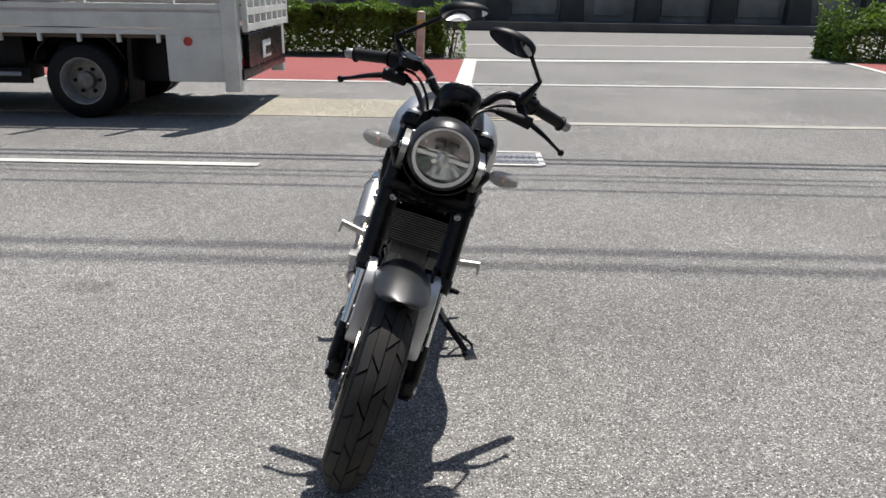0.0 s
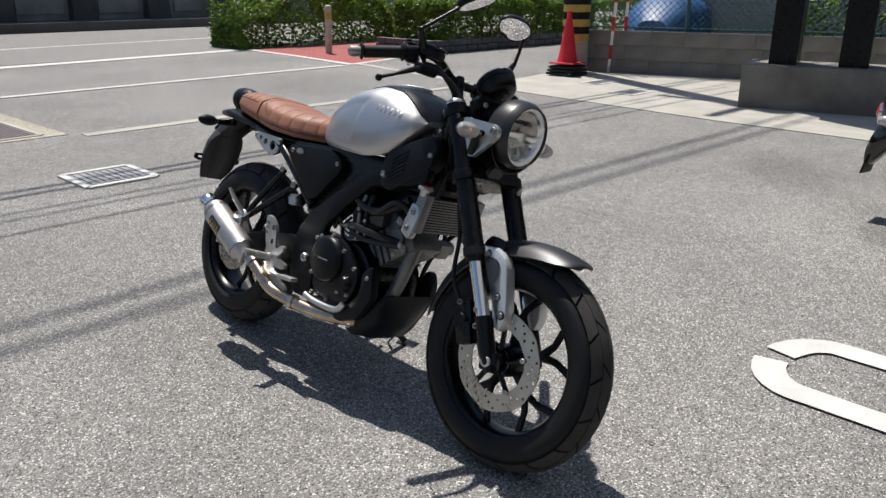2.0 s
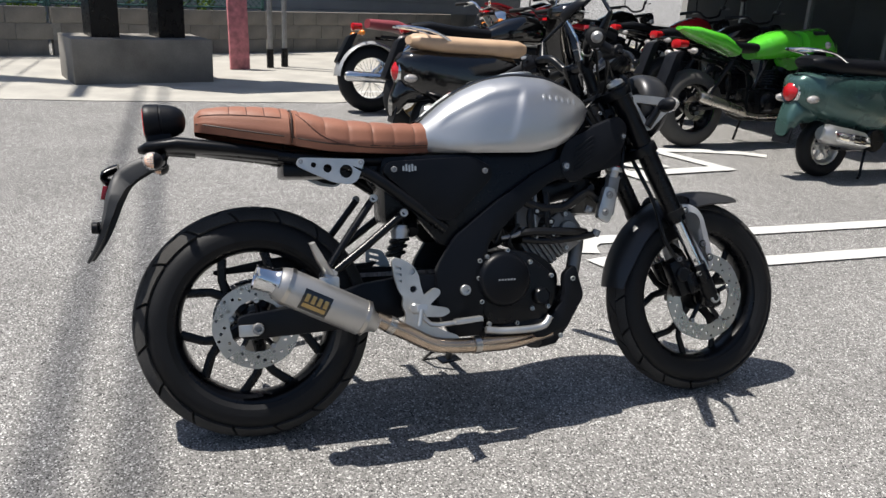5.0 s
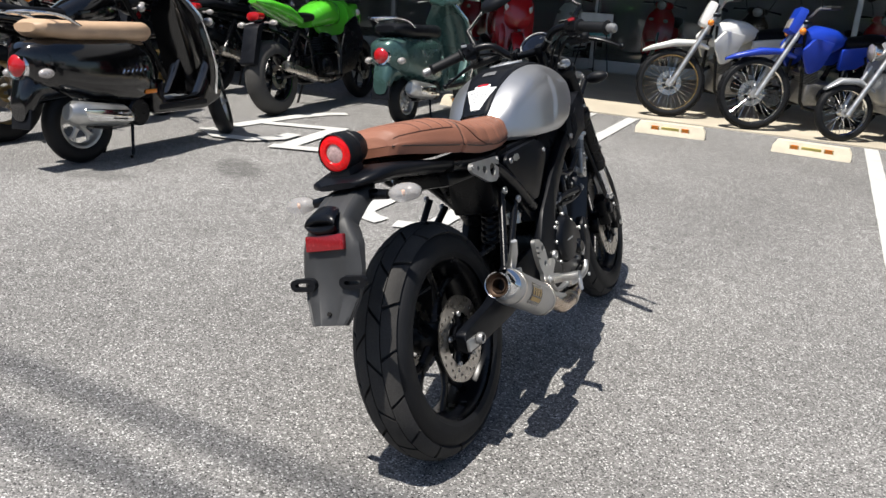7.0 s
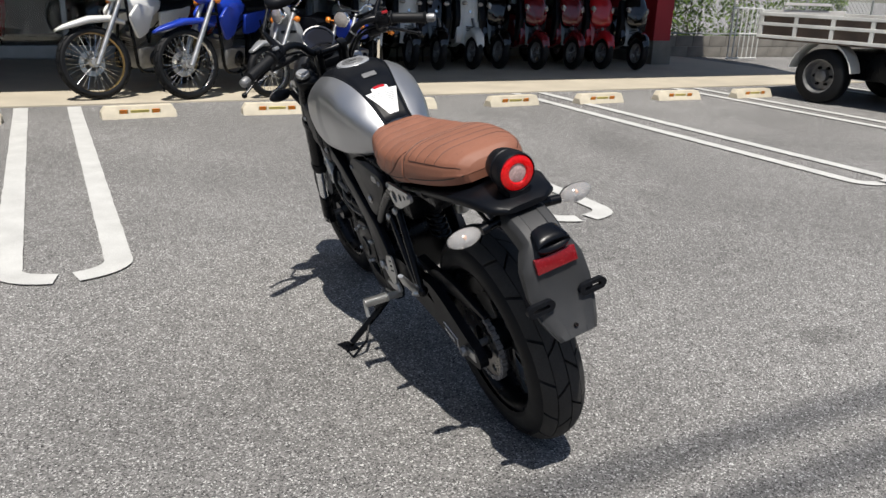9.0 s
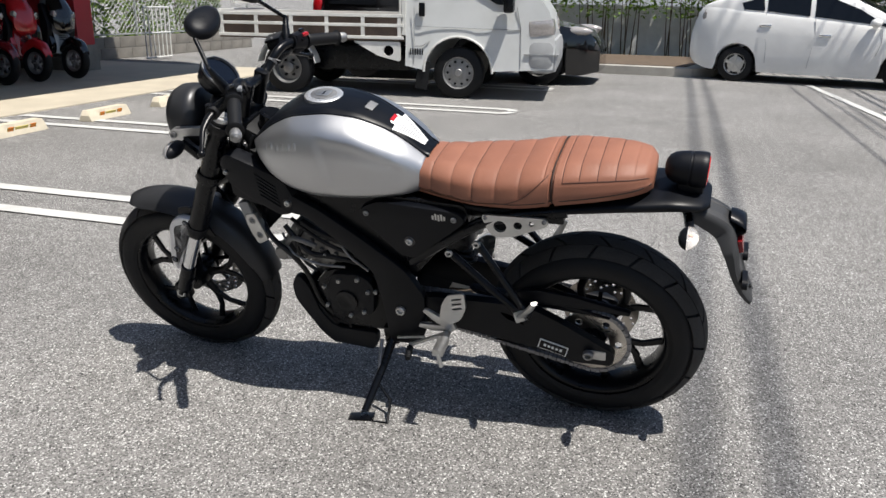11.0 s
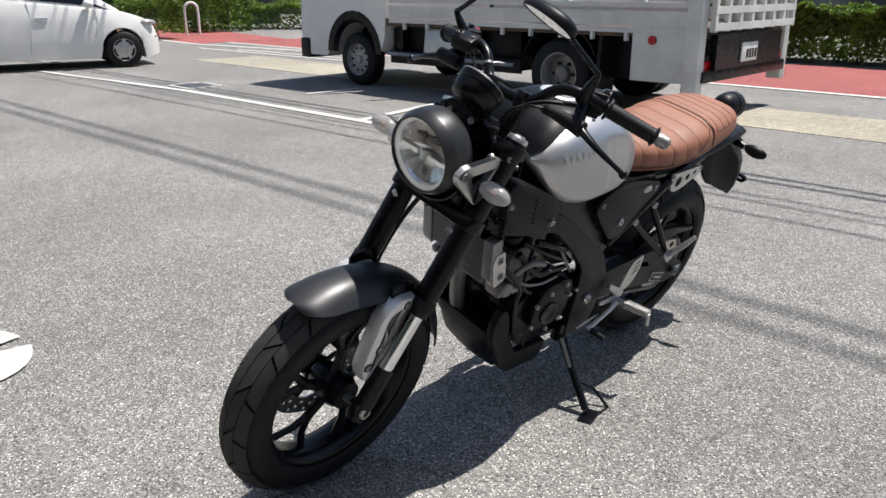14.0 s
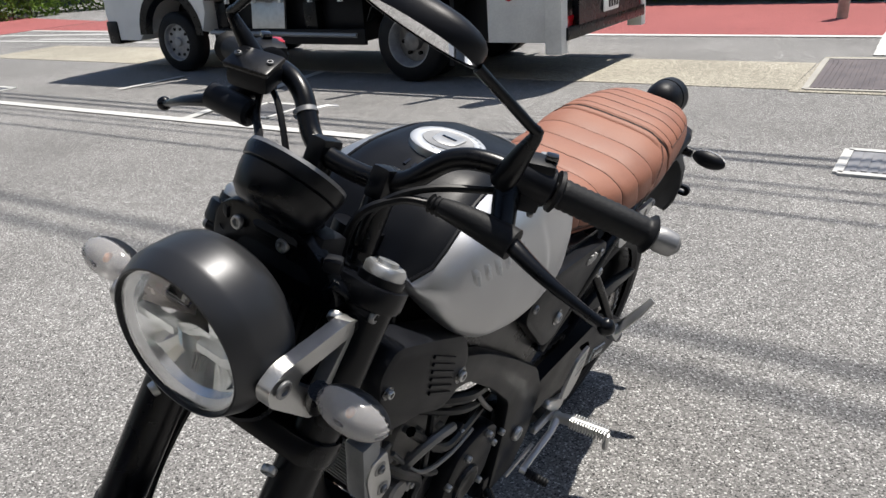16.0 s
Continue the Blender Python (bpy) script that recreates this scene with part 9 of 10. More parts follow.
# the row of scooters before the shop window
ROW = ((-2.94, -7.88, M_WHITE, "round", M_WHITE), (-3.53, -7.91, M_GLOSSB, "round", M_WHITE), (-3.92, -7.84, M_GLOSSB, "round", M_GLOSSB), (-4.49, -7.86, M_WHITE, "round", M_WHITE), (-4.95, -7.9, M_GLOSSB, "slant", M_GLOSSB), (-5.47, -7.68, M_REDD, "slant", M_GLOSSB), (-6.08, -7.64, M_REDD, "slant", M_GLOSSB), (-6.59, -7.59, M_REDP, "slant", M_REDP), (-7.16, -7.47, M_GLOSSB, "slant", M_GREYP))
NAMES = {M_WHITE: "white", M_REDP: "red", M_REDD: "dark red", M_GLOSSB: "black", M_GREYP: "silver grey"}
for i, (x, y, paint, lamp, shield) in enumerate(ROW):
    a = radians(86 - 3 * math.sin(i))
    scooter(pose(x - 0.70 * math.cos(a), y - 0.70 * math.sin(a), 0.012, -4, 0, math.degrees(a)) @ Matrix.Scale(1.13, 4), paint, f"{NAMES[paint]} scooter parked in a row before the shop window", M_PLAST, lamp, shield, "scooters in the row", False, -1, 1.24, 0.22, slim=0.74)

# ---- vehicles ----
def car_wheel(parent, c, r, w, s, material=M_ALU, steel=False, deep=False):
    e = new("wheel")
    e.parent = parent
    cx, cy, cz = c
    b = BM()
    lathe(b, [(r * 0.62, -w), (r * 0.92, -w), (r, -w * 0.72), (r, w * 0.72), (r * 0.92, w), (r * 0.62, w)], c, (0, 1, 0), 36)
    part("tyre", fix(b), M_RUBBER, e, "", 50)
    if deep:
        b = BM()
        lathe(b, [(r * 0.64, s * w), (r * 0.60, s * w * 0.98), (r * 0.55, s * w * 0.5), (r * 0.52, -s * w * 0.2)], c, (0, 1, 0), 36)
        rim = part("rim", fix(b), material, e, "deep-dished rim")
        b = BM()
        lathe(b, [(r * 0.52, -s * w * 0.2), (r * 0.24, -s * w * 0.1), (r * 0.22, s * w * 0.5), (r * 0.15, s * w * 0.6), (1e-4, s * w * 0.6)], c, (0, 1, 0), 30)
        part("hub", fix(b), M_ENGINE, rim)
        for k in range(6):
            b = BM()
            a = math.pi * k / 3
            bolt(b, (cx + r * 0.33 * math.cos(a), cy - s * w * 0.12, cz + r * 0.33 * math.sin(a)), (0, s, 0), 0.018, 0.03)
            part("nut", fix(b), M_BLACK, rim)
        return e
    b = BM()
    lathe(b, [(r * 0.63, s * w), (r * 0.60, s * w * 0.95), (r * 0.56, s * w * 0.5), (r * 0.2, s * w * (0.62 if steel else 0.75)), (1e-4, s * w * (0.64 if steel else 0.78))], c, (0, 1, 0), 36)
    rim = part("rim", fix(b), material, e)
    if steel:
        for k in range(10):
            a = 2 * math.pi * k / 10
            b = BM()
            disc(b, (cx + r * 0.44 * math.cos(a), cy + s * w * 0.57, cz + r * 0.44 * math.sin(a)), (0, s, 0), r * 0.05, 0.012, 10)
            part("slot", b, M_BLACK, rim)
        b = BM()
        disc(b, (cx, cy + s * w * 0.62, cz), (0, s, 0), r * 0.16, 0.03, 18, chamfer=0.008)
        part("hub_cap", b, material, rim)
    else:
        for k in range(5):
            a = 2 * math.pi * k / 5 + 0.3
            b = BM()
            n = Vector((math.cos(a), 0, math.sin(a)))
            t_ = Vector((-math.sin(a), 0, math.cos(a)))
            c0 = Vector(c) + Vector((0, s * w * 0.86, 0))
            pts = [c0 + n * r * 0.1 + t_ * r * 0.05, c0 + n * r * 0.56 + t_ * r * 0.10, c0 + n * r * 0.56 - t_ * r * 0.10, c0 + n * r * 0.1 - t_ * r * 0.05]
            lo = [b.verts.new(p) for p in pts]
            hi = [b.verts.new(p + Vector((0, s * w * 0.16, 0))) for p in pts]
            b.faces.new(lo)
            b.faces.new(hi)
            for i in range(4):
                b.faces.new((lo[i], lo[(i + 1) % 4], hi[(i + 1) % 4], hi[i]))
            part("spoke", fix(b), material, rim, "", 30)
        b = BM()
        lathe(b, [(r * 0.30, s * w * 0.6), (r * 0.58, s * w * 0.55)], c, (0, 1, 0), 30)
        part("dark_well", b, M_BLACK, rim)
    return e


HATCH = dict(
    belt=[(-2.25, 0.85), (-2.10, 1.22), (-1.98, 1.30), (-1.24, 1.23), (-0.17, 1.14), (0.71, 1.04), (1.26, 0.97), (1.72, 0.85), (1.93, 0.70), (2.02, 0.48)],
    roof=[(-2.08, 1.27), (-1.98, 1.36), (-1.31, 1.56), (-0.58, 1.635), (0.11, 1.58), (0.80, 1.32), (1.34, 0.99)],
    wins=([(-1.30, 1.27), (-1.36, 1.38), (-1.00, 1.49), (-0.95, 1.25)], [(-0.91, 1.245), (-0.93, 1.505), (-0.23, 1.535), (-0.20, 1.175)], [(-0.12, 1.17), (-0.15, 1.53), (0.14, 1.47), (0.57, 1.30), (0.86, 1.13), (0.83, 1.065)], [(0.88, 1.06), (0.91, 1.11), (1.18, 0.985)]),
    gaps=([(-0.92, 1.22), (-0.94, 0.98), (-0.86, 0.70), (-0.84, 0.36)], [(-0.10, 1.13), (-0.08, 0.80), (-0.14, 0.30)], [(0.93, 1.00), (0.96, 0.80), (0.90, 0.55)]),
    handles=((-0.90, 1.00), (0.09, 0.86)), mirror=(0.84, 1.03), lamp=(1.78, 0.76), tail=(-1.93, 1.12), screen=((0.22, 1.53), (1.18, 1.07)), lens=None)
VAN = dict(
    belt=[(-2.25, 0.85), (-2.15, 1.02), (-1.2, 1.05), (0, 1.0), (0.9, 0.97), (1.7, 0.85), (2.1, 0.75), (2.25, 0.52)],
    roof=[(-2.20, 1.0), (-2.05, 1.50), (-1.5, 1.62), (0, 1.64), (0.5, 1.56), (1.35, 0.98)],
    wins=([(-1.95, 1.10), (-1.85, 1.46), (-1.15, 1.50), (-1.15, 1.09)], [(-1.08, 1.09), (-1.08, 1.50), (-0.20, 1.51), (-0.20, 1.06)], [(-0.12, 1.06), (-0.12, 1.51), (0.42, 1.47), (1.10, 1.04)]),
    gaps=([(-1.12, 1.05), (-1.12, 0.40)], [(-0.16, 1.02), (-0.16, 0.34)], [(1.0, 1.0), (0.95, 0.55)]),
    handles=((-0.95, 0.92), (0.05, 0.90)), mirror=(0.92, 1.05), lamp=(1.95, 0.78), tail=(-2.16, 1.05), screen=((0.52, 1.54), (1.28, 1.05)), lens=None)


def car(m, label, paint, W, wb, r=0.31, scale=1.0, glass=M_TINT, shape=HATCH):
    """A five-door car: lower body with arches, glasshouse, lamps, handles, mirrors."""
    t = thing("car", m @ Matrix.Scale(scale, 4), label, "car")
    h = W / 2
    xr, xf = -wb / 2, wb / 2
    belt, roof = shape["belt"], shape["roof"]
    nose, tail = belt[-1][0], belt[0][0]
    for s in (-1, 1):
        for x in (xr, xf):
            car_wheel(t, (x, s * (h - 0.12), r), r, 0.10, s)

    def half_width(x):
        return h * track(x, [(tail, 0.70), (tail + 0.15, 0.88), (tail + 0.5, 0.97), (xr + 0.3, 1.0), (xf - 0.3, 1.0), (nose - 0.6, 0.95), (nose - 0.2, 0.82), (nose, 0.58)])
    b = BM()
    secs = []
    xs = sorted([lerp(tail, nose, i / 60) for i in range(61)] + [c + (r + 0.05) * math.cos(math.pi * k / 12) for c in (xr, xf) for k in range(13)])
    for x in xs:
        top = track(x, belt)
        w = half_width(x)
        bot = track(x, [(tail, 0.45), (tail + 0.12, 0.30), (tail + 0.5, 0.20), (xf, 0.17), (nose - 0.3, 0.15), (nose, 0.20)])
        for c in (xr, xf):
            d = abs(x - c)
            if d <= r + 0.05:
                bot = max(bot, r + math.sqrt(max(0, (r + 0.05) ** 2 - d * d)))
        mid = lerp(0.3, top, 0.62)
        f = [(0.955, bot), (0.985, max(bot + 0.01, 0.32)), (1.0, max(bot + 0.02, 0.5)), (0.995, max(bot + 0.03, mid)), (0.965, max(bot + 0.04, top - 0.06)), (0.93, max(bot + 0.05, top))]
        secs.append([(x, -w * k, z) for k, z in f] + [(x, 0, max(bot + 0.06, top + 0.025))] + [(x, w * k, z) for k, z in reversed(f)])
    loft(b, secs)
    part("body", fix(b), paint, t, "", 35)
    b = BM()
    box(b, (-0.1, 0, 0.36), ((nose - tail) * 0.84, W * 0.80, 0.36))
    part("underbody", b, M_BLACK, t, "", 0)

    def cab_w(x, z):
        lo = track(x, belt)
        return half_width(x) * lerp(0.93, 0.76, max(0.0, z - lo) / 0.55)
    b = BM()
    secs = []
    for i in range(45):
        x = lerp(roof[0][0], roof[-1][0], i / 44)
        lo = track(x, belt) - 0.03
        z = max(lo + 0.02, track(x, roof))
        f = [(cab_w(x, lerp(lo, z, q)) * k, lerp(lo, z, q)) for q, k in ((0, 1), (0.35, 1.0), (0.7, 1.0), (0.88, 0.975), (0.97, 0.90), (1.0, 0.75))]
        secs.append([(x, -y, zz) for y, zz in f] + [(x, 0, z + 0.02)] + [(x, y, zz) for y, zz in reversed(f)])
    loft(b, secs)
    part("cabin", fix(b), paint, t, "", 45)

    def side_y(x, z):
        if z > track(x, belt):
            return cab_w(x, z) + 0.005
        return half_width(x) * lerp(1.0, 0.965, max(0, z - 0.6) / 0.5) + 0.002
    for s in (-1, 1):
        for pts in shape["wins"]:
            b = BM()
            n = len(pts)
            cx, cz = sum(p[0] for p in pts) / n, sum(p[1] for p in pts) / n
            ring = []
            for i in range(n):
                for q in range(4):
                    x, z = lerp(pts[i][0], pts[(i + 1) % n][0], q / 4), lerp(pts[i][1], pts[(i + 1) % n][1], q / 4)
                    ring.append(b.verts.new((x, s * side_y(x, z), z)))
            c = b.verts.new((cx, s * (side_y(cx, cz) + 0.004), cz))
            for i in range(len(ring)):
                b.faces.new((ring[i], ring[(i + 1) % len(ring)], c))
            part("side_window", fix(b), glass, t, "dark side window", 50)
        for x, z in shape["handles"]:
            b = BM()
            box(b, (x, s * (side_y(x, z) + 0.01), z), (0.20, 0.03, 0.035), bevel=0.012)
            part("door_handle", fix(b), M_CHROME, t)
        for pts in shape["gaps"]:
            b = BM()
            tube(b, spline([(x, s * side_y(x, z), z) for x, z in pts], 4), 0.0045, 5)
            part("door_gap", b, M_GREYP, t)
        mx, mz = shape["mirror"]
        b = BM()
        ball(b, (mx, s * (h + 0.06), mz + 0.06), 0.12, 14, 10, 0, (0.75, 0.9, 0.62))
        tube(b, [(mx, s * (h - 0.06), mz - 0.02), (mx, s * (h + 0.04), mz + 0.02)], 0.03, 8)
        part("door_mirror", fix(b), paint, t)
        lx, lz = shape["lamp"]
        b = BM()
        ball(b, (lx - 0.05, s * half_width(lx) * 0.90, lz), 0.16, 14, 8, 0, (1.5, 0.55, 0.42))
        part("headlamp", fix(b), M_INDLENS, t)
        tx, tz = shape["tail"]
        b = BM()
        ball(b, (tx - 0.02, s * half_width(tx) * 0.90, tz), 0.16, 14, 8, 0, (0.7, 0.35, 1.1))
        part("tail_lamp", fix(b), M_INDLENS if shape is HATCH else M_REDLENS, t)
    (x0, z0), (x1, z1) = shape["screen"]
    b = BM()
    rows = []
    for i in range(7):
        x = lerp(x0, x1, i / 6)
        z = track(x, roof)
        w = cab_w(x, z) * 0.86
        rows.append([(x + 0.012, lerp(-w, w, k / 8), z + 0.035 - 0.02 * abs(lerp(-1, 1, k / 8)) ** 2) for k in range(9)])
    grid(b, rows)
    part("windscreen", fix(b), glass, t, "", 60)
    return t


# white hatchback
car(pose(-11.69, 2.83, 0, 0, 0, 75.5), "white five-door hatchback parked by the kerb", M_WHITE, 1.75, 2.70, 0.31, 0.86, shape=HATCH)
car(pose(-10.15, -2.62, 0, 0, 0, 91), "black people carrier parked behind the pickup", M_GLOSSB, 1.85, 2.8, 0.34, 0.98, shape=VAN)


def pickup(m):
    """A white cab-over pickup with a drop-side bed; x forward, near side -y."""
    t = thing("pickup_truck", m, "white cab-over pickup with an empty drop-side bed", "truck")
    W = 0.84
    for x, dish in ((1.03, False), (-1.03, True)):
        for s in (-1, 1):
            car_wheel(t, (x, s * (W - 0.13), 0.29), 0.29, 0.09, s, M_ALU_D, True, dish)
    # cab
    prof = [(0.42, 0.42), (0.42, 1.90), (1.05, 1.92), (1.42, 1.80), (1.92, 1.14), (2.04, 0.97), (2.12, 0.62), (2.10, 0.36), (1.45, 0.34)]
    arch = [(1.03 + 0.385 * math.cos(a), 0.30 + 0.385 * math.sin(a)) for a in [math.pi * k / 12 for k in range(13)]]
    outl = prof[:-1] + [(1.42, 0.32)] + arch + [(0.62, 0.32), (0.42, 0.36)]
    b = BM()
    n = len(outl)
    secs = []
    for y, k in ((-W, 1.0), (-W * 0.97, 1.0), (0, 1.0), (W * 0.97, 1.0), (W, 1.0)):
        secs.append([(x, y * (1 - 0.10 * max(0, z - 1.0)), z) for x, z in outl])
    loft(b, secs, caps=False)
    for k, fl in ((0, True), (-1, False)):
        es = []
        vs = [b.verts.new(p) for p in secs[k]]
        b.faces.new(vs)
    part("cab", fix(b), M_OFFWHITE, t, "", 30)
    for s in (-1, 1):
        b = BM()
        pts = [(0.55, 1.18), (0.56, 1.72), (1.15, 1.74), (1.66, 1.14), (1.62, 1.03), (1.45, 1.05), (1.22, 1.18)]
        b.faces.new([b.verts.new((x, s * (W * (1 - 0.10 * max(0, z - 1.0)) + 0.006), z)) for x, z in pts])
        part("side_window", fix(b), M_TINT, t, "", 0)
        b = BM()
        tube(b, [(1.03 + 0.395 * math.cos(a), s * (W + 0.004), 0.30 + 0.395 * math.sin(a)) for a in [math.pi * k / 14 for k in range(15)]], 0.014, 6)
        part("arch_trim", fix(b), M_WHITE2, t)
        for pts in ([(0.52, s * (W + 0.003), 0.40), (0.52, s * (W + 0.003), 1.00)], [(0.55, s * (W + 0.003), 0.80), (1.72, s * (W + 0.003), 0.78)], [(1.74, s * (W + 0.003), 0.38), (1.73, s * (W + 0.003), 0.80), (1.68, s * (W + 0.003), 1.02)], [(0.53, s * (W + 0.003), 0.58), (0.62, s * (W + 0.003), 0.585), (0.70, s * (W + 0.003), 0.64)]):
            rod("door_gap", pts, 0.005, M_GREYP, t, "", 5)
        b = BM()
        box(b, (0.61, s * (W + 0.004), 0.98), (0.07, 0.02, 0.15), bevel=0.01)
        part("door_handle", fix(b), M_BLACK, t)
        b = BM()
        box(b, (1.60, s * (W + 0.12), 1.07), (0.12, 0.18, 0.22), bevel=0.04)
        part("door_mirror", fix(b), M_BLACK, t)
        for k in range(6):
            b = BM()
            box(b, (0.48 + 0.028 * k, s * (W + 0.003), 0.52), (0.012, 0.006, 0.07))
            part("vent_slot", b, M_BLACK, t, "", 0)
        b = BM()
        box(b, (1.955, s * W * 0.845, 0.805), (0.29, 0.29, 0.19), pose(0, 0, 0, 0, -6, 0), bevel=0.05)
        part("headlamp", fix(b), M_INDLENS, t)
        b = BM()
        tube(b, [(0.64, s * (W - 0.02), 0.42), (0.60, s * (W - 0.02), 0.10)], 0.012, 4, flat=6)
        part("mud_flap", fix(b), M_RUBBER, t)
    b = BM()
    box(b, (1.965, 0, 0.51), (0.38, W * 2 + 0.03, 0.40), bevel=0.11)
    part("bumper", fix(b), M_BUMPER, t, "grey plastic bumper")
    b = BM()
    box(b, (1.97, 0, 0.52), (0.376, W * 2 + 0.036, 0.012))
    part("bumper_groove", b, M_GREYP, t, "", 0)
    b = BM()
    pts = [(1.93, -W * 0.86, 1.16), (1.93, W * 0.86, 1.16), (1.46, W * 0.80, 1.78), (1.46, -W * 0.80, 1.78)]
    b.faces.new([b.verts.new((x + 0.01, y, z)) for x, y, z in pts])
    part("windscreen", fix(b), M_TINT, t, "", 0)
    # bed
    b = BM()
    box(b, (-0.72, 0, 0.66), (2.22, W * 2, 0.06))
    part("bed_floor", b, M_WOOD, t, "", 0)
    for y in (-W, W):
        b = BM()
        for z in (0.665, 0.80, 0.905):
            box(b, (-0.72, y, z), (2.24, 0.035, 0.035), bevel=0.004)
        for k in range(6):
            box(b, (-1.80 + 0.43 * k, y, 0.785), (0.04, 0.03, 0.26))
        part("side_gate", fix(b), M_WHITE2, t, "white drop side with rails", 0)
        b = BM()
        box(b, (-0.72, y * 0.985, 0.78), (2.20, 0.010, 0.22))
        part("side_board", b, M_WOOD, t, "brown board inside the rails", 0)
    b = BM()
    box(b, (-1.83, 0, 0.80), (0.035, W * 2, 0.30), bevel=0.004)
    box(b, (-1.80, 0, 1.02), (0.03, W * 1.1, 0.03))
    part("tail_gate", fix(b), M_WHITE2, t, "", 0)
    b = BM()
    box(b, (0.40, 0, 1.15), (0.04, W * 2, 0.9))
    for y in (-W + 0.02, W - 0.02):
        tube(b, [(0.36, y, 0.66), (0.36, y, 1.75)], 0.02, 6)
    part("headboard", fix(b), M_WHITE2, t, "", 0)
    b = BM()
    box(b, (-0.35, 0, 0.42), (1.5, W * 1.2, 0.30), bevel=0.03)
    part("chassis", fix(b), M_BLACK, t)
    for s in (-1, 1):
        b = BM()
        rows = [[(-1.03 + rr_ * math.cos(a), s * (W - 0.02 - dy), 0.29 + rr_ * math.sin(a)) for rr_, dy in ((0.36, 0), (0.36, 0.2))] for a in [radians(lerp(10, 170, k / 12)) for k in range(13)]]
        loft(b, [[r[0], r[1], (r[1][0], r[1][1], r[1][2] + 0.02), (r[0][0], r[0][1], r[0][2] + 0.02)] for r in rows])
        part("mud_guard", fix(b), M_WHITE2, t, "", 40)
        b = BM()
        plate(b, rounded([(0.36, 0.62), (-0.20, 0.62), (0.10, 0.46), (0.36, 0.40)], 0.03), s * (W - 0.03), s * W, hole=[(0.22, 0.52, 0.06)])
        part("side_skirt", fix(b), M_WHITE2, t, "", 30)
    return t


pickup(pose(-7.98, -3.05, 0, 0, 0, 97) @ Matrix.Scale(1.07, 4))


M_WHEEL = mat("grey_wheel_steel", (0.34, 0.345, 0.35), 0.45, metal=0.4, vary=0.25, scale=14)


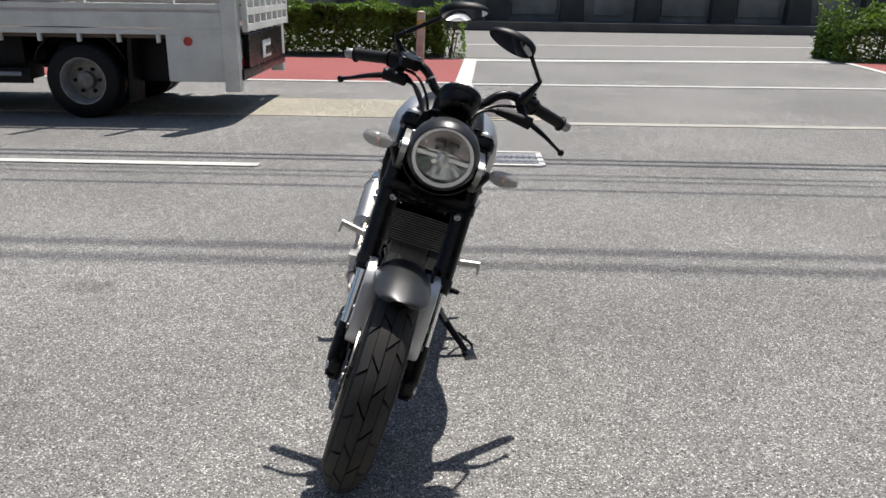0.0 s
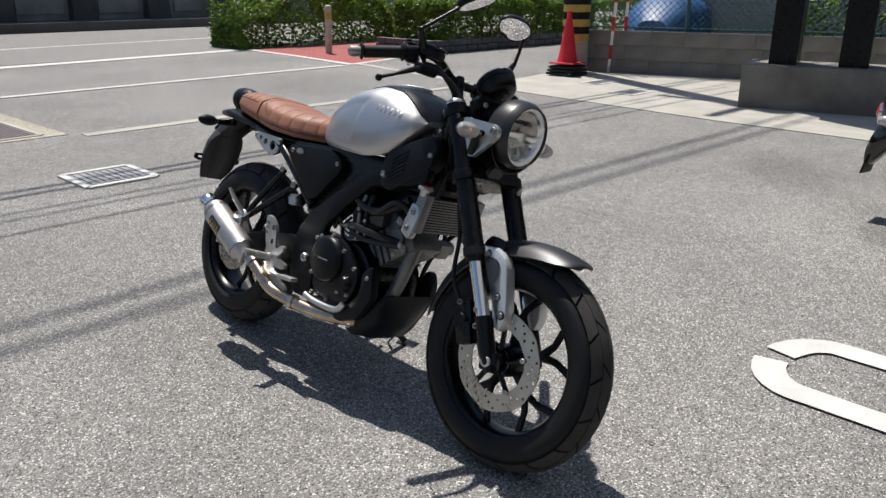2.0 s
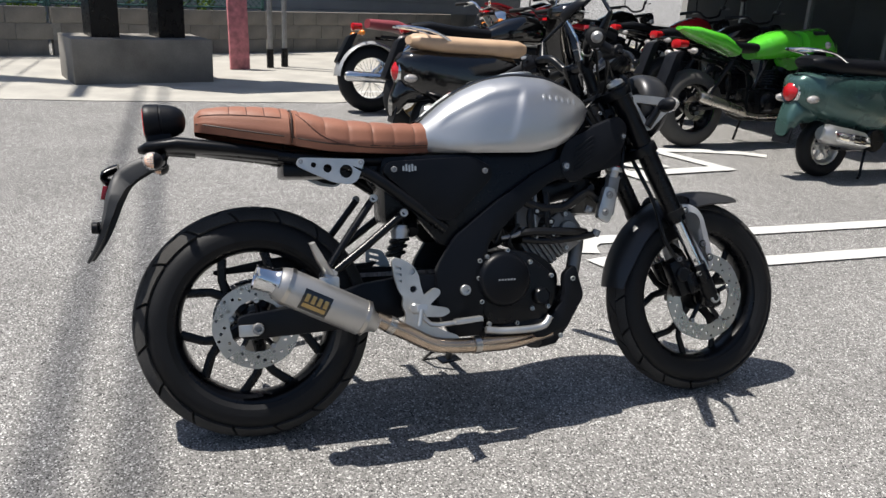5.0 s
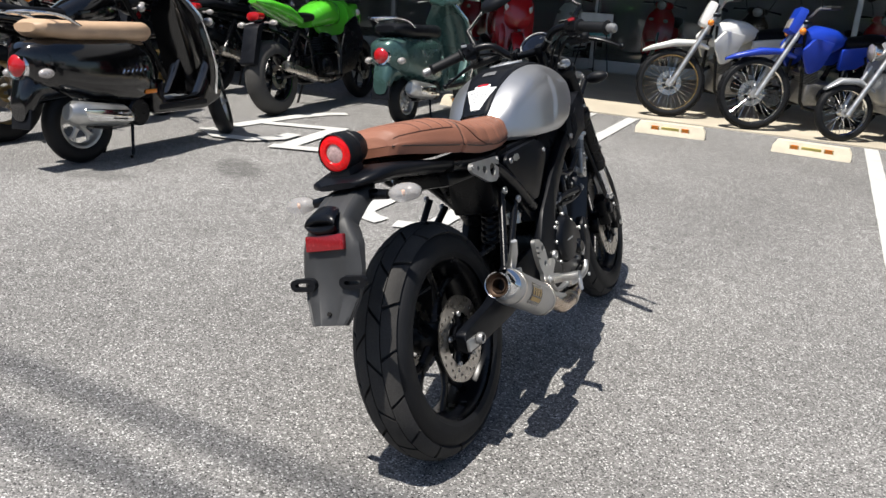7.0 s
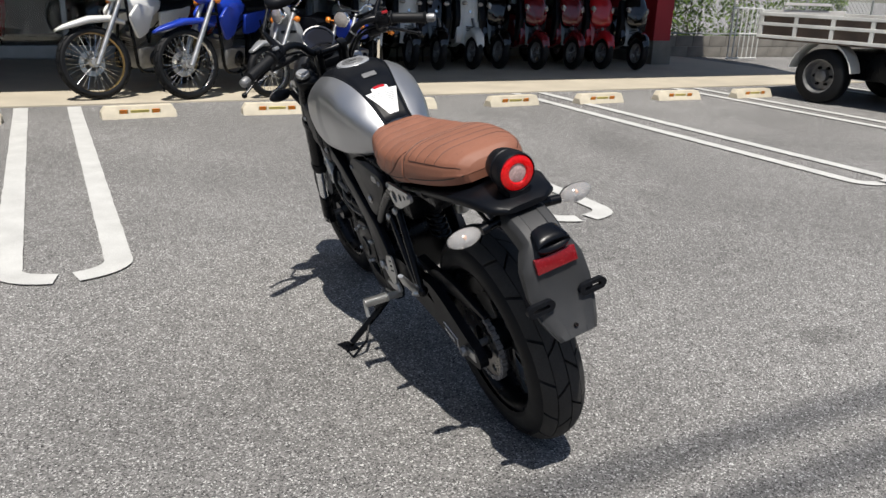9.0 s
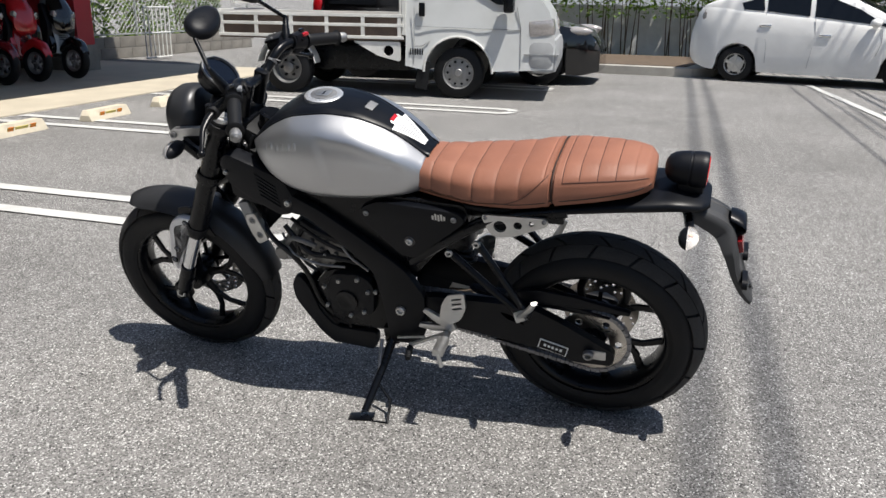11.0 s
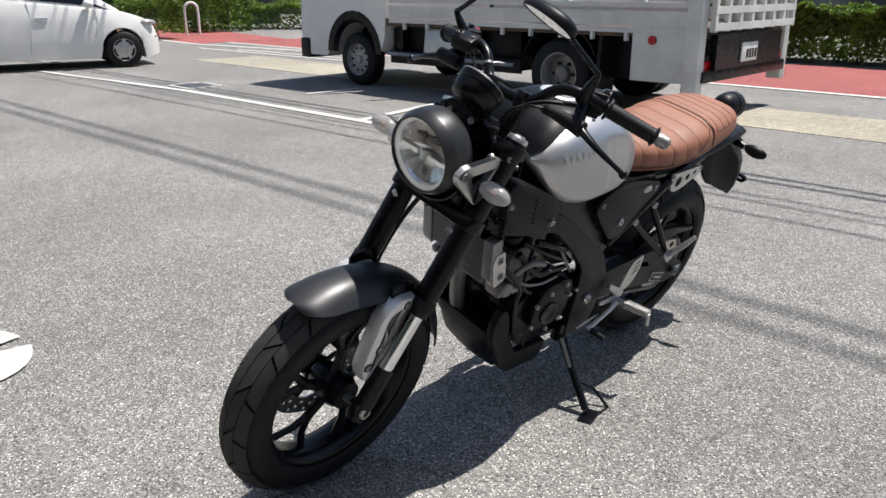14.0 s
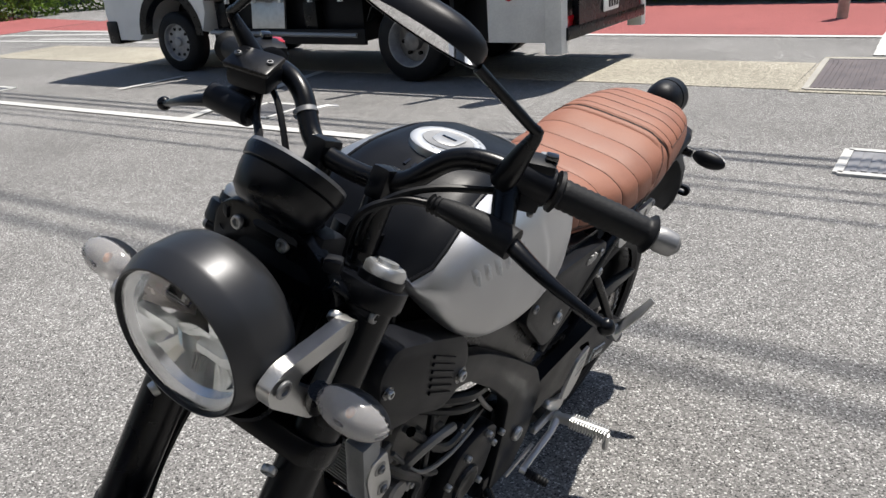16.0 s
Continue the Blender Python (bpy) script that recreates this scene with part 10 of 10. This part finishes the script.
def flatbed(m):
    """A large white flatbed truck; x forward, right side at -y."""
    t = thing("flatbed_truck", m, "large white flatbed truck with a caged tail lift", "truck")
    W = 0.95
    for s in (-1, 1):
        car_wheel(t, (1.52, s * (W - 0.15), 0.315), 0.315, 0.10, s, M_WHEEL, True)
        car_wheel(t, (-1.52, s * (W - 0.13), 0.345), 0.345, 0.10, s, M_WHEEL, True, True)
        car_wheel(t, (-1.52, s * (W - 0.36), 0.345), 0.345, 0.09, s, M_BLACK, True)
    outl = [(0.95, 0.62), (0.95, 2.15), (2.25, 2.2), (2.52, 1.25), (2.56, 0.62), (2.50, 0.34), (2.05, 0.34)] + [(1.52 + 0.46 * math.cos(a), 0.40 + 0.46 * math.sin(a)) for a in [math.pi * k / 12 for k in range(13)]] + [(1.02, 0.45)]
    b = BM()
    loft(b, [[(x, y, z) for x, z in outl] for y in (-W, 0, W)], caps=False)
    for y in (-W, W):
        b.faces.new([b.verts.new((x, y, z)) for x, z in outl])
    part("cab", fix(b), M_WHITE, t, "", 30)
    b = BM()
    box(b, (2.48, 0, 0.42), (0.20, W * 2 + 0.04, 0.26), bevel=0.04)
    part("bumper", fix(b), M_BLACK, t)
    for s in (-1, 1):
        b = BM()
        pts = [(1.15, 1.25), (1.15, 1.9), (2.0, 1.92), (2.3, 1.3)]
        b.faces.new([b.verts.new((x, s * (W + 0.006), z)) for x, z in pts])
        part("side_window", fix(b), M_TINT, t, "", 0)
        b = BM()
        box(b, (1.14, s * (W + 0.006), 1.10), (0.14, 0.02, 0.10), bevel=0.01)
        part("door_handle", fix(b), M_BLACK, t)
        b = BM()
        rows = [[(1.52 + q * math.cos(a), s * (W + 0.005 - dy), 0.40 + q * math.sin(a)) for q, dy in ((0.36, 0.06), (0.40, 0), (0.50, 0), (0.48, 0.10))] for a in [radians(lerp(0, 180, k / 14)) for k in range(15)]]
        grid(b, rows)
        part("wheel_arch", fix(b), M_BLACK, t, "", 40)
        for z, hh in ((0.80, 0.05), (0.90, 0.13), (1.02, 0.05)):
            b = BM()
            box(b, (-1.02, s * W, z), (3.75, 0.05, hh), bevel=0.006)
            part("bed_side", fix(b), M_WHITE2, t, "folded white bed side", 0)
        b = BM()
        for k in range(5):
            box(b, (0.80 - 0.02 - 0.80 * k, s * (W - 0.01), 1.55), (0.05, 0.05, 1.1))
        box(b, (-1.0, s * (W - 0.01), 1.30), (3.7, 0.05, 0.05))
        part("stake", fix(b), M_WHITE2, t, "", 0)
        b = BM()
        box(b, (-0.10, s * (W + 0.022), 1.19), (1.72, 0.012, 0.29), bevel=0.003)
        part("side_panel", fix(b), M_WOOD, t, "dark stained plywood panel", 0)
        for k in range(9):
            b = BM()
            box(b, (0.6 - 0.36 * k, s * (W + 0.01), 0.74), (0.03, 0.04, 0.07))
            part("gate_hook", b, M_WHITE2, t, "", 0)
        b = BM()
        box(b, (-2.62, s * (W - 0.01), 0.60), (0.55, 0.06, 0.48), bevel=0.01)
        part("rear_skirt", fix(b), M_WHITE2, t)
        b = BM()
        disc(b, (-2.55, s * (W + 0.018), 0.72), (0, s, 0), 0.04, 0.015, 20)
        part("side_reflector", b, M_REDLENS, t, "red round reflector")
        b = BM()
        plate(b, [(-2.02, 0.78), (-1.98, 0.16), (-1.94, 0.16), (-1.98, 0.78)], s * (W - 0.30), s * (W - 0.02))
        part("mud_flap", fix(b), M_RUBBER, t)
        b = BM()
        rows = [[(-1.52 + 0.45 * math.cos(a), s * (W - 0.02 - dy), 0.37 + 0.45 * math.sin(a)) for dy in (0, 0.4)] for a in [radians(lerp(20, 160, k / 10)) for k in range(11)]]
        loft(b, [[r[0], r[1], (r[1][0], r[1][1], r[1][2] + 0.02), (r[0][0], r[0][1], r[0][2] + 0.02)] for r in rows])
        part("mud_guard", fix(b), M_BLACK, t, "", 40)
        b = BM()
        box(b, (-2.96, s * (W - 0.12), 0.50), (0.05, 0.26, 0.10), bevel=0.01)
        part("tail_lamp", fix(b), M_REDLENS, t)
        b = BM()
        box(b, (0.16, s * (W - 0.10), 0.59), (0.44, 0.03, 0.27), pose(0, 0, 0, s * 8, 0, 0), bevel=0.008)
        part("battery_cover", fix(b), M_ALU, t, "dented silver battery cover")
        for x in (0.85, 0.20, -0.35):
            b = BM()
            box(b, (x, s * (W - 0.18), 0.56), (0.16, 0.12, 0.3), bevel=0.02)
            part("tank_box", fix(b), M_BLACK, t)
        b = BM()
        box(b, (-0.06, s * (W - 0.07), 0.385), (1.95, 0.035, 0.14), bevel=0.008)
        part("side_guard", fix(b), M_PLAST, t, "black side guard")
        rod("side_rail", [(0.95, s * (W - 0.05), 0.42), (-0.95, s * (W - 0.05), 0.40)], 0.022, M_GREYP, t)
        # lift posts
        b = BM()
        box(b, (-2.93, s * (W - 0.02), 1.15), (0.14, 0.12, 1.75), bevel=0.008)
        part("lift_post", fix(b), M_WHITE2, t, "white lift post", 30)
    b = BM()
    box(b, (-1.0, 0, 0.78), (3.9, W * 1.96, 0.08))
    part("bed_floor", b, M_WOOD, t, "", 0)
    for x, w, z in ((0.30, 1.10, 0.55), (-0.60, 0.62, 0.54), (-2.20, 0.62, 0.55)):
        for s in (-1, 1):
            b = BM()
            box(b, (x, s * 0.56, z), (w, 0.34, 0.44), bevel=0.03)
            part("under_box", fix(b), M_PLAST, t)
    b = BM()
    box(b, (-0.3, 0, 0.56), (4.6, 0.9, 0.24), bevel=0.02)
    part("chassis", fix(b), M_BLACK, t)
    # caged tail gate, upright
    b = BM()
    box(b, (-3.05, 0, 0.84), (0.05, W * 1.86, 0.06))
    tg = part("tail_lift", fix(b), M_WHITE2, t, "white barred tail lift", 0)
    for z in (0.98, 1.32, 1.9):
        b = BM()
        box(b, (-3.05, 0, z), (0.05, W * 1.86, 0.06))
        part("lift_rail", fix(b), M_WHITE2, tg, "", 0)
    for k in range(8):
        b = BM()
        box(b, (-3.05, -W * 0.9 + W * 1.8 * k / 7, 1.35), (0.045, 0.05, 1.1))
        part("lift_bar", fix(b), M_WHITE2, tg, "", 0)
    b = BM()
    for k in range(34):
        y = -W * 0.88 + W * 1.76 * k / 33
        tube(b, [(-3.02, y, 1.0), (-3.02, y, 1.88)], 0.004, 4)
    for k in range(18):
        z = 1.0 + 0.05 * k
        tube(b, [(-3.02, -W * 0.88, z), (-3.02, W * 0.88, z)], 0.004, 4)
    ms = part("mesh", b, M_GREYP, tg, "fine wire mesh", 0)
    b = BM()
    box(b, (-3.0, 0, 0.62), (0.06, W * 1.5, 0.30))
    box(b, (-2.98, 0, 0.42), (0.08, W * 1.9, 0.10), bevel=0.01)
    part("rear_bumper", fix(b), M_BLACK, t)
    b = BM()
    box(b, (-3.04, 0.05, 0.60), (0.012, 0.34, 0.17), bevel=0.003)
    np_ = part("number_plate", b, M_PAPER, t, "white number plate with dark bars")
    for k in range(4):
        b = BM()
        box(b, (-3.048, -0.08 + 0.06 * k, 0.585), (0.004, 0.035, 0.08))
        part("plate_bar", b, M_BLACK, np_, "", 0)
    b = BM()
    box(b, (-1.35, 0.6, 1.55), (0.5, 0.02, 0.9))
    part("red_board", b, M_REDP, t, "red board standing on the bed", 0)
    return t


flatbed(pose(-4.85, 5.66, 0, 0, 0, 180.6) @ Matrix.Scale(1, 4))

# ---- the shop ----
# floor and rear wall colours are raised to bounce light into the shop
M_SHOPFLOOR = mat("shop_floor", (0.45, 0.44, 0.42), 0.3, vary=0.1, scale=3)
M_FRAME = mat("window_frame_metal", (0.45, 0.46, 0.46), 0.4, metal=0.7, vary=0.08)
M_REDWALL = mat("red_wall_panel", (0.42, 0.02, 0.035), 0.4, vary=0.08, scale=2)
M_DARKWALL = mat("dark_wall", (0.05, 0.05, 0.055), 0.7, vary=0.15)
M_GREYWALL = mat("grey_siding", (0.33, 0.33, 0.33), 0.7, vary=0.1, scale=2)
b = BM()
box(b, (2.0, -14.4, 1.8), (22.4, 0.2, 3.6))
structure("wall_south", b, M_GREYWALL, "grey rear wall inside the shop", "wall")
b = BM()
box(b, (13.1, -12.0, 1.8), (0.2, 4.6, 3.6))
structure("wall_east", b, M_GREYWALL, "grey side wall of the shop", "wall")
b = BM()
box(b, (-9.0, -12.0, 1.8), (0.3, 4.6, 3.6))
structure("wall_west", b, M_GREYWALL, "grey side wall of the shop", "wall")
b = BM()
box(b, (2.0, -12.1, 0.0), (22.0, 4.7, 0.05))
structure("floor", b, M_SHOPFLOOR, "polished shop floor, lightened to brighten the interior", "floor")
b = BM()
box(b, (2.0, -9.9, 3.25), (22.6, 9.2, 0.3))
# unseen extension, added to cast shade over the bikes before the shop
box(b, (8.3, -4.17, 3.252), (10.0, 2.24, 0.29))
structure("ceiling", b, M_DARKWALL, "deep canopy and ceiling over the shop front, with an unseen extension added for shade", "ceiling")
b = BM()
box(b, (2.0, -9.9, 5.2), (22.6, 9.0, 3.6))
structure("wall_upper", b, M_GREYWALL, "plain grey upper storey of the shop", "wall")
win = thing("window_1", pose(0, -9.75, 0), "full height shop window with grey metal frames", "window", kind="structure")
for i in range(12):
    x = -8.0 + 1.75 * i
    b = BM()
    box(b, (x, 0, 1.6), (0.07, 0.10, 3.1), bevel=0.006)
    part("mullion", b, M_FRAME, win, "", 0)
    if i < 11:
        b = BM()
        box(b, (x + 0.875, 0, 0.11), (1.67, 0.07, 0.16), bevel=0.006)
        part("sill", b, M_FRAME, win, "", 0)
        b = BM()
        box(b, (x + 0.875, 0, 1.65), (1.67, 0.012, 2.92))
        g = part("pane", b, M_GLASS, win, "clear glass pane", 0)
        g.visible_shadow = False
b = BM()
box(b, (-8.28, -8.95, 1.6), (0.36, 1.5, 3.2))
structure("pillar_1", b, M_REDWALL, "glossy red wall panel at the shop corner", "wall")
b = BM()
box(b, (-8.28, -8.93, 0.20), (0.40, 1.54, 0.40))
structure("plinth", b, M_CONC_BLK, "grey plinth below the red wall panel", "wall")
# machines behind the glass
for i, (x, paint) in enumerate(((4.8, M_REDP), (3.1, M_WHITE), (1.7, M_REDP), (0.4, M_GLOSSB), (-1.2, M_REDP), (-2.8, M_GREYP))):
    scooter(pose(x, -10.55, 0.026, -4, 0, 70 + 9 * i), paint, f"{NAMES[paint]} scooter on show inside the shop", M_PLAST, "round", None, "scooters inside the shop", False, -1, 1.22, 0.22)
# notice on a stand
t = thing("notice_stand", pose(2.35, -9.2, 0.012, 0, 0, 8), "pale notice board on a thin black tripod", "notice")
b = BM()
box(b, (0, 0, 0.70), (0.46, 0.02, 0.34), pose(0, 0, 0, -8, 0, 0), bevel=0.004)
nb = part("board", b, M_PAPER, t)
b = BM()
box(b, (0, 0.013, 0.625), (0.42, 0.006, 0.14), pose(0, 0, 0, -8, 0, 0))
part("picture", b, mat("teal_print", (0.10, 0.36, 0.36), 0.5, vary=0.4, scale=20), nb, "teal printed panel", 0)
for k in range(4):
    b = BM()
    box(b, (0, 0.013, 0.72 + 0.032 * k), (0.34 - 0.05 * (k % 2), 0.006, 0.012), pose(0, 0, 0, -8, 0, 0))
    part("print_bar", b, M_TEAL, nb, "", 0)
for p in (((-0.16, 0, 0.6), (-0.26, 0.12, 0.0)), ((0.16, 0, 0.6), (0.26, 0.12, 0.0)), ((0, -0.02, 0.6), (0, -0.25, 0.0))):
    rod("leg", p, 0.009, M_BLACK, t)
rod("post", [(0, -0.02, 0.5), (0, -0.02, 1.1)], 0.01, M_BLACK, t)
# price cards over the row of scooters
for i in range(4):
    t = thing("price_card", pose(-3.3 - 1.1 * i, -8.75, 1.22, -10, 0, 180 + 6 * i), "white price card on a thin wire", "price card", "price cards")
    b = BM()
    box(b, (0, 0, 0.1), (0.16, 0.004, 0.11))
    cd = part("card", b, M_PAPER, t, "", 0)
    rod("wire", [(0, 0, 0.06), (0, 0, -0.25)], 0.003, M_BLACK, t)

# ---- side fence beyond the pickup ----
block_wall((-9.3, -9.6), (-15.0, -9.3), 0.4, "low grey block wall below the mesh fence")
mesh_fence((-9.3, -9.6), (-15.0, -9.3), 0.42, 2.0, "grey wire mesh fence beyond the pickup", 0.11, 0.004, mat("grey_wire", (0.30, 0.32, 0.31), 0.5, metal=0.4))
foliage("hedge", -12.4, -11.0, 3.2, 0.6, 0.1, 2.2, 14000, M_LEAF, "leafy hedge behind the mesh fence", 31, 0.075, lump=0.4, twigs=20)
t = thing("white_rack", pose(-10.6, -8.6, 0), "white slatted metal rack by the fence", "rack")
for k in range(7):
    rod("slat", [(-0.36 + 0.12 * k, 0, 0.05), (-0.36 + 0.12 * k, 0, 0.95)], 0.012, M_WHITE2, t)
for z in (0.06, 0.5, 0.95):
    rod("bar", [(-0.38, 0, z), (0.38, 0, z)], 0.014, M_WHITE2, t)
# ---- street corner to the west ----
b = BM()
slab(b, [(-14.6, -3.2), (-11.9, -3.2), (-11.62, 0.9), (-11.9, 1.25), (-14.6, 1.6)], -0.05, 0.14)
structure("kerb_island", b, M_CONC, "pale concrete kerb round the planted island", "kerb")
b = BM()
slab(b, [(-14.6, -3.0), (-12.2, -3.0), (-11.95, 0.8), (-14.6, 1.3)], 0.10, 0.15)
structure("island_soil", b, M_SOIL, "dry brown soil of the planted island", "soil")
b = BM()
box(b, (-16.4, 0.0, 0.55), (0.25, 10.0, 1.1))
structure("wall_garden", b, M_WHITE2, "low white garden wall behind the island", "wall")
b = BM()
box(b, (-26.0, 14.0, 1.0), (9.0, 0.3, 2.0))
structure("wall_far", b, M_DARKWALL, "dark grey wall beyond the corner", "wall")
b = BM()
box(b, (-34.0, 2.0, 3.0), (6.0, 18.0, 6.0))
structure("wall_house", b, mat("pale_house_wall", (0.55, 0.56, 0.58), 0.7, vary=0.08), "pale wall of a house across the street", "wall")
car(pose(-33.0, 14.1, 0, 0, 0, 158), "silver people carrier on the far street", M_GREYP, 1.7, 2.6, 0.31, 1.05, shape=VAN)
t = thing("hoop_barrier", pose(-17.6, 8.75, 0, 0, 0, 70), "white steel hoop barrier on the red pavement", "barrier")
rod("hoop", [(-0.16, 0, 0.0), (-0.16, 0, 0.62), (-0.10, 0, 0.76), (0, 0, 0.80), (0.10, 0, 0.76), (0.16, 0, 0.62), (0.16, 0, 0.0)], 0.032, M_WHITE, t, "", 12, 3)
# ---- bollards ----
for x, y in ((-0.46, 9.45), (7.5, 9.95)):
    t = thing("bollard", pose(x, y, 0.006, 0, 1.5, 0), "weathered beige post on the red pavement", "bollard")
    b = BM()
    lathe(b, [(0.062, 0), (0.062, 0.80), (0.056, 0.83), (0.03, 0.845), (1e-4, 0.848)], (0, 0, 0), (0, 0, 1), 20)
    part("post", b, mat("beige_post", (0.46, 0.39, 0.30), 0.7, vary=0.25, scale=9), t)
    b = BM()
    lathe(b, [(0.0635, 0.60), (0.0635, 0.72)], (0, 0, 0), (0, 0, 1), 20)
    part("band", b, M_YELLOW, t, "faded yellow band")
# ---- cones stacked by the utility pole ----
t = thing("traffic_cone", pose(7.72, 4.78, 0.007), "faded red traffic cone on a black rubber base", "traffic cone")
b = BM()
for k in range(3):
    box(b, (0.004 * k, 0, 0.03 + 0.045 * k), (0.42 - 0.01 * k, 0.42 - 0.01 * k, 0.035), pose(0, 0, 0, 0, 0, 5 * k), bevel=0.012)
part("base", fix(b), M_RUBBER, t, "stacked black and red bases")
b = BM()
box(b, (0, 0, 0.175), (0.38, 0.38, 0.02), pose(0, 0, 0, 0, 0, 8), bevel=0.008)
lathe(b, [(0.15, 0.18), (0.135, 0.21), (0.035, 0.80), (0.03, 0.86), (0.022, 0.87)], (0, 0, 0), (0, 0, 1), 28)
part("cone", fix(b), M_CONE, t)
t = thing("utility_pole", pose(8.2, 5.0, 0.0), "grey concrete utility pole with yellow and black stripes", "utility pole")
b = BM()
lathe(b, [(0.19, 0), (0.15, 9.5), (1e-4, 9.5)], (0, 0, 0), (0, 0, 1), 24)
part("pole", b, M_CONC, t)
b = BM()
for k in range(7):
    z0 = 0.45 + 0.2 * k
    lathe(b, [(0.193, z0), (0.193, z0 + 0.1)], (0, 0, 0), (0, 0, 1), 24)
part("stripe_band", b, M_YELLOW, t, "yellow warning stripes")
b = BM()
for k in range(7):
    z0 = 0.55 + 0.2 * k
    lathe(b, [(0.1925, z0), (0.1925, z0 + 0.1)], (0, 0, 0), (0, 0, 1), 24)
part("dark_band", b, M_PLAST, t, "black warning stripes")
b = BM()
box(b, (0.0, 0, 8.6), (1.8, 0.1, 0.1))
box(b, (0.0, 0, 8.0), (0.1, 1.8, 0.1))
part("cross_arm", fix(b), M_GREYP, t)
for i, (dx, dy, tz) in enumerate(((0.35, -0.15, 8), (0.55, -0.25, 6))):
    t = thing("barrier_pole", pose(8.15 + dx, 4.75 + dy, 0.007, tz, -8, 0), "red and white striped barrier pole leaning by the pole", "barrier pole")
    for k in range(7):
        rod("band", [(0, 0, 0.0 + 0.2 * k), (0, 0, 0.2 + 0.2 * k)], 0.022, (M_WHITE, M_CONE)[k % 2], t, "", 10)
    b = BM()
    lathe(b, [(0.035, -0.008), (0.05, 0), (0.035, 0.008)], (0.04, 0, 0.04), (0, 1, 0), 16)
    part("ring", b, M_WHITE, t)
# ---- sign pillars on a concrete footing ----
yaw = math.degrees(math.atan2(-1.3, 0.36)) + 90
t = thing("sign_pillar", pose(7.12, 1.18, 0.0, 0, 0, yaw), "two black sign pillars on a rough concrete footing", "sign")
b = BM()
box(b, (0, 0, 0.22), (0.75, 1.38, 0.45), bevel=0.012)
part("footing", fix(b), M_CONC_BLK, t, "rough concrete footing", 30)
for y in (0.33, -0.33):
    b = BM()
    box(b, (0.02, y, 1.8), (0.40, 0.27, 2.8), bevel=0.004)
    part("pillar", fix(b), M_BLACK, t, "black pillar", 0)
b = BM()
box(b, (0.02, 0, 3.2), (0.42, 1.3, 1.6))
part("sign_panel", b, M_BLACK, t, "", 0)
t = thing("vending_panel", pose(8.15, 0.05, 0.0, 0, 0, yaw), "faded pink panel leaning beside the footing", "panel")
b = BM()
box(b, (0, 0, 0.42), (0.05, 0.24, 0.84), pose(0, 0, 0, 0, 4, 0), bevel=0.004)
part("panel", b, mat("faded_pink", (0.45, 0.16, 0.18), 0.6, vary=0.4, scale=12), t)
for x, y in ((8.35, -0.35), (8.5, -0.55)):
    t = thing("pipe_post", pose(x, y, 0.0), "grey galvanised pipe post with a black foot", "post")
    rod("pipe", [(0, 0, 0.12), (0, 0, 2.4)], 0.032, M_ALU_D, t, "", 12)
    rod("foot", [(0, 0, 0.0), (0, 0, 0.24)], 0.045, M_BLACK, t, "", 12)
# ---- house behind the east wall ----
t = thing("house", pose(13.5, 0.5, 0, 0, 0, 12), "grey house with horizontal siding behind the wall", "house")
b = BM()
box(b, (2.2, -1.0, 2.6), (4.0, 13.0, 5.2))
part("wall", b, M_GREYWALL, t, "", 0)
for k in range(14):
    b = BM()
    box(b, (0.19, -1.0, 0.2 + 0.2 * k), (0.03, 13.0, 0.185), pose(0, 0, 0, 0, -4, 0))
    part("siding_board", b, M_GREYWALL, t, "", 0)
b = BM()
slab(b, [(-0.4, -7.8), (4.6, -7.8), (4.6, 5.8), (-0.4, 5.8)], 5.2, 5.45)
part("roof", b, M_DARKWALL, t, "", 0)
for y in (-3.5, 0.5):
    b = BM()
    box(b, (0.17, y, 1.5), (0.05, 1.5, 1.1))
    w_ = part("window", b, M_FRAME, t, "", 0)
    b = BM()
    box(b, (0.14, y, 1.5), (0.02, 1.36, 0.96))
    part("pane", b, M_TINT, w_, "", 0)
t = thing("stored_tarp", pose(12.0, 5.6, 0, 0, 0, 15), "blue tarpaulin heap behind the mesh fence", "tarpaulin")
body("sheet", [(-1.3, 0.35, 0.3, 0.3), (-0.8, 0.5, 0.6, 0.5), (0.0, 0.55, 0.7, 0.52), (0.8, 0.5, 0.6, 0.5), (1.3, 0.4, 0.3, 0.3)], mat("blue_tarp", (0.02, 0.08, 0.22), 0.5, vary=0.3, scale=5, bump=0.5, bump_scale=12), t)
foliage("shrub", 11.6, 1.6, 0.6, 1.4, 0.3, 1.6, 2600, M_LEAF, "green shrub behind the block wall", 41, 0.06, "shrub", 0.5)
